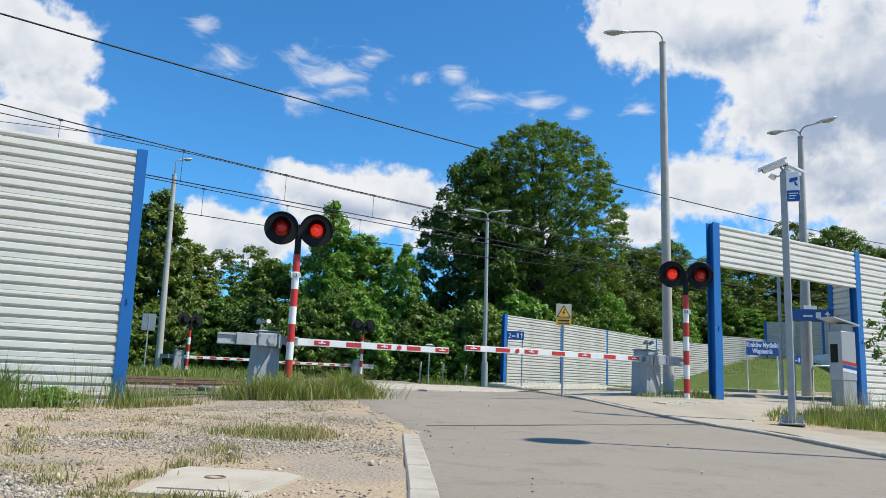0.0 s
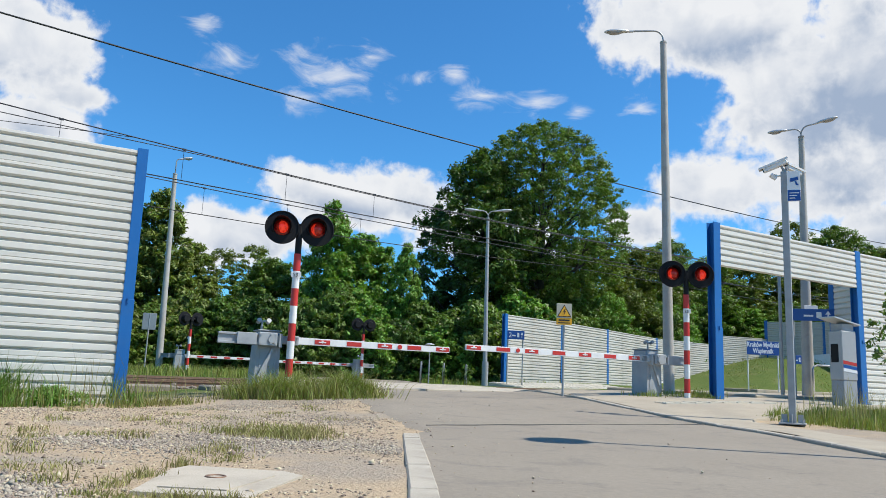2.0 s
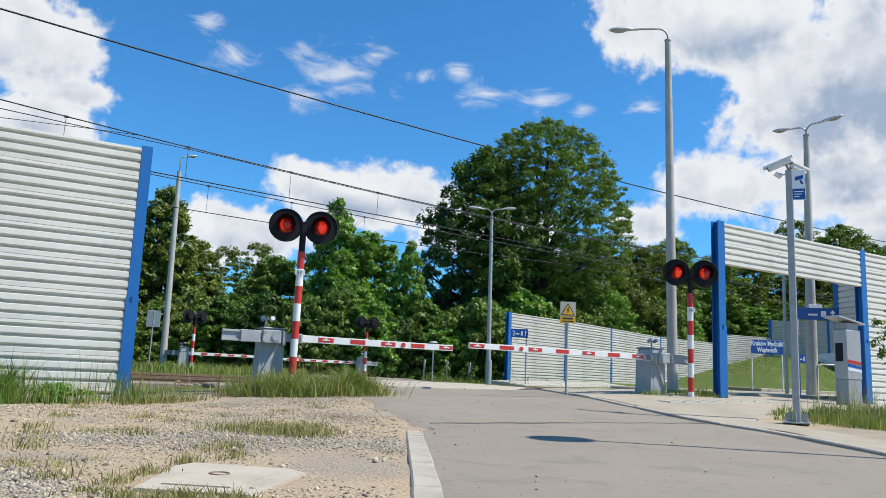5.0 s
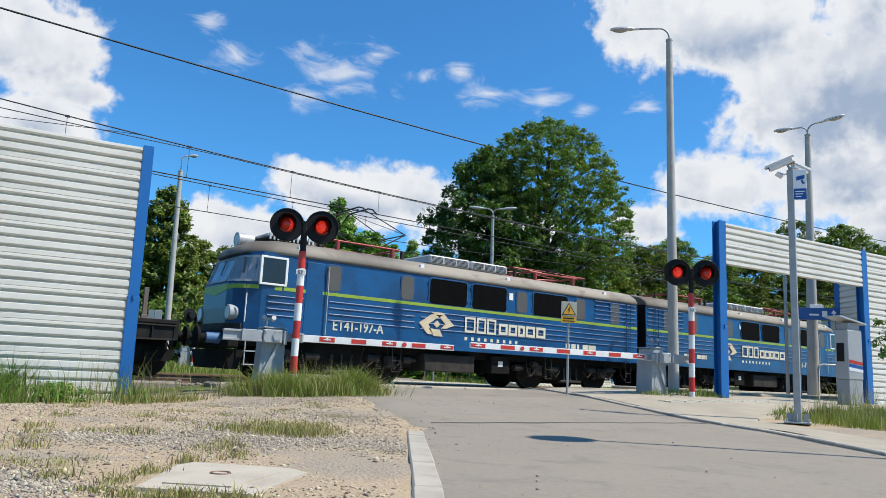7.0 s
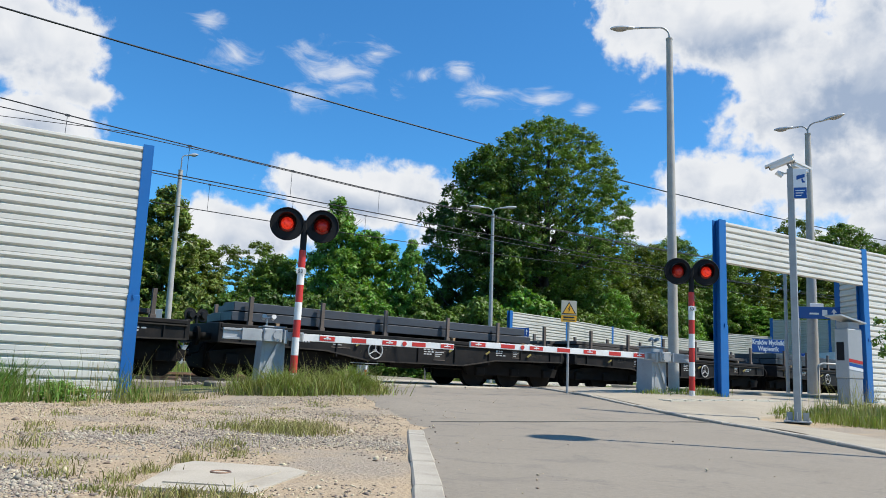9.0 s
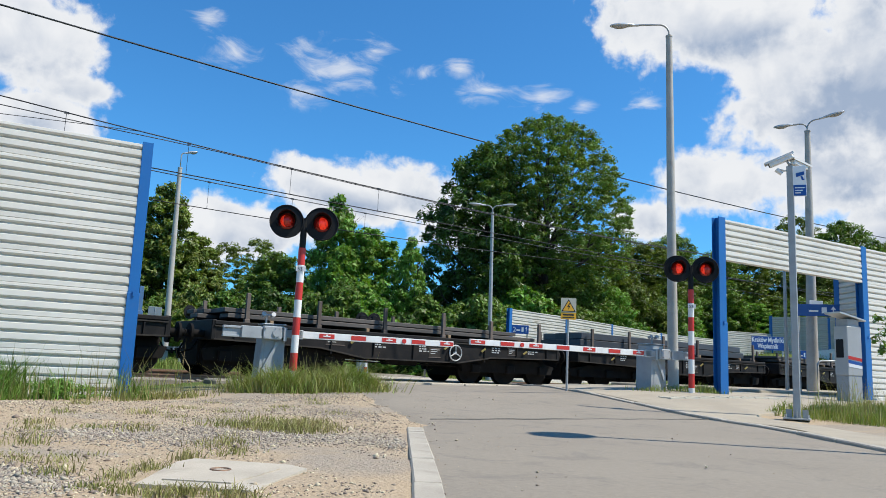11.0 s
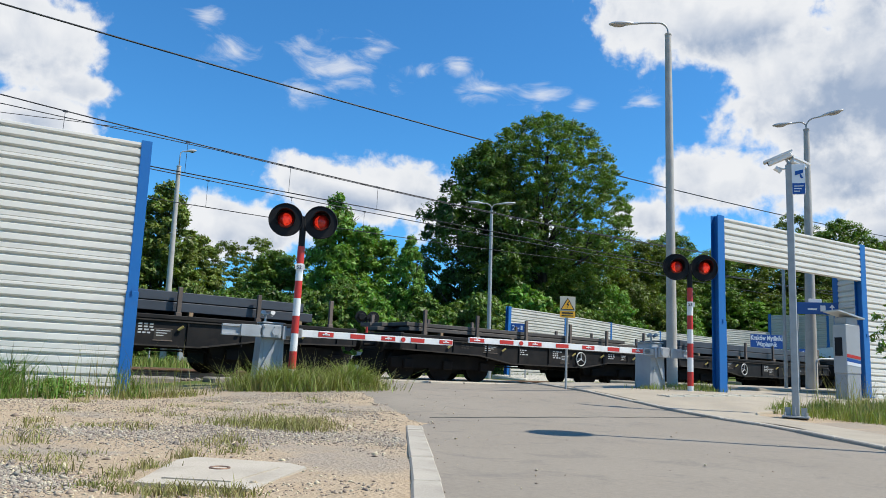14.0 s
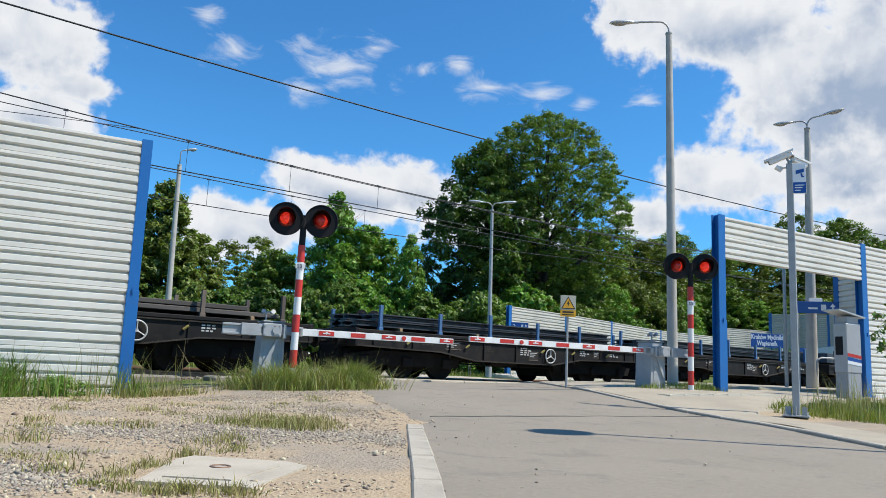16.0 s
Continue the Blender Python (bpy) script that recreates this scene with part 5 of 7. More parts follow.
            prism(bm, rounded(xa - 0.035, xb + 0.035, z0 - 0.035, z1 + 0.035, 0.12), "y", *f(Y - 0.03, Y + 0.005))
            part("frame", bm, M_RIB, w, "pale worn window frame")
            bm = BM()
            prism(bm, rounded(xa - 0.022, xb + 0.022, z0 - 0.016, z1 + 0.022, 0.105), "y", *f(Y - 0.02, Y + 0.010))
            part("seal", bm, M_LBLUE, w)
            if g == 0:
                for xx in (xa - 0.05, xb + 0.05):
                    for zz in (z0 + 0.15, z1 - 0.15):
                        bm = BM()
                        box(bm, xx - 0.02, xx + 0.02, *f(Y - 0.01, Y + 0.02), zz - 0.04, zz + 0.04, 0.006)
                        part("hinge", bm, M_LBLUE, w)
        # cab side window with a pale frame
        bm = BM()
        box(bm, X(-6.92), X(-6.27), *f(Y - 0.06, Y + 0.004), 2.36, 3.03, 0.03)
        w = part("cab_window", bm, M_DARKG, t, "cab side window")
        bm = BM()
        for zz in (2.36, 3.03):
            box(bm, X(-6.96), X(-6.23), *f(Y - 0.05, Y + 0.02), zz - 0.026, zz + 0.026, 0.008)
        for xx in (-6.93, -6.26):
            box(bm, X(xx - 0.035), X(xx + 0.035), *f(Y - 0.05, Y + 0.019), 2.36, 3.03, 0.01)
        part("frame", bm, M_WHITE, w, "white window frame")
        # door with rails
        bm = BM()
        box(bm, X(-5.72), X(-5.2), *f(Y - 0.03, Y + 0.008), 1.12, 3.05, 0.02)
        d = part("cab_door", bm, M_LBLUE, t, "blue cab door")
        bm = BM()
        for xx in (-5.82, -5.1):
            rod(bm, (X(xx), sy * (Y + 0.06), 1.2), (X(xx), sy * (Y + 0.06), 2.95), 0.017, n=8)
            for zz in (1.2, 2.95):
                rod(bm, (X(xx), sy * Y, zz), (X(xx), sy * (Y + 0.06), zz), 0.015, n=6)
        part("handrail", bm, M_GREYP, d)
        bm = BM()
        for xx in (6.75, 6.95):
            rod(bm, (X(xx), sy * (Y + 0.05), 1.0), (X(xx), sy * (Y + 0.05), 3.1), 0.014, n=6)
        for k in range(7):
            rod(bm, (X(6.75), sy * (Y + 0.05), 1.1 + k * 0.3), (X(6.95), sy * (Y + 0.05), 1.1 + k * 0.3), 0.011, n=6)
        part("ladder", bm, M_LBLUE, t, "roof ladder")
        # gutter fittings
        for xx in (-5.9, -2.1, 1.2, 5.7):
            bm = BM()
            box(bm, X(xx - 0.07), X(xx + 0.07), *f(1.38, 1.46), 3.3, 3.42, 0.01)
            part("roof_bracket", bm, M_WHITE, roof, "pale lifting bracket")
        # small white notices
        for xx in (-4.98, 1.3):
            bm = BM()
            box(bm, X(xx - 0.08), X(xx + 0.08), *f(Y, Y + 0.006), 2.72, 2.94)
            part("notice", bm, M_WHITE, t, "small white notice")
        # lettering
        FM = FACE if sy < 0 else Matrix.Rotation(math.pi, 4, "Z") @ FACE
        ax = -4.88 if kind == "A" else 3.0
        a0 = ax if sy < 0 else ax + 1.6
        lettering("class_number", "ET41-197-" + kind, 0.37, M_CREAM, t, Matrix.Translation((a0, sy * (Y + 0.008), 1.36)) @ FM @ Matrix.Diagonal((0.86, 1, 1, 1)), "cream class lettering", bold=0.006)
        # maker's mark as plain shapes: a ring of two hooks with a diamond, blocks for words
        lx = -1.53 if kind == "A" else -2.25
        dirx = 1 if sy < 0 else -1
        bm = BM()
        for poly in ([(-0.62, 0.0), (-0.2, 0.27), (0.2, 0.27), (-0.05, 0.15), (-0.3, -0.02), (-0.12, -0.3), (-0.32, -0.3)], [(0.62, 0.0), (0.2, 0.34), (-0.25, 0.34), (0.1, 0.2), (0.3, 0.02), (0.15, -0.12), (0.35, -0.1)], [(0, 0.1), (0.12, 0), (0, -0.1), (-0.12, 0)], [(-0.3, -0.12), (0.1, -0.16), (0.22, -0.34), (-0.1, -0.34)]):
            prism(bm, [(lx + dirx * a, 1.76 + b) for a, b in poly], "y", *f(Y + 0.001, Y + 0.030))
        part("mark", bm, M_CLETT, t, "cream hooked emblem")
        wx = -0.51 if kind == "A" else -1.24
        for k, (a, w, h) in enumerate(((0, 0.4, 0.46), (0.45, 0.36, 0.46), (0.85, 0.36, 0.46), (1.32, 0.36, 0.34), (1.72, 0.36, 0.34), (2.12, 0.28, 0.34), (2.44, 0.4, 0.34), (2.9, 0.4, 0.34))):
            xa = wx + a if sy < 0 else wx + 3.35 - a - w
            bm = BM()
            e, lo = (0.065, 1.60) if k < 3 else (0.085, 1.62)
            for u0, u1, v0, v1 in ((0, e, 0, h), (w - e, w, 0, h), (e, w - e, 0, e), (e, w - e, h - e, h)):
                box(bm, xa + u0, xa + u1, *f(Y + 0.027, Y + 0.031), lo + v0, lo + v1)
            part("word_block", bm, M_CREAM, t, "cream block of the operator's wording")
        for k in range(9):
            a = wx + 0.02 + k * 0.25
            a = a if sy < 0 else wx + 3.3 - k * 0.25 - 0.13
            bm = BM()
            box(bm, a, a + 0.10, *f(Y + 0.001, Y + 0.009), 1.37, 1.47)
            part("small_bar", bm, M_CREAM, t, "small cream bar")
        nx = 3.7 if kind == "A" else -5.2
        for k, w in enumerate((0.2, 0.2, 0.1, 0.3, 0.3, 0.1)):
            o = nx + 0.05 + k * 0.27
            bm = BM()
            box(bm, o, o + w, *f(Y + 0.001, Y + 0.009), 1.38, 1.53)
            part("number_bar", bm, M_CREAM, t, "plain cream bar of the vehicle number")
    # lime chevron and windscreens of the cab front follow its curve
    def fx(yy, zz):
        x = float(np.interp(abs(yy), (0.0, 0.80, 1.02, 1.28, 1.45, 1.49), (-7.5, -7.5, -7.42, -7.2, -6.86, -6.3)))
        return x + max(0.0, (-6.86 - x) / 0.64) * 0.34 * max(0.0, (zz - 2.3) / 0.87)

    def bent(ys, lo, hi, out0, out1):
        """A curved plate on the cab front between two heights."""
        b = BM()
        cols = []
        for yy in ys:
            cols.append([b.verts.new((X(fx(yy, z) - o), yy + math.copysign(o * 0.7, yy) * min(1, max(0, abs(yy) - 0.7) * 3), z)) for z, o in ((lo(yy), out1), (hi(yy), out1), (hi(yy), out0), (lo(yy), out0))])
        for c0, c1 in zip(cols, cols[1:]):
            for q in range(4):
                b.faces.new((c0[q], c0[(q + 1) % 4], c1[(q + 1) % 4], c1[q]))
        b.faces.new(cols[0])
        b.faces.new(cols[-1])
        return b

    span = [-1.485 + 2.97 * q / 36 for q in range(37)]
    part("front_stripe", bent(span, lambda v: 2.225 - 0.16 * max(0, 1 - abs(v) / 1.1), lambda v: 2.325, -0.02, 0.012), M_LIME, t, "lime chevron on the cab front")
    for y0, y1 in ((-1.40, -0.74), (-0.62, 0.62), (0.74, 1.40)):
        ys = [y0 + (y1 - y0) * q / 8 for q in range(9)]
        w = part("windscreen", bent(ys, lambda v: 2.44, lambda v: 3.02, -0.02, 0.014), M_SCREEN, t, "windscreen with a pale reflection in its colour")
        part("frame", bent(ys, lambda v: 2.395, lambda v: 2.45, -0.02, 0.026), M_GREYP, w, "pale window frame")
        part("frame", bent(ys, lambda v: 3.01, lambda v: 3.065, -0.02, 0.026), M_GREYP, w, "pale window frame")
        for ye in (y0, y1):
            part("frame", bent([ye - 0.03, ye, ye + 0.03], lambda v: 2.395, lambda v: 3.065, -0.02, 0.027), M_GREYP, w, "pale window frame")
        bm = BM()
        ym = (y0 + y1) / 2
        rod(bm, (X(fx(ym, 3.0) - 0.05), ym, 3.0), (X(fx(ym - 0.12, 2.6) - 0.05), ym - 0.12, 2.6), 0.012, n=6)
        part("wiper", bm, M_BLACK, w)
    part("front_panel", bent(span[3:-3], lambda v: 1.06, lambda v: 1.36, -0.02, 0.02), M_UNDER2, t, "sooty lower front panel")
    for yy in (-1.0, 1.0):
        bm = BM()
        disc(bm, (X(-7.40), yy, 1.62), (1, 0, 0), 0.19, 0.2, 20)
        ring(bm, (X(-7.50), yy, 1.62), (1, 0, 0), 0.175, 0.022, 20)
        h = part("headlight", bm, M_GREYP, t, "round headlight in a grey rim")
        bm = BM()
        disc(bm, (X(-7.505), yy, 1.62), (1, 0, 0), 0.15, 0.02, 18)
        part("glass", bm, M_LAMP, h)
        bm = BM()
        rod(bm, (X(-8.15), yy * 0.875, 0.98), (X(-7.85), yy * 0.875, 0.98), 0.1, n=14)
        disc(bm, (X(-8.16), yy * 0.875, 0.98), (1, 0, 0), 0.25, 0.07, 22)
        bf = part("buffer", bm, M_UNDER, t)
        bm = BM()
        rod(bm, (X(-7.95), yy * 0.875, 0.98), (X(-7.5), yy * 0.875, 0.98), 0.125, 0.15, 16)
        part("buffer_sleeve", bm, M_STKB, bf, "blue buffer sleeve")
        bm = BM()
        rod(bm, (X(7.58), yy * 0.875, 0.98), (X(7.3), yy * 0.875, 0.98), 0.1, n=14)
        disc(bm, (X(7.6), yy * 0.875, 0.98), (1, 0, 0), 0.25, 0.05, 22)
        part("buffer", bm, M_UNDER, t)
        bm = BM()
        rod(bm, (X(-7.2), yy * 1.36, 1.4), (X(-7.2), yy * 1.36, 2.1), 0.018, n=8)
        part("handrail", bm, M_WHITE, t, "white handrail")
        bm = BM()
        for xx in (-7.15, -6.85):
            rod(bm, (X(xx), yy * 1.42, 0.35), (X(xx), yy * 1.42, 1.05), 0.018, n=6)
        for zz in (0.38, 0.7):
            box(bm, X(-7.17), X(-6.83), yy * 1.4 - 0.06, yy * 1.4 + 0.06, zz - 0.015, zz + 0.015)
        part("step", bm, M_GREYP, t, "cab steps")
    bm = BM()
    box(bm, X(-7.6), X(-7.3), -1.4, 1.4, 0.75, 1.2, 0.04)
    box(bm, X(-7.7), X(-7.4), -0.3, 0.3, 0.85, 1.1, 0.03)
    part("buffer_beam", bm, M_UNDER, t, "sooty buffer beam")
    bm = BM()
    prism(bm, [(X(-7.55), 0.72), (X(-7.1), 0.72), (X(-7.2), 0.25), (X(-7.45), 0.25)], "y", -1.25, 1.25)
    part("rail_guard", bm, M_UNDER, t)
    # roof headlight drum and horn rack
    bm = BM()
    disc(bm, (X(-6.85), -0.0, 3.60), (1, 0, 0), 0.19, 0.42, 22)
    ring(bm, (X(-7.06), 0, 3.60), (1, 0, 0), 0.18, 0.025, 22)
    h = part("roof_headlight", bm, M_SILVER, t, "large grey drum headlight")
    bm = BM()
    disc(bm, (X(-7.062), 0, 3.60), (1, 0, 0), 0.155, 0.02, 20)
    part("glass", bm, M_LAMP, h)
    bm = BM()
    box(bm, X(-6.6), X(-5.2), -0.9, 0.2, 3.66, 3.74, 0.02)
    for k in range(12):
        box(bm, X(-6.55 + k * 0.11), X(-6.5 + k * 0.11), -0.92, -0.88, 3.58, 3.76, 0.005)
    part("roof_walkway", bm, M_SILVER, roof, "silver slatted roof walkway")
    for x0, x1 in ((-1.5, 0.05), (0.1, 1.6)):
        bm = BM()
        box(bm, X(x0), X(x1), -0.95, 0.95, 3.58, 3.86, 0.05)
        bx = part("resistor_box", bm, M_SILVER, roof, "silver ribbed resistor box")
        bm = BM()
        for k in range(6):
            for c in range(3):
                xx = x0 + 0.07 + c * (x1 - x0 - 0.1) / 3
                box(bm, X(xx), X(xx + (x1 - x0 - 0.1) / 3 - 0.05), -0.956, 0.956, 3.615 + k * 0.036, 3.633 + k * 0.036)
        part("louvres", bm, M_UNDER2, bx, "dark louvre slots")

    def pantograph(x, up):
        bm = BM()
        for sy in (-0.75, 0.75):
            rod(bm, (X(x - 1.1), sy, 3.85), (X(x + 1.1), sy, 3.85), 0.03, n=8)
            for xx in (-0.9, 0.9):
                rod(bm, (X(x + xx), sy, 3.5), (X(x + xx), sy, 3.85), 0.07, n=10)
        for xx in (-1.1, 1.1):
            rod(bm, (X(x + xx), -0.75, 3.85), (X(x + xx), 0.75, 3.85), 0.03, n=8)
        pg = part("pantograph", bm, M_PANTO, roof, "raised red diamond pantograph" if up else "folded red diamond pantograph")
        top, knee = (4.92, 4.38) if up else (4.0, 3.95)
        kx = 1.45 if up else 1.75
        bm = BM()
        for sx in (-1, 1):
            for sy in (-1, 1):
                rod(bm, (X(x + sx * 0.55), sy * 0.7, 3.88), (X(x + sx * kx), sy * 0.55, knee), 0.02, n=6)
                rod(bm, (X(x + sx * kx), sy * 0.55, knee), (X(x + sx * 0.12), sy * 0.42, top), 0.014, n=6)
            rod(bm, (X(x + sx * kx), -0.55, knee), (X(x + sx * kx), 0.55, knee), 0.018, n=6)
            rod(bm, (X(x + sx * kx), -0.55, knee), (X(x + sx * 0.12), 0.42, top), 0.009, n=5)
        part("frame", bm, M_PANTO if not up else M_UNDER2, pg)
        bm = BM()
        for sx in (-0.16, 0.16):
            tube(bm, [(X(x + sx), -0.95, top - 0.16), (X(x + sx), -0.75, top - 0.02), (X(x + sx), -0.5, top + 0.05), (X(x + sx), 0.5, top + 0.05), (X(x + sx), 0.75, top - 0.02), (X(x + sx), 0.95, top - 0.16)], 0.022, 6)
        part("collector", bm, M_UNDER2, pg)

    pantograph(-3.6, kind == "A")
    pantograph(3.9, kind == "B")
    for xx in (-4.9, -2.2, 2.3, 5.6):
        for sy in (-0.5, 0.3):
            bm = BM()
            rod(bm, (X(xx), sy, 3.55), (X(xx), sy, 3.88), 0.07, 0.05, 10)
            part("insulator", bm, M_UNDER2, roof)
    bm = BM()
    rod(bm, (X(-4.9), -0.5, 3.88), (X(5.6), -0.5, 3.88), 0.015, n=6)
    part("busbar", bm, M_UNDER2, roof, "thin roof busbar")
    # rear wall gangway and end
    bm = BM()
    box(bm, X(7.38), X(7.62), -0.75, 0.75, 1.0, 3.05, 0.04)
    part("gangway", bm, M_BLACK, t, "black rubber gangway bellows")
    # added plate that turns the blue end wall black in the gap between units
    bm = BM()
    box(bm, X(7.385), X(7.43), -1.47, 1.47, 1.0, 3.2, 0.01)
    part("end_plate", bm, M_BLACK, t, "black plate over the end wall")
    # bogies
    for bx in (-4.35, 4.35):
        bm = BM()
        for sy in (-1, 1):
            prism(bm, [(bx - 2.35, 0.75), (bx - 2.3, 0.5), (bx - 0.8, 0.45), (bx - 0.6, 0.32), (bx + 0.6, 0.32), (bx + 0.8, 0.45), (bx + 2.3, 0.5), (bx + 2.35, 0.75), (bx + 0.9, 0.86), (bx - 0.9, 0.86)], "y", sy * 1.0 - 0.06, sy * 1.0 + 0.06)
        box(bm, bx - 0.4, bx + 0.4, -1.0, 1.0, 0.45, 0.85)
        box(bm, bx - 2.2, bx + 2.2, -0.6, 0.6, 0.2, 0.9, 0.05)
        bo = part("bogie_frame", bm, M_UNDER, t, "near-black bogie frame")
        for ax in (-1.525, 1.525):
            wheelset(t, bx + ax, 0.625)
            for sy in (-1, 1):
                bm = BM()
                box(bm, bx + ax - 0.2, bx + ax + 0.2, sy * 1.1 - 0.1, sy * 1.1 + 0.1, 0.45, 0.78, 0.03)
                disc(bm, (bx + ax, sy * 1.2, 0.62), (0, 1, 0), 0.14, 0.06, 14)
                part("axle_box", bm, M_UNDER2, bo, "dusty axle box")
                for o in (-0.36, 0.36):
                    bm = BM()
                    for k in range(5):
                        ring(bm, (bx + ax + o, sy * 1.12, 0.42 + k * 0.06), (0, 0, 1), 0.075, 0.02, 12, 5)
                    part("spring", bm, M_UNDER2, bo, "coil spring")
        for sy in (-1, 1):
            bm = BM()
            for o in (-0.3, 0, 0.3):
                rod(bm, (bx + o, sy * 1.14, 0.3), (bx + o, sy * 1.14, 0.75), 0.035, n=8)
            box(bm, bx - 0.5, bx + 0.5, sy * 1.14 - 0.06, sy * 1.14 + 0.06, 0.26, 0.34, 0.015)
            rod(bm, (bx + 0.75, sy * 1.2, 0.7), (bx + 1.1, sy * 1.2, 0.7), 0.09, n=12)
            rod(bm, (bx - 1.1, sy * 1.2, 0.66), (bx - 0.7, sy * 1.2, 0.66), 0.09, n=12)
            tube(bm, [(bx + 0.6, sy * 1.26, 0.95), (bx + 0.5, sy * 1.28, 0.6), (bx + 0.7, sy * 1.28, 0.45), (bx + 0.9, sy * 1.26, 0.6)], 0.02, 6)
            part("brake_rigging", bm, M_UNDER2, bo, "brake cylinders and hangers")
    bm = BM()
    box(bm, X(-1.75), X(0.1), -1.3, 1.3, 0.42, 0.92, 0.03)
    part("battery_box", bm, M_UNDER2, t, "dark grey battery box")
    bm = BM()
    box(bm, X(0.75), X(1.5), -1.3, 1.3, 0.45, 0.98, 0.02)
    cb = part("equipment_case", bm, M_UNDER, t)
    for sy in (-1, 1):
        bm = BM()
        box(bm, X(1.02), X(1.2), sy * 1.302 - 0.004, sy * 1.302 + 0.004, 0.66, 0.82)
        part("notice", bm, M_WHITE, cb, "small white notice")
    bm = BM()
    box(bm, X(-7.2), X(7.3), -1.05, 1.05, 0.85, 1.06)
    part("underframe", bm, M_UNDER, t)
    for sy in (-1, 1):
        for xa, za, ln in ((-6.2, 0.72, 0.5), (-2.45, 0.7, 0.45), (1.75, 0.66, 0.4), (6.0, 0.74, 0.55), (2.5, 0.8, 0.3)):
            bm = BM()
            rod(bm, (X(xa), sy * 1.2, za), (X(xa) + ln * 0.6, sy * 1.2, za), 0.1, n=12)
            rod(bm, (X(xa) + ln * 0.6, sy * 1.2, za), (X(xa) + ln, sy * 1.2, za), 0.05, n=8)
            part("brake_cylinder", bm, M_UNDER2, t, "dusty brake cylinder")
        for xa in (-6.5, -3.0, 2.2, 3.3, 5.9, 6.7):
            bm = BM()
            tube(bm, [(X(xa), sy * 1.27, 1.0), (X(xa) + 0.03, sy * 1.3, 0.6), (X(xa) + 0.22, sy * 1.3, 0.42), (X(xa) + 0.4, sy * 1.28, 0.6), (X(xa) + 0.42, sy * 1.2, 0.8)], 0.018, 6)
            part("hose", bm, M_UNDER2, t, "looped air hose")
        for xa in (-2.9, 2.95, 6.9):
            bm = BM()
            for dx in (0, 0.28):
                rod(bm, (X(xa) + dx, sy * 1.38, 0.35), (X(xa) + dx, sy * 1.38, 1.02), 0.014, n=6)
            for zz in (0.36, 0.66):
                rod(bm, (X(xa), sy * 1.38, zz), (X(xa) + 0.28, sy * 1.38, zz), 0.014, n=6)
            part("step", bm, M_UNDER2, t, "side steps")
    return t


def stake(parent, x, y, z0, z1, mat):
    bm = BM()
    box(bm, -0.05, 0.05, -0.04, 0.04, z0, z1, 0.008)
    box(bm, -0.07, 0.07, -0.055, 0.055, z0, z0 + 0.18, 0.008)
    o = part("stake", bm, mat, parent)
    o.location = (x, y, 0)
    return o


WL, WHALF = 12.5, 6.14
# where the couplings lie along the train
JOINTS = [-124.45, -137.0, -149.65, -161.25, -174.1, -186.6, -199.0, -211.6, -224.2, -236.9, -249.6, -262.8, -275.4, -288.4, -301.0]


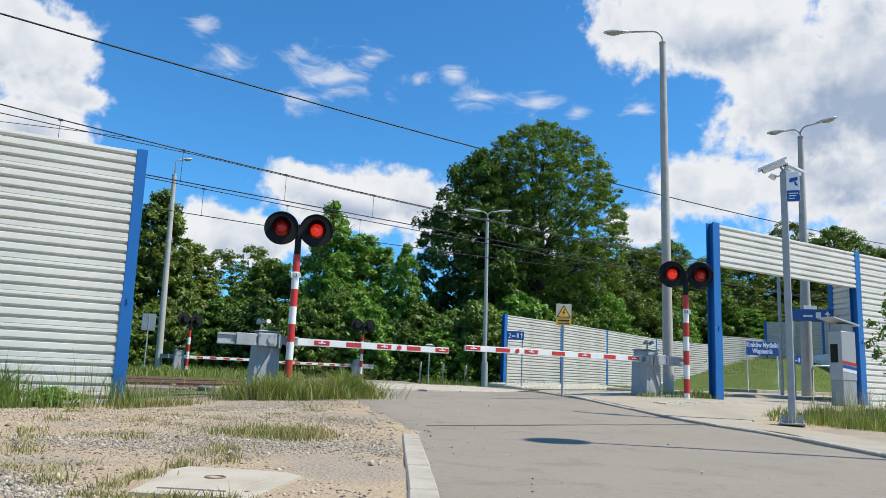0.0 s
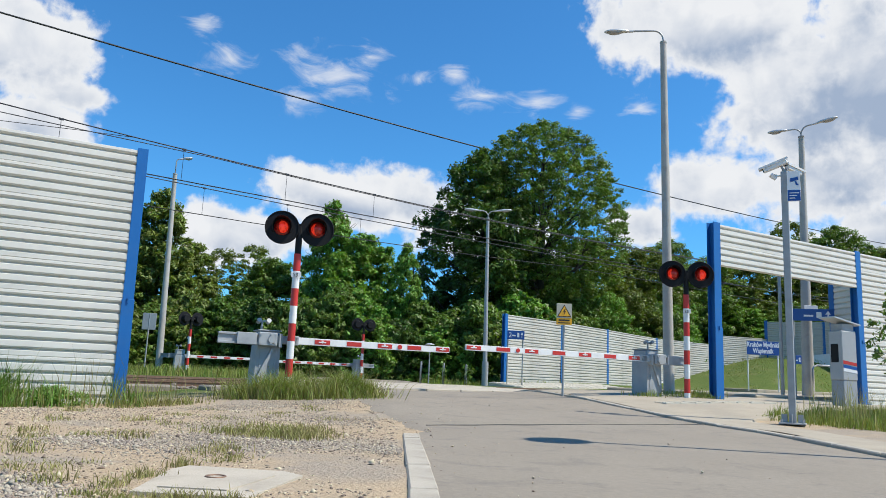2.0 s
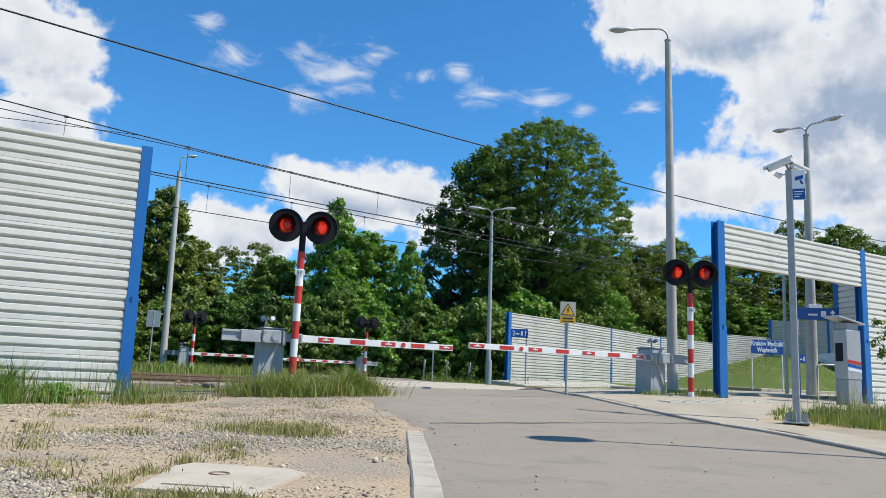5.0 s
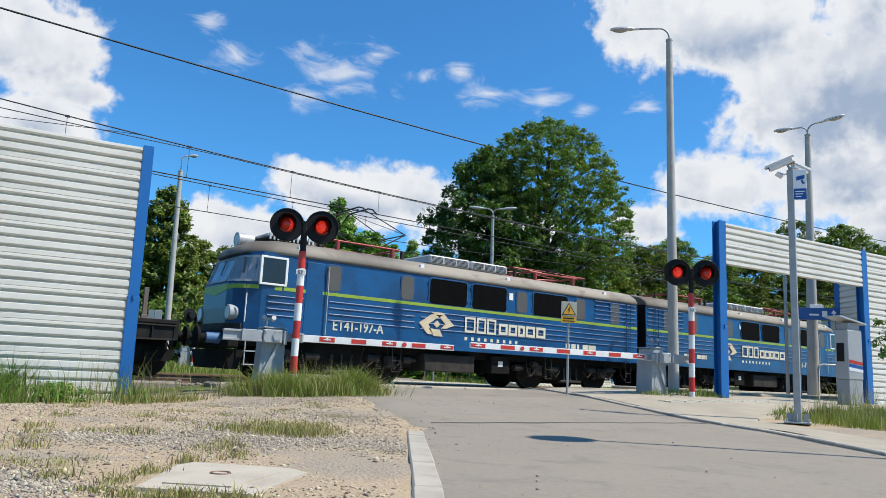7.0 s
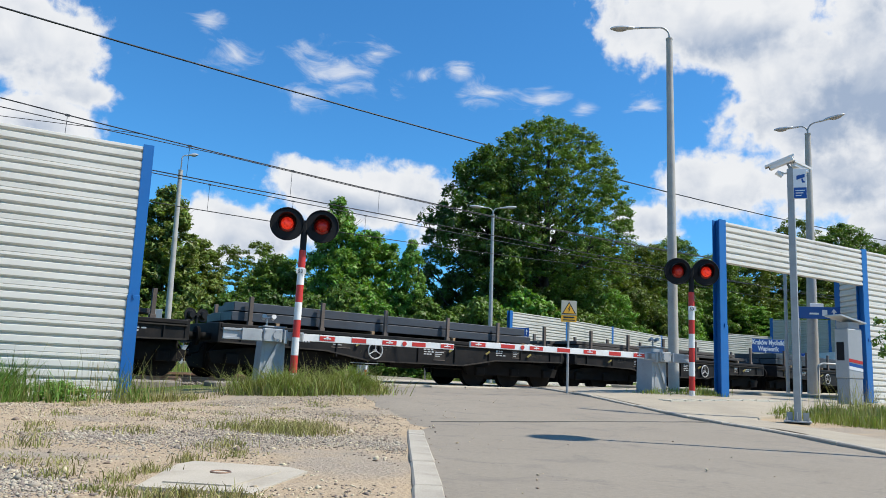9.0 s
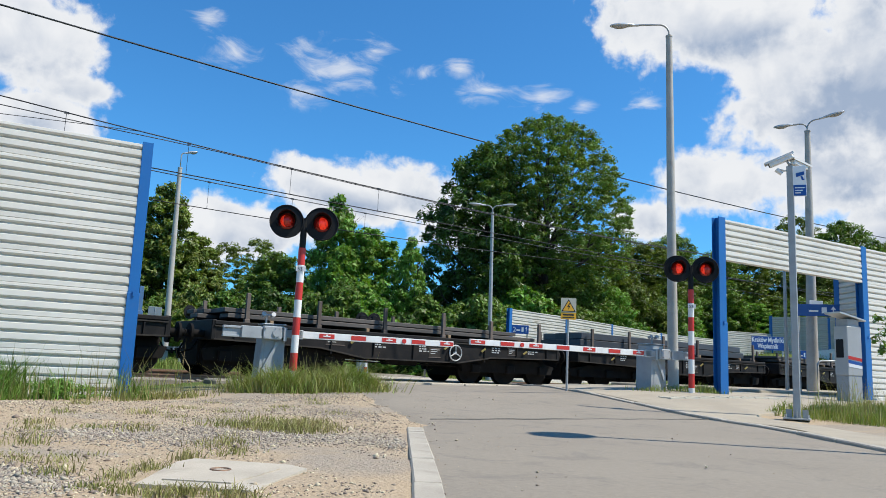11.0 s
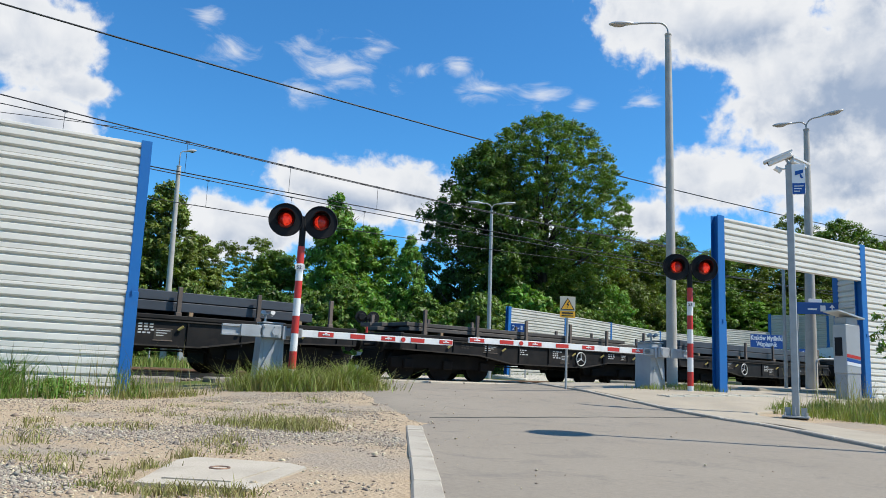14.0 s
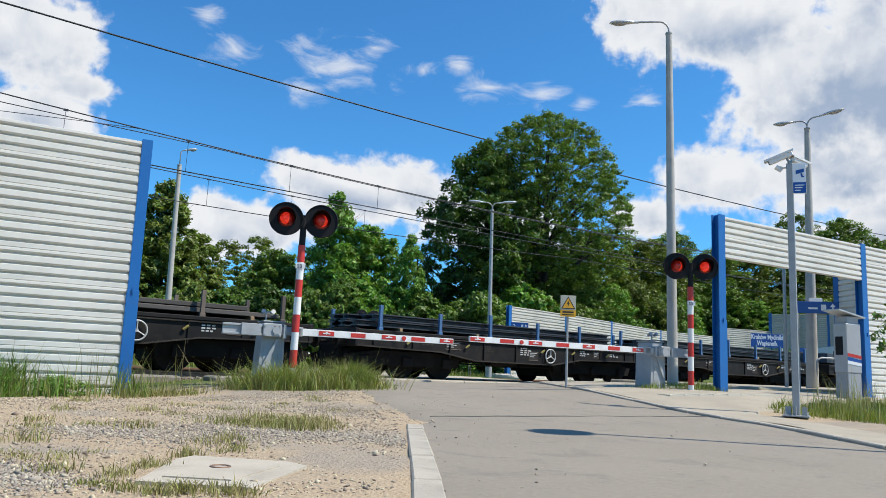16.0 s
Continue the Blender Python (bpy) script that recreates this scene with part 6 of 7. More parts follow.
def wagon(variant, m):
    """Six-axle flat wagon with stakes, a handbrake wheel and near-black bogies."""
    rng = random.Random(variant * 7 + 1)
    t = thing("flat_wagon", m, ("dark grey flat wagon carrying steel bars", "dark grey flat wagon carrying long steel slabs", "dark grey flat wagon with blue stakes and steel beams")[variant % 3], "freight wagon", "flat wagons")
    E = 5.72
    bm = BM()
    box(bm, -E, E, -1.42, 1.42, 1.20, 1.30, 0.015)
    part("deck", bm, M_WAGON, t, "worn dark deck")
    for sy in (-1, 1):
        bm = BM()
        prism(bm, [(-E, 1.2), (E, 1.2), (E, 0.86), (2.9, 0.80), (1.6, 0.60), (-1.6, 0.60), (-2.9, 0.80), (-E, 0.86)], "y", sy * 1.36 - 0.02, sy * 1.36 + 0.02)
        part("sole_bar", bm, M_WAGON, t, "fish-belly side girder")
        bm = BM()
        for a, b in (((E, 0.86), (2.9, 0.80)), ((2.9, 0.80), (1.6, 0.60)), ((1.6, 0.6), (-1.6, 0.6)), ((-1.6, 0.6), (-2.9, 0.8)), ((-2.9, 0.8), (-E, 0.86))):
            prism(bm, [(a[0], a[1] - 0.015), (b[0], b[1] - 0.015), (b[0], b[1] + 0.02), (a[0], a[1] + 0.02)], "y", sy * 1.36 - 0.07, sy * 1.36 + 0.07)
        box(bm, -E, E, sy * 1.36 - 0.07, sy * 1.36 + 0.07, 1.155, 1.185)
        part("flange", bm, M_UNDER2, t, "girder flange")
        for k in range(9):
            x = -5.2 + k * 1.3
            bm = BM()
            lo = 0.88 if abs(x) > 2.9 else 0.66
            box(bm, x - 0.015, x + 0.015, sy * 1.38, sy * 1.42, lo, 1.15)
            part("stiffener", bm, M_WAGON, t)
        # tie-down levers
        for x in (-4.1, -2.0, 1.1, 2.5, 4.2):
            bm = BM()
            rod(bm, (x - 0.03, sy * 1.42, 0.97), (x + 0.07, sy * 1.47, 1.06), 0.03, n=8)
            part("lashing_lever", bm, M_BRASS, t, "yellowish lashing lever")
        # stencilled panels as plain bars
        for x, z, n in ((4.4, 0.98, 2), (2.9, 0.95, 3), (0.2, 0.86, 4), (-1.3, 0.9, 3), (-3.6, 0.98, 3)):
            bm = BM()
            for r in range(n):
                w = rng.uniform(0.25, 0.5)
                for q in range(3):
                    o = x + q * w / 3
                    box(bm, o, o + w / 3 * 0.7, sy * 1.38, sy * 1.384, z + r * 0.065, z + r * 0.065 + 0.035)
            part("stencil_bars", bm, M_UNDER2 if rng.random() < 0.3 else M_SILVER, t, "pale stencilled bars")
        # framed plates for papers and markings
        for x, w, z0, z1, mt in ((-2.75, 0.55, 0.9, 1.12, M_UNDER2), (0.55, 0.4, 0.72, 0.98, M_UNDER2), (3.55, 0.3, 0.92, 1.12, M_UNDER2)):
            bm = BM()
            box(bm, x, x + w, sy * 1.38, sy * 1.386, z0, z1)
            pl = part("marking_plate", bm, mt, t, "grey marking plate")
            for zz in (z0, z1):
                bm = BM()
                box(bm, x - 0.012, x + w + 0.012, sy * 1.38, sy * 1.392, zz - 0.01, zz + 0.01)
                part("plate_edge", bm, M_RUST, pl)
            for k in range(3):
                bm = BM()
                box(bm, x + 0.05, x + w * (0.9 - 0.18 * k), sy * 1.386, sy * 1.389, z1 - 0.05 - k * 0.055, z1 - 0.03 - k * 0.055)
                part("text_bar", bm, M_SILVER, pl, "pale printed bar")
        bm = BM()
        hx = 1.45 * (-1 if variant % 2 else 1)
        ring(bm, (hx, sy * 1.46, 0.88), (0, 1, 0), 0.22, 0.02, 26)
        for k in range(3):
            a = math.pi / 2 + k * 2 * math.pi / 3
            rod(bm, (hx, sy * 1.46, 0.88), (hx + math.cos(a) * 0.22, sy * 1.46, 0.88 + math.sin(a) * 0.22), 0.016, n=6)
        disc(bm, (hx, sy * 1.42, 0.88), (0, 1, 0), 0.04, 0.1, 12)
        part("handbrake_wheel", bm, M_SILVER, t, "pale three-spoked handbrake wheel")
    for sx in (-1, 1):
        bm = BM()
        box(bm, sx * E - 0.06, sx * E + 0.06, -1.4, 1.4, 0.84, 1.32, 0.015)
        part("headstock", bm, M_WAGON, t)
        for sy in (-0.875, 0.875):
            bm = BM()
            rod(bm, (sx * E, sy, 0.98), (sx * (E + 0.52), sy, 0.98), 0.09, n=12)
            disc(bm, (sx * (WHALF - 0.03), sy, 0.98), (1, 0, 0), 0.23, 0.06, 20)
            part("buffer", bm, M_UNDER, t)
        bm = BM()
        rod(bm, (sx * E, 0, 0.98), (sx * (WHALF - 0.02), 0, 0.95), 0.05, n=8)
        part("coupling", bm, M_UNDER, t, "screw coupling")
        for path in ([(sx * E, -0.5, 0.95), (sx * (E + 0.2), -0.5, 0.6), (sx * (E + 0.45), -0.45, 0.5), (sx * WHALF, -0.4, 0.6)], [(sx * E, 0.5, 0.95), (sx * (E + 0.2), 0.5, 0.55), (sx * (E + 0.5), 0.4, 0.55)]):
            bm = BM()
            tube(bm, path, 0.025, 6)
            part("brake_hose", bm, M_UNDER, t)
        bx = sx * 3.9
        bm = BM()
        for sy in (-1, 1):
            prism(bm, [(bx - 1.95, 0.62), (bx - 1.85, 0.36), (bx + 1.85, 0.36), (bx + 1.95, 0.62), (bx + 1.0, 0.76), (bx - 1.0, 0.76)], "y", sy * 1.0 - 0.07, sy * 1.0 + 0.07)
        box(bm, bx - 0.5, bx + 0.5, -1.0, 1.0, 0.5, 0.95)
        box(bm, bx - 1.9, bx + 1.9, -0.62, 0.62, 0.22, 0.85, 0.04)
        bo = part("bogie_frame", bm, M_UNDER, t, "black three-axle bogie")
        for ax in (-1.4, 0, 1.4):
            wheelset(t, bx + ax, 0.46)
            for sy in (-1, 1):
                bm = BM()
                box(bm, bx + ax - 0.16, bx + ax + 0.16, sy * 1.1 - 0.07, sy * 1.1 + 0.07, 0.34, 0.6, 0.02)
                part("axle_box", bm, M_UNDER, bo)
    bm = BM()
    box(bm, -2.0, 2.0, -0.5, 0.5, 0.55, 1.2, 0.03)
    rod(bm, (-0.6, -0.75, 0.62), (0.5, -0.75, 0.62), 0.17, n=14)
    rod(bm, (-2.2, -0.85, 0.5), (2.2, -0.85, 0.5), 0.025, n=6)
    part("brake_gear", bm, M_UNDER, t, "brake reservoir and rods")
    # stakes along both sides
    smat = M_STKB if variant % 3 == 2 else M_RUST
    for k in range(6):
        x = -5.0 + k * 2.0
        for sy in (-1, 1):
            stake(t, x + rng.uniform(-0.1, 0.1), sy * 1.3, 1.2, 1.98 + rng.uniform(-0.1, 0.06), smat)
    return t


def load(variant, m):
    """Steel stacked on a wagon: a thing of its own."""
    rng = random.Random(variant * 13 + 5)
    t = thing("steel_load", m, ("low layers of brownish steel bars on timber", "dark steel slabs stacked in two layers on the wagon", "dark rolled steel beams stacked on the wagon")[variant % 3], "steel load", "steel loads")
    for x in (-4.2, -1.4, 1.4, 4.2):
        bm = BM()
        box(bm, x - 0.05, x + 0.05, -1.2, 1.2, 1.305, 1.40, 0.008)
        part("timber", bm, M_TIMBER, t, "timber bearer")
    L0, L1 = [(-5.4, 5.0), (-5.2, 4.7), (-5.3, 5.3)][variant % 3]
    layers = 2
    z = 1.40
    for l in range(layers):
        n = (4, 3, 5)[variant % 3]
        w = 2.3 / n
        h = (0.11, 0.22, 0.17)[variant % 3]
        for i in range(n):
            y = -1.15 + i * w
            a, b = L0 + rng.uniform(-0.3, 0.3), L1 + rng.uniform(-0.6, 0.1) - l * rng.uniform(0, 0.9)
            bm = BM()
            if variant % 3 == 2:
                prism(bm, [(y + 0.02, z), (y + w - 0.02, z), (y + w - 0.02, z + 0.03), (y + w / 2 + 0.03, z + 0.05), (y + w / 2 + 0.03, z + h - 0.05), (y + w - 0.02, z + h - 0.03), (y + w - 0.02, z + h), (y + 0.02, z + h), (y + 0.02, z + h - 0.03), (y + w / 2 - 0.03, z + h - 0.05), (y + w / 2 - 0.03, z + 0.05), (y + 0.02, z + 0.03)], "x", a, b)
            else:
                box(bm, a, b, y + 0.015, y + w - 0.015, z, z + h, 0.012)
            part("steel_bar", bm, M_BROWNST if variant % 3 == 0 else M_STEEL, t)
        z += h + 0.02
    return t


TRAIN = []   # thing, offset along the track at t = 0
TRAIN.append((loco_unit("A", -116.2), -116.2))
TRAIN.append((loco_unit("B", -100.9), -100.9))
built = {}
for i, v in enumerate((1, 0, 1, 0, 1, 0, 2, 0, 1, 0, 1, 2, 2, 0)):
    u = (JOINTS[i] + JOINTS[i + 1]) / 2
    m = pose(u, TRACKS[0], RAILZ)
    if v not in built:
        built[v] = (wagon(v, m), load(v, m))
        pair = built[v]
    else:
        pair = [copy_thing(o, m) for o in built[v]]
    TRAIN += [(pair[0], u), (pair[1], u)]


# ---- trees, shrubs, grass, loose stones ----
def leaf_material(name, a, b):
    return material(name, a, 0.5, 0, b, 0.35, 0.9, 3.0, 0.25, 0.0, island=0.5, spec=0.35, trans=0.28)


L_DARK = leaf_material("leaves_dark", (0.062, 0.112, 0.020), (0.088, 0.142, 0.026))
L_MID = leaf_material("leaves_mid", (0.105, 0.172, 0.028), (0.14, 0.195, 0.036))
L_BRIGHT = leaf_material("leaves_bright", (0.135, 0.255, 0.038), (0.17, 0.27, 0.044))
L_OLIVE = leaf_material("leaves_olive", (0.140, 0.185, 0.036), (0.175, 0.205, 0.048))
L_YELLOW = leaf_material("leaves_yellowish", (0.130, 0.155, 0.025), (0.095, 0.130, 0.022))
M_BARK = material("dark_bark", (0.055, 0.045, 0.035), 0.9, 0, (0.035, 0.028, 0.022), 4, 0.7, 30, 0.3, 0.5, stretch=(1, 1, 0.3))
GEN = np.random.default_rng(11)


def profile_round(h):
    return np.sqrt(np.clip(1 - (2 * h - 1) ** 2, 0, 1)) * (0.82 + 0.25 * (1 - h))


def profile_cone(h):
    return np.clip(1.05 * (1 - h) ** 0.75 * (0.35 + 2.2 * h) ** 0.6, 0, 1)


def profile_bush(h):
    return np.sqrt(np.clip(1 - h ** 2.2, 0, 1))


def crown_mesh(name, prof, clumps, per, leaf, spread, rx, hz, mat, hollow=0.45, droop=0.25, uneven=0.25):
    """Leaves in uneven clumps inside an outline; rx half width, hz height; leaf: length of one leaf spray."""
    h = GEN.random(clumps * 3)
    keep = GEN.random(clumps * 3) < prof(h) + 0.1
    h = h[keep][:clumps]
    n = len(h)
    ang = GEN.random(n) * 2 * np.pi
    lobes = 1 + uneven * (np.sin(ang * 3 + h * 5 + GEN.random() * 6) * 0.6 + np.sin(ang * 5 - h * 9) * 0.4)
    r = prof(h) * GEN.random(n) ** hollow * lobes
    c = np.stack([np.cos(ang) * r * rx, np.sin(ang) * r * rx, h * hz], -1)
    size = spread * GEN.uniform(0.55, 1.3, n)
    k = np.repeat(np.arange(n), GEN.integers(int(per * 0.5), int(per * 1.5), n))
    d = GEN.normal(size=(len(k), 3))
    d /= np.linalg.norm(d, axis=1)[:, None]
    q = c[k] + d * (size[k] * GEN.random(len(k)) ** 0.45)[:, None] * np.array([1, 1, 0.65])
    nrm = d * 0.7 + np.array([0, 0, 0.75]) + GEN.normal(size=d.shape) * 0.45
    nrm /= np.linalg.norm(nrm, axis=1)[:, None]
    t = np.cross(nrm, GEN.normal(size=d.shape))
    t /= np.linalg.norm(t, axis=1)[:, None] + 1e-9
    t[:, 2] -= droop
    b = np.cross(nrm, t)
    L = (leaf * GEN.uniform(0.6, 1.35, len(k)))[:, None]
    side = GEN.uniform(-0.25, 0.25, len(k))[:, None]
    v = np.stack([q - t * L * 0.5 + b * L * (side - 0.3), q - t * L * 0.35 + b * L * (side + 0.33), q + t * L * 0.6], 1).reshape(-1, 3)
    f = np.arange(len(k) * 3).reshape(-1, 3)
    return from_arrays(name, v, f, mat)


def trunk_mesh(r, h, limbs, reach, lo, seed, rise=0.75):
    rng = random.Random(seed)
    bm = BM()
    pts = [Vector((0, 0, -0.3))]
    x = y = 0
    for i in range(1, 8):
        x += rng.uniform(-0.12, 0.12)
        y += rng.uniform(-0.12, 0.12)
        pts.append(Vector((x, y, h * i / 7)))
    tube(bm, pts, [r * (1 - 0.85 * i / 7) for i in range(8)], 9)
    for k in range(limbs):
        f = lo + (0.9 - lo) * k / max(1, limbs - 1)
        i = min(6, int(f * 7))
        p = pts[i].lerp(pts[i + 1], f * 7 - i)
        a = rng.uniform(0, 6.28) + k * 2.4
        ln = reach * (1.1 - 0.6 * f) * rng.uniform(0.7, 1.15)
        q = [p]
        for j in range(1, 5):
            g = j / 4
            q.append(p + Vector((math.cos(a + 0.2 * g), math.sin(a + 0.2 * g), 0)) * ln * g + Vector((rng.uniform(-0.2, 0.2), rng.uniform(-0.2, 0.2), rise * ln * g ** 0.85)))
        rr = r * (0.5 - 0.3 * f)
        tube(bm, q, [rr * (1 - 0.8 * j / 4) for j in range(5)], 6)
        for s in (-1, 1):
            a2 = a + s * rng.uniform(0.4, 0.9)
            st = q[2]
            e = [st, st + Vector((math.cos(a2), math.sin(a2), rise * 0.8)) * ln * 0.3, st + Vector((math.cos(a2), math.sin(a2), rise * 1.1)) * ln * 0.58]
            tube(bm, e, [rr * 0.45, rr * 0.3, rr * 0.1], 5)
    return bm


def tree(name, x, y, h, mesh_kind, mat, label, rad, lo=0.15, trunk_r=0.25, limbs=9, seed=0, category="tree", group=""):
    """mesh_kind: a crown mesh made for half width 1 x height 1 in metres of its own; scaled to rad and h."""
    me, rx, hz = mesh_kind
    z = float(gz(x, y))
    h = h - z
    t = thing(name, pose(x, y, z, 0, 0, (seed * 67) % 360), label, category, group)
    part("trunk", trunk_mesh(trunk_r, h * 0.86, limbs, rad * 0.9, lo + 0.1, seed), M_BARK, t, "dark bark trunk and limbs")
    c = new("crown", me)
    c.parent = t
    c.matrix_basis = Matrix.Translation((0, 0, h * lo)) @ Matrix.Diagonal((rad / rx, rad / rx, h * (1 - lo) / hz, 1))
    c.material_slots[0].link = "OBJECT"
    c.material_slots[0].material = mat
    return t


BIG = (crown_mesh("crown", profile_round, 2000, 68, 0.165, 0.40, 6.6, 16.5, L_MID, 0.38, uneven=0.05), 6.6, 16.5)
DENSE = (crown_mesh("crown", profile_round, 650, 90, 0.19, 0.5, 3.6, 12.0, L_DARK, 0.5), 3.6, 12.0)
CONE = (crown_mesh("crown", profile_cone, 520, 76, 0.185, 0.38, 2.5, 9.5, L_MID, 0.5), 2.5, 9.5)
SOFT = (crown_mesh("crown", profile_round, 500, 78, 0.19, 0.4, 2.7, 8.0, L_BRIGHT, 0.45), 2.7, 8.0)
THIN = (crown_mesh("crown", profile_round, 210, 56, 0.17, 0.36, 3.2, 8.5, L_MID, 0.6, uneven=0.4), 3.2, 8.5)
BUSH = (crown_mesh("crown", profile_bush, 330, 78, 0.17, 0.31, 2.0, 4.0, L_MID, 0.42), 2.0, 4.0)
BUSH2 = (crown_mesh("crown", profile_bush, 340, 76, 0.175, 0.33, 2.2, 3.6, L_BRIGHT, 0.45, uneven=0.45), 2.2, 3.6)

LARGE = (crown_mesh("crown", profile_round, 760, 78, 0.215, 0.55, 4.6, 13.0, L_YELLOW, 0.45), 4.6, 13.0)
HEDGE = (crown_mesh("crown", profile_bush, 560, 74, 0.19, 0.42, 3.9, 7.6, L_MID, 0.42, uneven=0.3), 3.9, 7.6)

tree("ash_tree", 38.0, 38.7, 19.7, BIG, L_MID, "tall broad ash tree with a rounded green crown", 6.9, 0.24, 0.46, 26, 3)
tree("chestnut_tree", 32.9, 39.6, 16.6, DENSE, L_DARK, "tall dense dark green tree", 4.6, 0.05, 0.35, 12, 5)
for i, (x, y, h, r, k, mt) in enumerate((
        (13.9, 50.2, 12.2, 3.2, CONE, L_OLIVE), (12.0, 53.4, 12.2, 3.4, CONE, L_OLIVE), (16.6, 51.0, 9.0, 2.6, CONE, L_OLIVE), (23.6, 58.7, 10.6, 4.0, THIN, L_OLIVE), (20.6, 57.0, 9.6, 3.4, THIN, L_YELLOW),
        (22.3, 41.8, 11.5, 2.5, CONE, L_BRIGHT), (23.6, 40.2, 9.1, 3.0, SOFT, L_BRIGHT), (25.4, 37.7, 8.7, 1.45, CONE, L_BRIGHT), (20.2, 45.6, 7.6, 3.0, SOFT, L_MID), (27.0, 41.0, 5.2, 2.2, SOFT, L_BRIGHT),
        (46.7, 42.2, 12.3, 4.8, LARGE, L_YELLOW), (53.3, 41.6, 12.6, 4.4, LARGE, L_YELLOW), (59.8, 43.4, 14.5, 3.7, DENSE, L_MID), (71.2, 42.7, 15.1, 5.4, LARGE, L_YELLOW),
        (80.4, 42.1, 19.6, 4.6, THIN, L_YELLOW), (84.8, 38.8, 19.0, 5.0, DENSE, L_MID), (88.2, 35.2, 16.8, 4.8, LARGE, L_YELLOW), (65.8, 43.0, 13.4, 4.2, DENSE, L_MID), (77.1, 37.5, 14.4, 5.0, LARGE, L_YELLOW), (92, 30, 15, 5.5, LARGE, L_MID), (97, 24, 14, 5.5, LARGE, L_MID),
        (9.0, 55, 12, 4, DENSE, L_OLIVE), (43.0, 46.0, 11.0, 4.5, DENSE, L_MID), (33.0, 48.0, 6.2, 4.5, DENSE, L_DARK), (28.0, 48.0, 6.4, 4.5, DENSE, L_DARK))):
    tree("woodland_tree", x, y, h, k, mt, {id(L_DARK): "dark green leafy tree at the wood's edge", id(L_MID): "green leafy tree at the wood's edge", id(L_BRIGHT): "fresh light green tree at the wood's edge", id(L_OLIVE): "olive green tree at the wood's edge", id(L_YELLOW): "yellowish green tree on the bank"}[id(mt)], r, 0.06 if k is not THIN else 0.2, 0.16, 7, i, group="woodland trees")
for i, (x, y, h, r) in enumerate((
        (27.6, 33.2, 4.9, 2.5), (25.6, 34.0, 3.2, 2.0), (32.6, 34.9, 5.9, 3.0), (38.8, 36.5, 7.0, 3.7), (47.3, 39.2, 8.5, 4.0), (55.3, 40.8, 8.6, 3.8), (61.7, 41.0, 10.2, 4.0), (35.6, 35.0, 5.6, 2.6), (43.0, 37.6, 7.4, 3.4), (50.8, 38.0, 7.2, 2.8),
        (10.4, 45.2, 4.2, 2.4), (12.4, 45.2, 3.9, 2.3), (14.5, 44.9, 4.8, 2.4), (16.4, 43.5, 4.6, 2.4), (17.8, 41.1, 4.7, 2.3), (19.1, 38.9, 4.6, 2.2), (20.6, 37.7, 5.2, 2.2), (22.1, 36.6, 4.6, 2.2), (23.6, 35.6, 3.6, 2.0), (26.0, 36.6, 4.8, 2.4), (29.6, 37.2, 5.0, 2.4), (8.0, 46.5, 4.6, 2.6), (28.6, 35.2, 4.2, 2.0),
        (66.9, 39.6, 8.2, 5.0), (70.8, 36.7, 9.0, 4.6), (74.6, 33.4, 9.6, 4.8), (78.0, 28.0, 9.6, 4.8), (82.0, 22.0, 9.0, 5.0), (5.0, 47.0, 4.5, 2.6))):
    tree("shrub", x, y, h, HEDGE if r > 3.1 else BUSH if i % 3 else BUSH2, (L_OLIVE, L_MID)[i % 2] if x < 17 else (L_MID, L_BRIGHT, L_DARK, L_MID)[i % 4] if x < 30 else (L_MID, L_YELLOW, L_BRIGHT)[i % 3], "dense leafy shrub in the hedge beyond the tracks", r, 0.0, 0.06, 5, 40 + i, "shrub", "hedge shrubs")
SMALL = (crown_mesh("crown", profile_bush, 60, 22, 0.11, 0.22, 1.0, 1.9, L_MID, 0.6, uneven=0.5), 1.0, 1.9)
tree("sapling", 15.08, 5.75, 2.55, SMALL, L_MID, "young shrub beside the footway", 0.7, 0.35, 0.03, 6, 91, "shrub")


def blades(name, pts, hgt, wid, mat, label, lean=0.35, category="grass"):
    """Grass: bent three-triangle blades at the points (x, y)."""
    n = len(pts)
    a = GEN.random(n) * 2 * np.pi
    h = hgt * GEN.uniform(0.25, 1.15, n) * (0.75 + 0.4 * np.sin(pts[:, 0] * 4.3 + 1) * np.cos(pts[:, 1] * 5.1))
    w = wid * GEN.uniform(0.6, 1.3, n)
    z = gz(pts[:, 0], pts[:, 1]) - 0.02
    la = GEN.random(n) * 2 * np.pi
    ll = h * lean * GEN.uniform(0.2, 1.4, n)
    base = np.stack([pts[:, 0], pts[:, 1], z], -1)
    s = np.stack([np.cos(a) * w / 2, np.sin(a) * w / 2, np.zeros(n)], -1)
    mid = base + np.stack([np.cos(la) * ll * 0.3, np.sin(la) * ll * 0.3, h * 0.6], -1)
    tip = base + np.stack([np.cos(la) * ll, np.sin(la) * ll, h], -1)
    v = np.stack([base - s, base + s, mid - s * 0.8, mid + s * 0.8, tip], 1).reshape(-1, 3)
    i = np.arange(n)[:, None] * 5
    f = np.concatenate([i + [0, 1, 3], i + [0, 3, 2], i + [2, 3, 4]])
    ob = new(name, from_arrays(name, v, f, mat))
    return tagged(ob, label, category, kind="stuff")


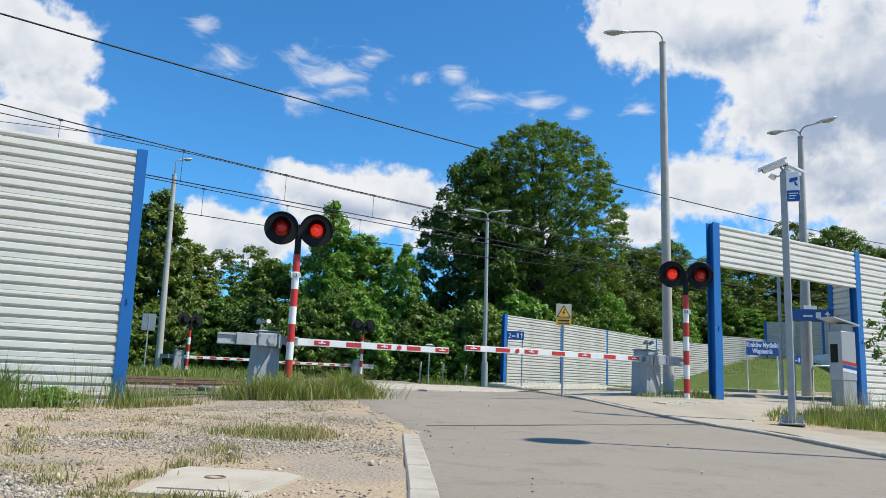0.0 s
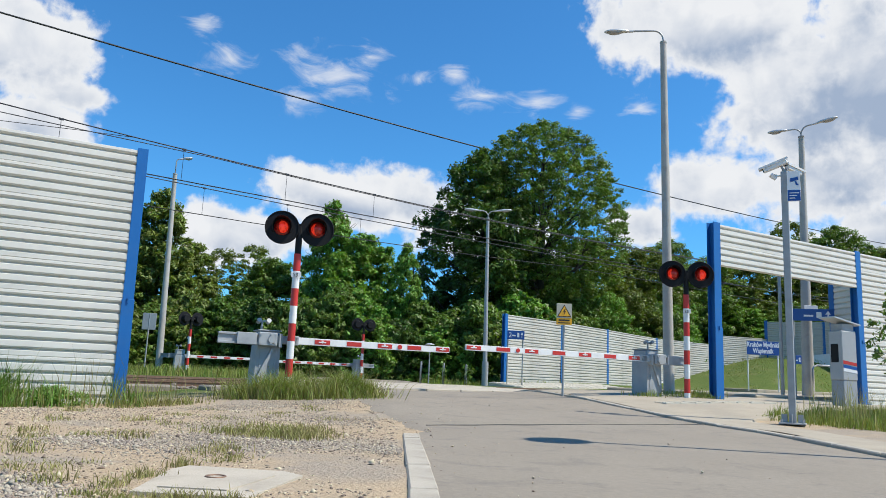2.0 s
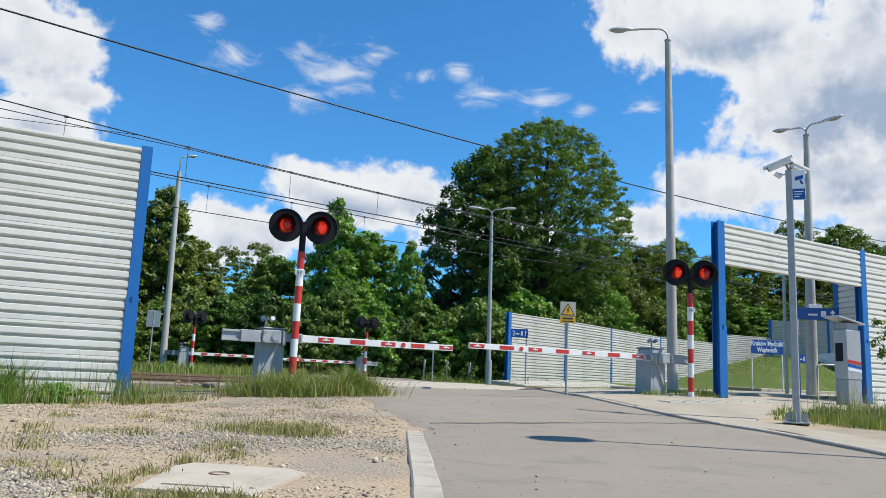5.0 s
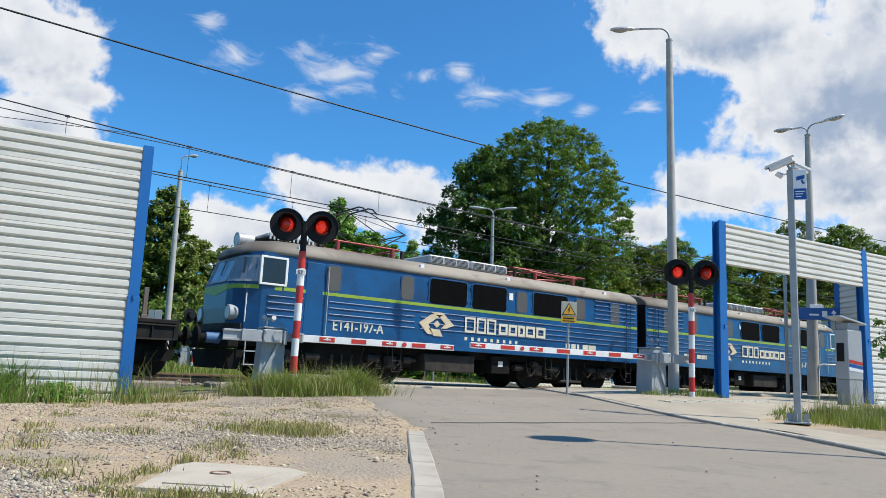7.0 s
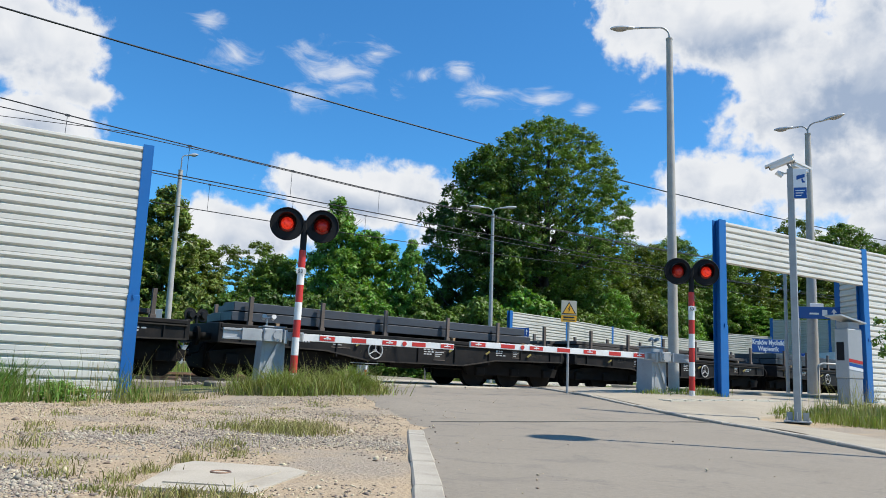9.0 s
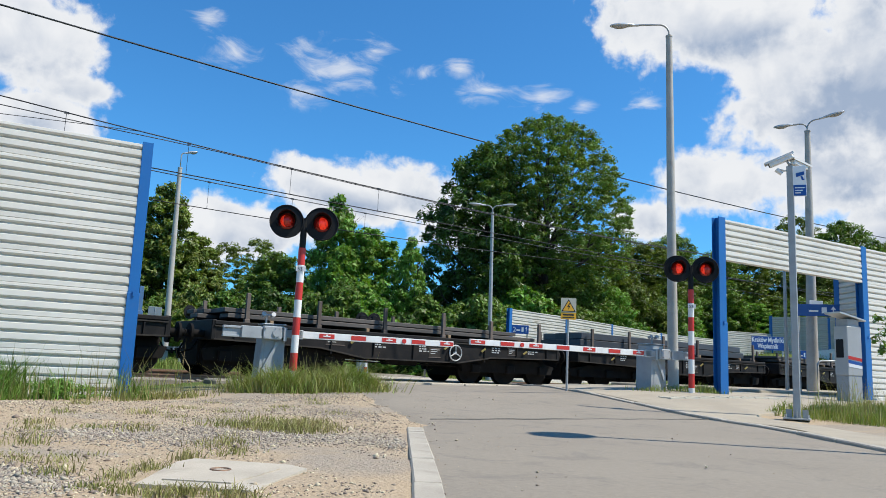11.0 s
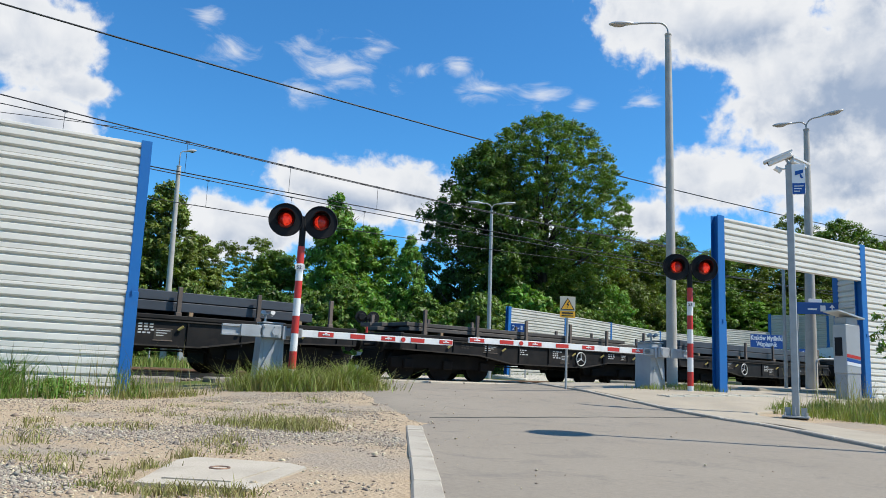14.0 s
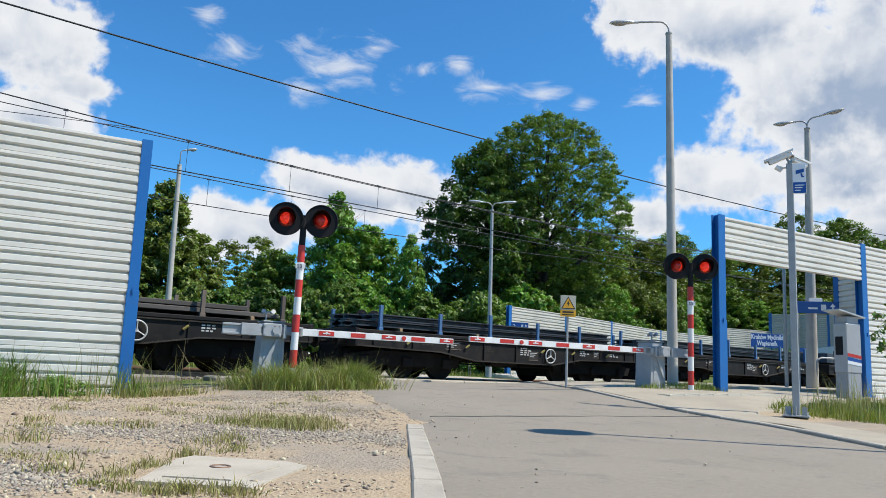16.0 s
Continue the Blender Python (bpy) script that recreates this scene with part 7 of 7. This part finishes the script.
G_GREEN = material("green_grass", (0.185, 0.23, 0.042), 0.6, 0, (0.24, 0.235, 0.055), 1.5, 0.8, 10, 0.2, 0, island=0.4, trans=0.25)
G_LUSH = material("lush_grass", (0.085, 0.165, 0.02), 0.6, 0, (0.16, 0.21, 0.035), 1.5, 0.8, 10, 0.2, 0, island=0.4, trans=0.25)
G_OLIVE = material("half_dry_grass", (0.20, 0.20, 0.055), 0.65, 0, (0.30, 0.245, 0.11), 2.0, 0.9, 10, 0.2, 0, island=0.4, trans=0.22)
G_DRY = material("dry_grass", (0.38, 0.31, 0.14), 0.7, 0, (0.24, 0.24, 0.08), 2.5, 0.9, 10, 0.2, 0, island=0.35, trans=0.2)


def scatter(n, x0, x1, y0, y1):
    return np.stack([GEN.uniform(x0, x1, n), GEN.uniform(y0, y1, n)], -1)


def tufts(centres, n, spread):
    c = np.array(centres)[GEN.integers(0, len(centres), n)]
    return c + GEN.normal(size=(n, 2)) * spread


# tall grass along the left barrier
p = np.concatenate([tufts([(-0.6, 12.2), (0.2, 12.1), (0.9, 12.3), (1.15, 12.2), (0.8, 11.95), (0.5, 11.95), (-0.2, 12.0)], 13000, 0.24), scatter(1500, -3.0, 3.3, 11.35, 12.75)])
p = p[(p[:, 1] > 11.6 + 0.3 * np.sin(p[:, 0] * 3) + 0.05 * p[:, 0]) & (GEN.random(len(p)) < 0.8 + 0.2 * np.sin(p[:, 0] * 5.1 + p[:, 1] * 3))]
blades("grass_by_barrier", p, 0.58, 0.016, G_LUSH, "tall green grass along the foot of the barrier", 0.6)
p = tufts([(x, 11.9 + 0.3 * math.sin(x * 2)) for x in np.arange(-2.5, 3.6, 0.45)], 420, 0.22)
blades("grass_stalks", p, 0.80, 0.010, G_OLIVE, "tall seeding grass stalks by the barrier", 0.3)
# around the left signal
p = tufts([(5.25, 12.1), (5.6, 11.8), (6.2, 11.7), (6.7, 11.5), (5.5, 12.4), (6.4, 12.1), (6.95, 11.8)], 6500, 0.24)
blades("grass_by_signal", p, 0.46, 0.012, G_GREEN, "tall green grass round the signal post", 0.95)
p = tufts([(5.3, 12.0), (5.7, 11.6), (6.3, 11.6), (6.8, 11.4), (5.0, 12.3), (7.1, 11.7)], 1300, 0.26)
blades("grass_by_signal", p, 0.50, 0.011, G_OLIVE, "tall half-dry grass round the signal post", 1.0)
p = tufts([(5.2, 12.3), (5.7, 12.1), (6.1, 12.3), (6.8, 12.2), (7.1, 12.4), (3.6, 12.2)], 360, 0.3)
blades("grass_stalks", p, 0.72, 0.010, G_OLIVE, "seeding grass stalks round the signal post", 0.35)
p = tufts([(3.5, 12.3), (3.9, 12.0), (3.3, 12.0), (5.1, 12.4), (6.9, 12.6), (7.4, 12.3)], 1500, 0.24)
p = p[p[:, 0] < 5.2 + (p[:, 1] - 11) * 0.45]
blades("verge_grass", p, 0.17, 0.012, G_OLIVE, "dry verge grass beside the track", 0.8)
p = scatter(1800, -4, 8.5, 13.0, 15.9)
blades("verge_grass", p[p[:, 0] < 4.5 + (p[:, 1] - 11) * 0.5], 0.09, 0.014, G_DRY, "rough low verge grass by the ballast")
# leafy weeds at the barrier's foot
WEED = (crown_mesh("crown", profile_bush, 70, 70, 0.05, 0.14, 0.6, 0.5, L_BRIGHT, 0.6, uneven=0.5), 0.6, 0.5)
for i, (x, y, h) in enumerate(((-0.7, 12.35, 0.5), (-0.2, 12.3, 0.45), (0.35, 12.3, 0.5), (1.0, 12.3, 0.46), (2.1, 12.3, 0.26))):
    tree("weed_clump", x, y, float(gz(x, y)) + h, WEED, L_BRIGHT, "leafy green weeds at the foot of the barrier", 0.42, 0.0, 0.008, 4, 120 + i, "weeds", "weeds by the barrier")
# far verges
p = scatter(9000, 4, 19, 25.6, 36)
blades("far_grass", p[(p[:, 0] < along(LEFT, p[:, 1]) - 0.4)], 0.42, 0.03, G_GREEN, "rough grass beyond the tracks")
p = scatter(7000, 40, 62, 25.5, 35)
blades("bank_grass", p, 0.16, 0.035, G_GREEN, "short grass on the bank")
p = scatter(1500, 19, 30, 28.7, 33)
blades("far_grass", p[(p[:, 0] > along(RIGHT, p[:, 1]) + 0.5)], 0.35, 0.03, G_GREEN, "weeds at the foot of the far barrier")
# patches on the gravel
p = tufts([(2.95, 6.9), (3.15, 6.6), (2.85, 6.35), (3.3, 7.0), (3.05, 6.1), (3.35, 6.5), (2.7, 6.7)], 2600, 0.19)
blades("dry_tuft", p, 0.10, 0.007, G_OLIVE, "low dry grass patch in the gravel", 0.8)
p = tufts([(3.2, 8.3), (3.9, 8.6), (2.9, 9.0), (4.5, 8.1), (1.5, 8.3), (2.2, 8.1), (1.1, 7.1), (0.95, 6.5), (0.8, 5.6), (2.4, 7.6), (1.7, 6.3), (4.9, 9.4), (2.1, 5.4), (1.9, 9.6), (3.6, 9.9), (0.4, 8.9), (0.62, 4.75), (0.72, 4.9), (0.9, 6.1), (1.45, 6.6), (1.75, 6.75), (4.2, 9.0), (5.2, 10.0), (0.2, 7.4), (0.6, 8.2), (1.9, 5.2)], 2900, 0.10)
blades("dry_tuft", p, 0.085, 0.007, G_OLIVE, "small dry grass tufts in the gravel", 0.7)
p = tufts([(0.93, 3.58), (1.05, 3.45), (1.15, 3.37), (1.28, 3.32), (0.85, 3.75), (1.35, 3.25), (0.98, 3.95), (1.2, 4.15), (1.55, 4.6)], 1300, 0.055)
blades("green_tuft", p, 0.095, 0.006, G_OLIVE, "half-dry grass tufts along the concrete cover", 0.7)
p = tufts([(0.85, 4.6), (1.0, 4.9), (1.85, 4.7), (2.0, 4.85), (0.75, 4.2)], 420, 0.07)
blades("green_tuft", p, 0.075, 0.006, G_OLIVE, "grass tufts in the gravel", 0.7)
# right verge by the camera mast
p = scatter(11000, 12.55, 17.5, 4.6, 7.3)
blades("verge_grass", p[p[:, 1] > 4.6], 0.26, 0.011, G_GREEN, "green verge grass by the camera mast")
p = tufts([(13.2, 6.2), (14.0, 6.6), (14.6, 6.2), (15.2, 6.8), (12.9, 5.8), (16, 7.0)], 500, 0.35)
blades("grass_stalks", p, 0.75, 0.008, G_DRY, "seeding grass stalks by the footway", 0.3)
p = tufts([(16.5, 10.8), (15.6, 10.4), (15.0, 10.6), (14.2, 10.9), (16.2, 11.5), (15.4, 10.2)], 900, 0.2)
p2 = blades("weeds", p, 0.2, 0.012, G_GREEN, "weeds round the post feet")
p2.location.z = 0.07


def stones(name, n, place, size, mat, label):
    """Loose angular stones, eight faces each."""
    q = place(n)
    n = len(q)
    o = np.array([(1, 0, 0), (-1, 0, 0), (0, 1, 0), (0, -1, 0), (0, 0, 1), (0, 0, -1)], float)
    f = np.array([(0, 2, 4), (2, 1, 4), (1, 3, 4), (3, 0, 4), (2, 0, 5), (1, 2, 5), (3, 1, 5), (0, 3, 5)])
    s = size * GEN.lognormal(0, 0.45, n)
    a = GEN.random(n) * 6.28
    v = o[None] * GEN.uniform(0.55, 1.35, (n, 6, 1)) * s[:, None, None] * np.array([1, 0.8, 0.55]) + GEN.normal(size=(n, 6, 3)) * s[:, None, None] * 0.15
    ca, sa = np.cos(a)[:, None], np.sin(a)[:, None]
    v = np.stack([v[..., 0] * ca - v[..., 1] * sa, v[..., 0] * sa + v[..., 1] * ca, v[..., 2]], -1)
    v[..., 0] += q[:, None, 0]
    v[..., 1] += q[:, None, 1]
    v[..., 2] += (gz(q[:, 0], q[:, 1]) - 0.012 + 0.014 * lump(q[:, 0], q[:, 1], 2.1) + s * 0.12)[:, None]
    ff = (np.arange(n)[:, None, None] * 6 + f[None]).reshape(-1, 3)
    ob = new(name, from_arrays(name, v.reshape(-1, 3), ff, mat))
    return tagged(ob, label, "gravel", kind="stuff")


M_STONE = material("loose_gravel", (0.35, 0.285, 0.21), 0.85, 0, (0.42, 0.33, 0.22), 1.2, 0.8, 50, 0.2, 0.2, island=0.5)


def on_gravel(n):
    y = 3.0 + 8.2 * GEN.random(n) ** 0.8
    x = -1.6 + (along(LEFT, y) + 0.25 + 1.6) * GEN.random(n)
    band = 0.35 + 0.75 * (np.sin(x * 0.9 + y * 1.4) * np.cos(y * 0.8 - x * 0.3) > -0.15) - 0.35 * ((x > 2.1) & (x < 2.7) & (y < 5))
    k = (GEN.random(n) < band) & ~((np.abs(x - 1.48) < 0.42) & (np.abs(y - 3.9) < 0.42)) & (x < along(LEFT, y) - np.where(y < 6.3, 0.25, -0.35 * GEN.random(n) ** 2))
    return np.stack([x[k], y[k]], -1)


stones("gravel", 42000, on_gravel, 0.0085, M_STONE, "loose grey gravel scattered on dry dirt")
M_GREYSTONE = material("grey_crushed_stone", (0.33, 0.282, 0.22), 0.85, 0, (0.235, 0.20, 0.158), 1.2, 0.8, 50, 0.2, 0.2, island=0.45)


def in_drifts(n):
    """Places in the long drifts where the crushed stone lies thick."""
    drift = np.array([(1.3, 6.1, 0.35, 0.5), (1.7, 5.8, 0.5, 0.7), (2.3, 5.9, 0.6, 0.8), (2.9, 6.0, 0.5, 0.6), (0.6, 4.0, 0.2, 0.3), (0.45, 4.4, 0.2, 0.3), (5.4, 10.4, 1.0, 0.7), (4.3, 10.6, 1.0, 0.6), (4.5, 8.0, 0.5, 0.9), (3.3, 4.9, 0.25, 0.4)])
    c = drift[GEN.integers(0, len(drift), n)]
    q = c[:, :2] + GEN.normal(size=(n, 2)) * c[:, 2:] * 0.6
    ok = (q[:, 0] < along(LEFT, q[:, 1]) - 0.2) & ~((np.abs(q[:, 0] - 1.48) < 0.42) & (np.abs(q[:, 1] - 3.9) < 0.42))
    return q[ok]


stones("crushed_stone", 19000, in_drifts, 0.0072, M_GREYSTONE, "grey crushed stone lying in drifts on the dirt")
stones("gravel", 110, on_gravel, 0.0125, M_STONE, "larger loose stones on dry dirt")


def on_bed(n):
    x = -2 + 30 * GEN.random(n)
    y = 16.4 + 3.6 * GEN.random(n)
    k = (x < along(LEFT, y) - 0.2) | (x > along(RIGHT, y) + 0.2)
    return np.stack([x[k], y[k]], -1)


b = stones("ballast_stones", 9000, on_bed, 0.035, M_BALLAST, "rough brown ballast stones")
b.location.z = 0.07


def on_road(n):
    y = 2.5 + 9 * GEN.random(n)
    u = np.where(GEN.random(n) < 0.7, GEN.random(n) ** 3 * 0.5, GEN.random(n))
    return np.stack([along(LEFT, y) * (1 - u) + along(RIGHT, y) * u, y], -1)


stones("grit", 240, on_road, 0.007, M_STONE, "grit strewn on the asphalt").location.z = 0.02


# ---- what moves: the train rolls past at a steady speed, its wheels turning ----
def wheels_of(ob):
    return [c for c in ob.children if c.name.startswith("wheelset")]


def motions():
    for ob, u in TRAIN:
        walk(ob, [(t, pose(u + SPEED * t, TRACKS[0], RAILZ)) for t in (0, 4, 8, 12, T_END)])
        for c in wheels_of(ob):
            x, r = c.location.x, c.location.z
            step = 1 / FPS
            walk(c, [(i * step, pose(x, 0, r, 0, math.degrees(SPEED * i * step / r), 0)) for i in range(int(T_END * FPS) + 1)])
    for lamp, at, peak in FLASHERS:
        walk(lamp, [(i * 0.2, pose(*at, 0, 0, (i * 0.2 - peak) * 300)) for i in range(81)])


motions()
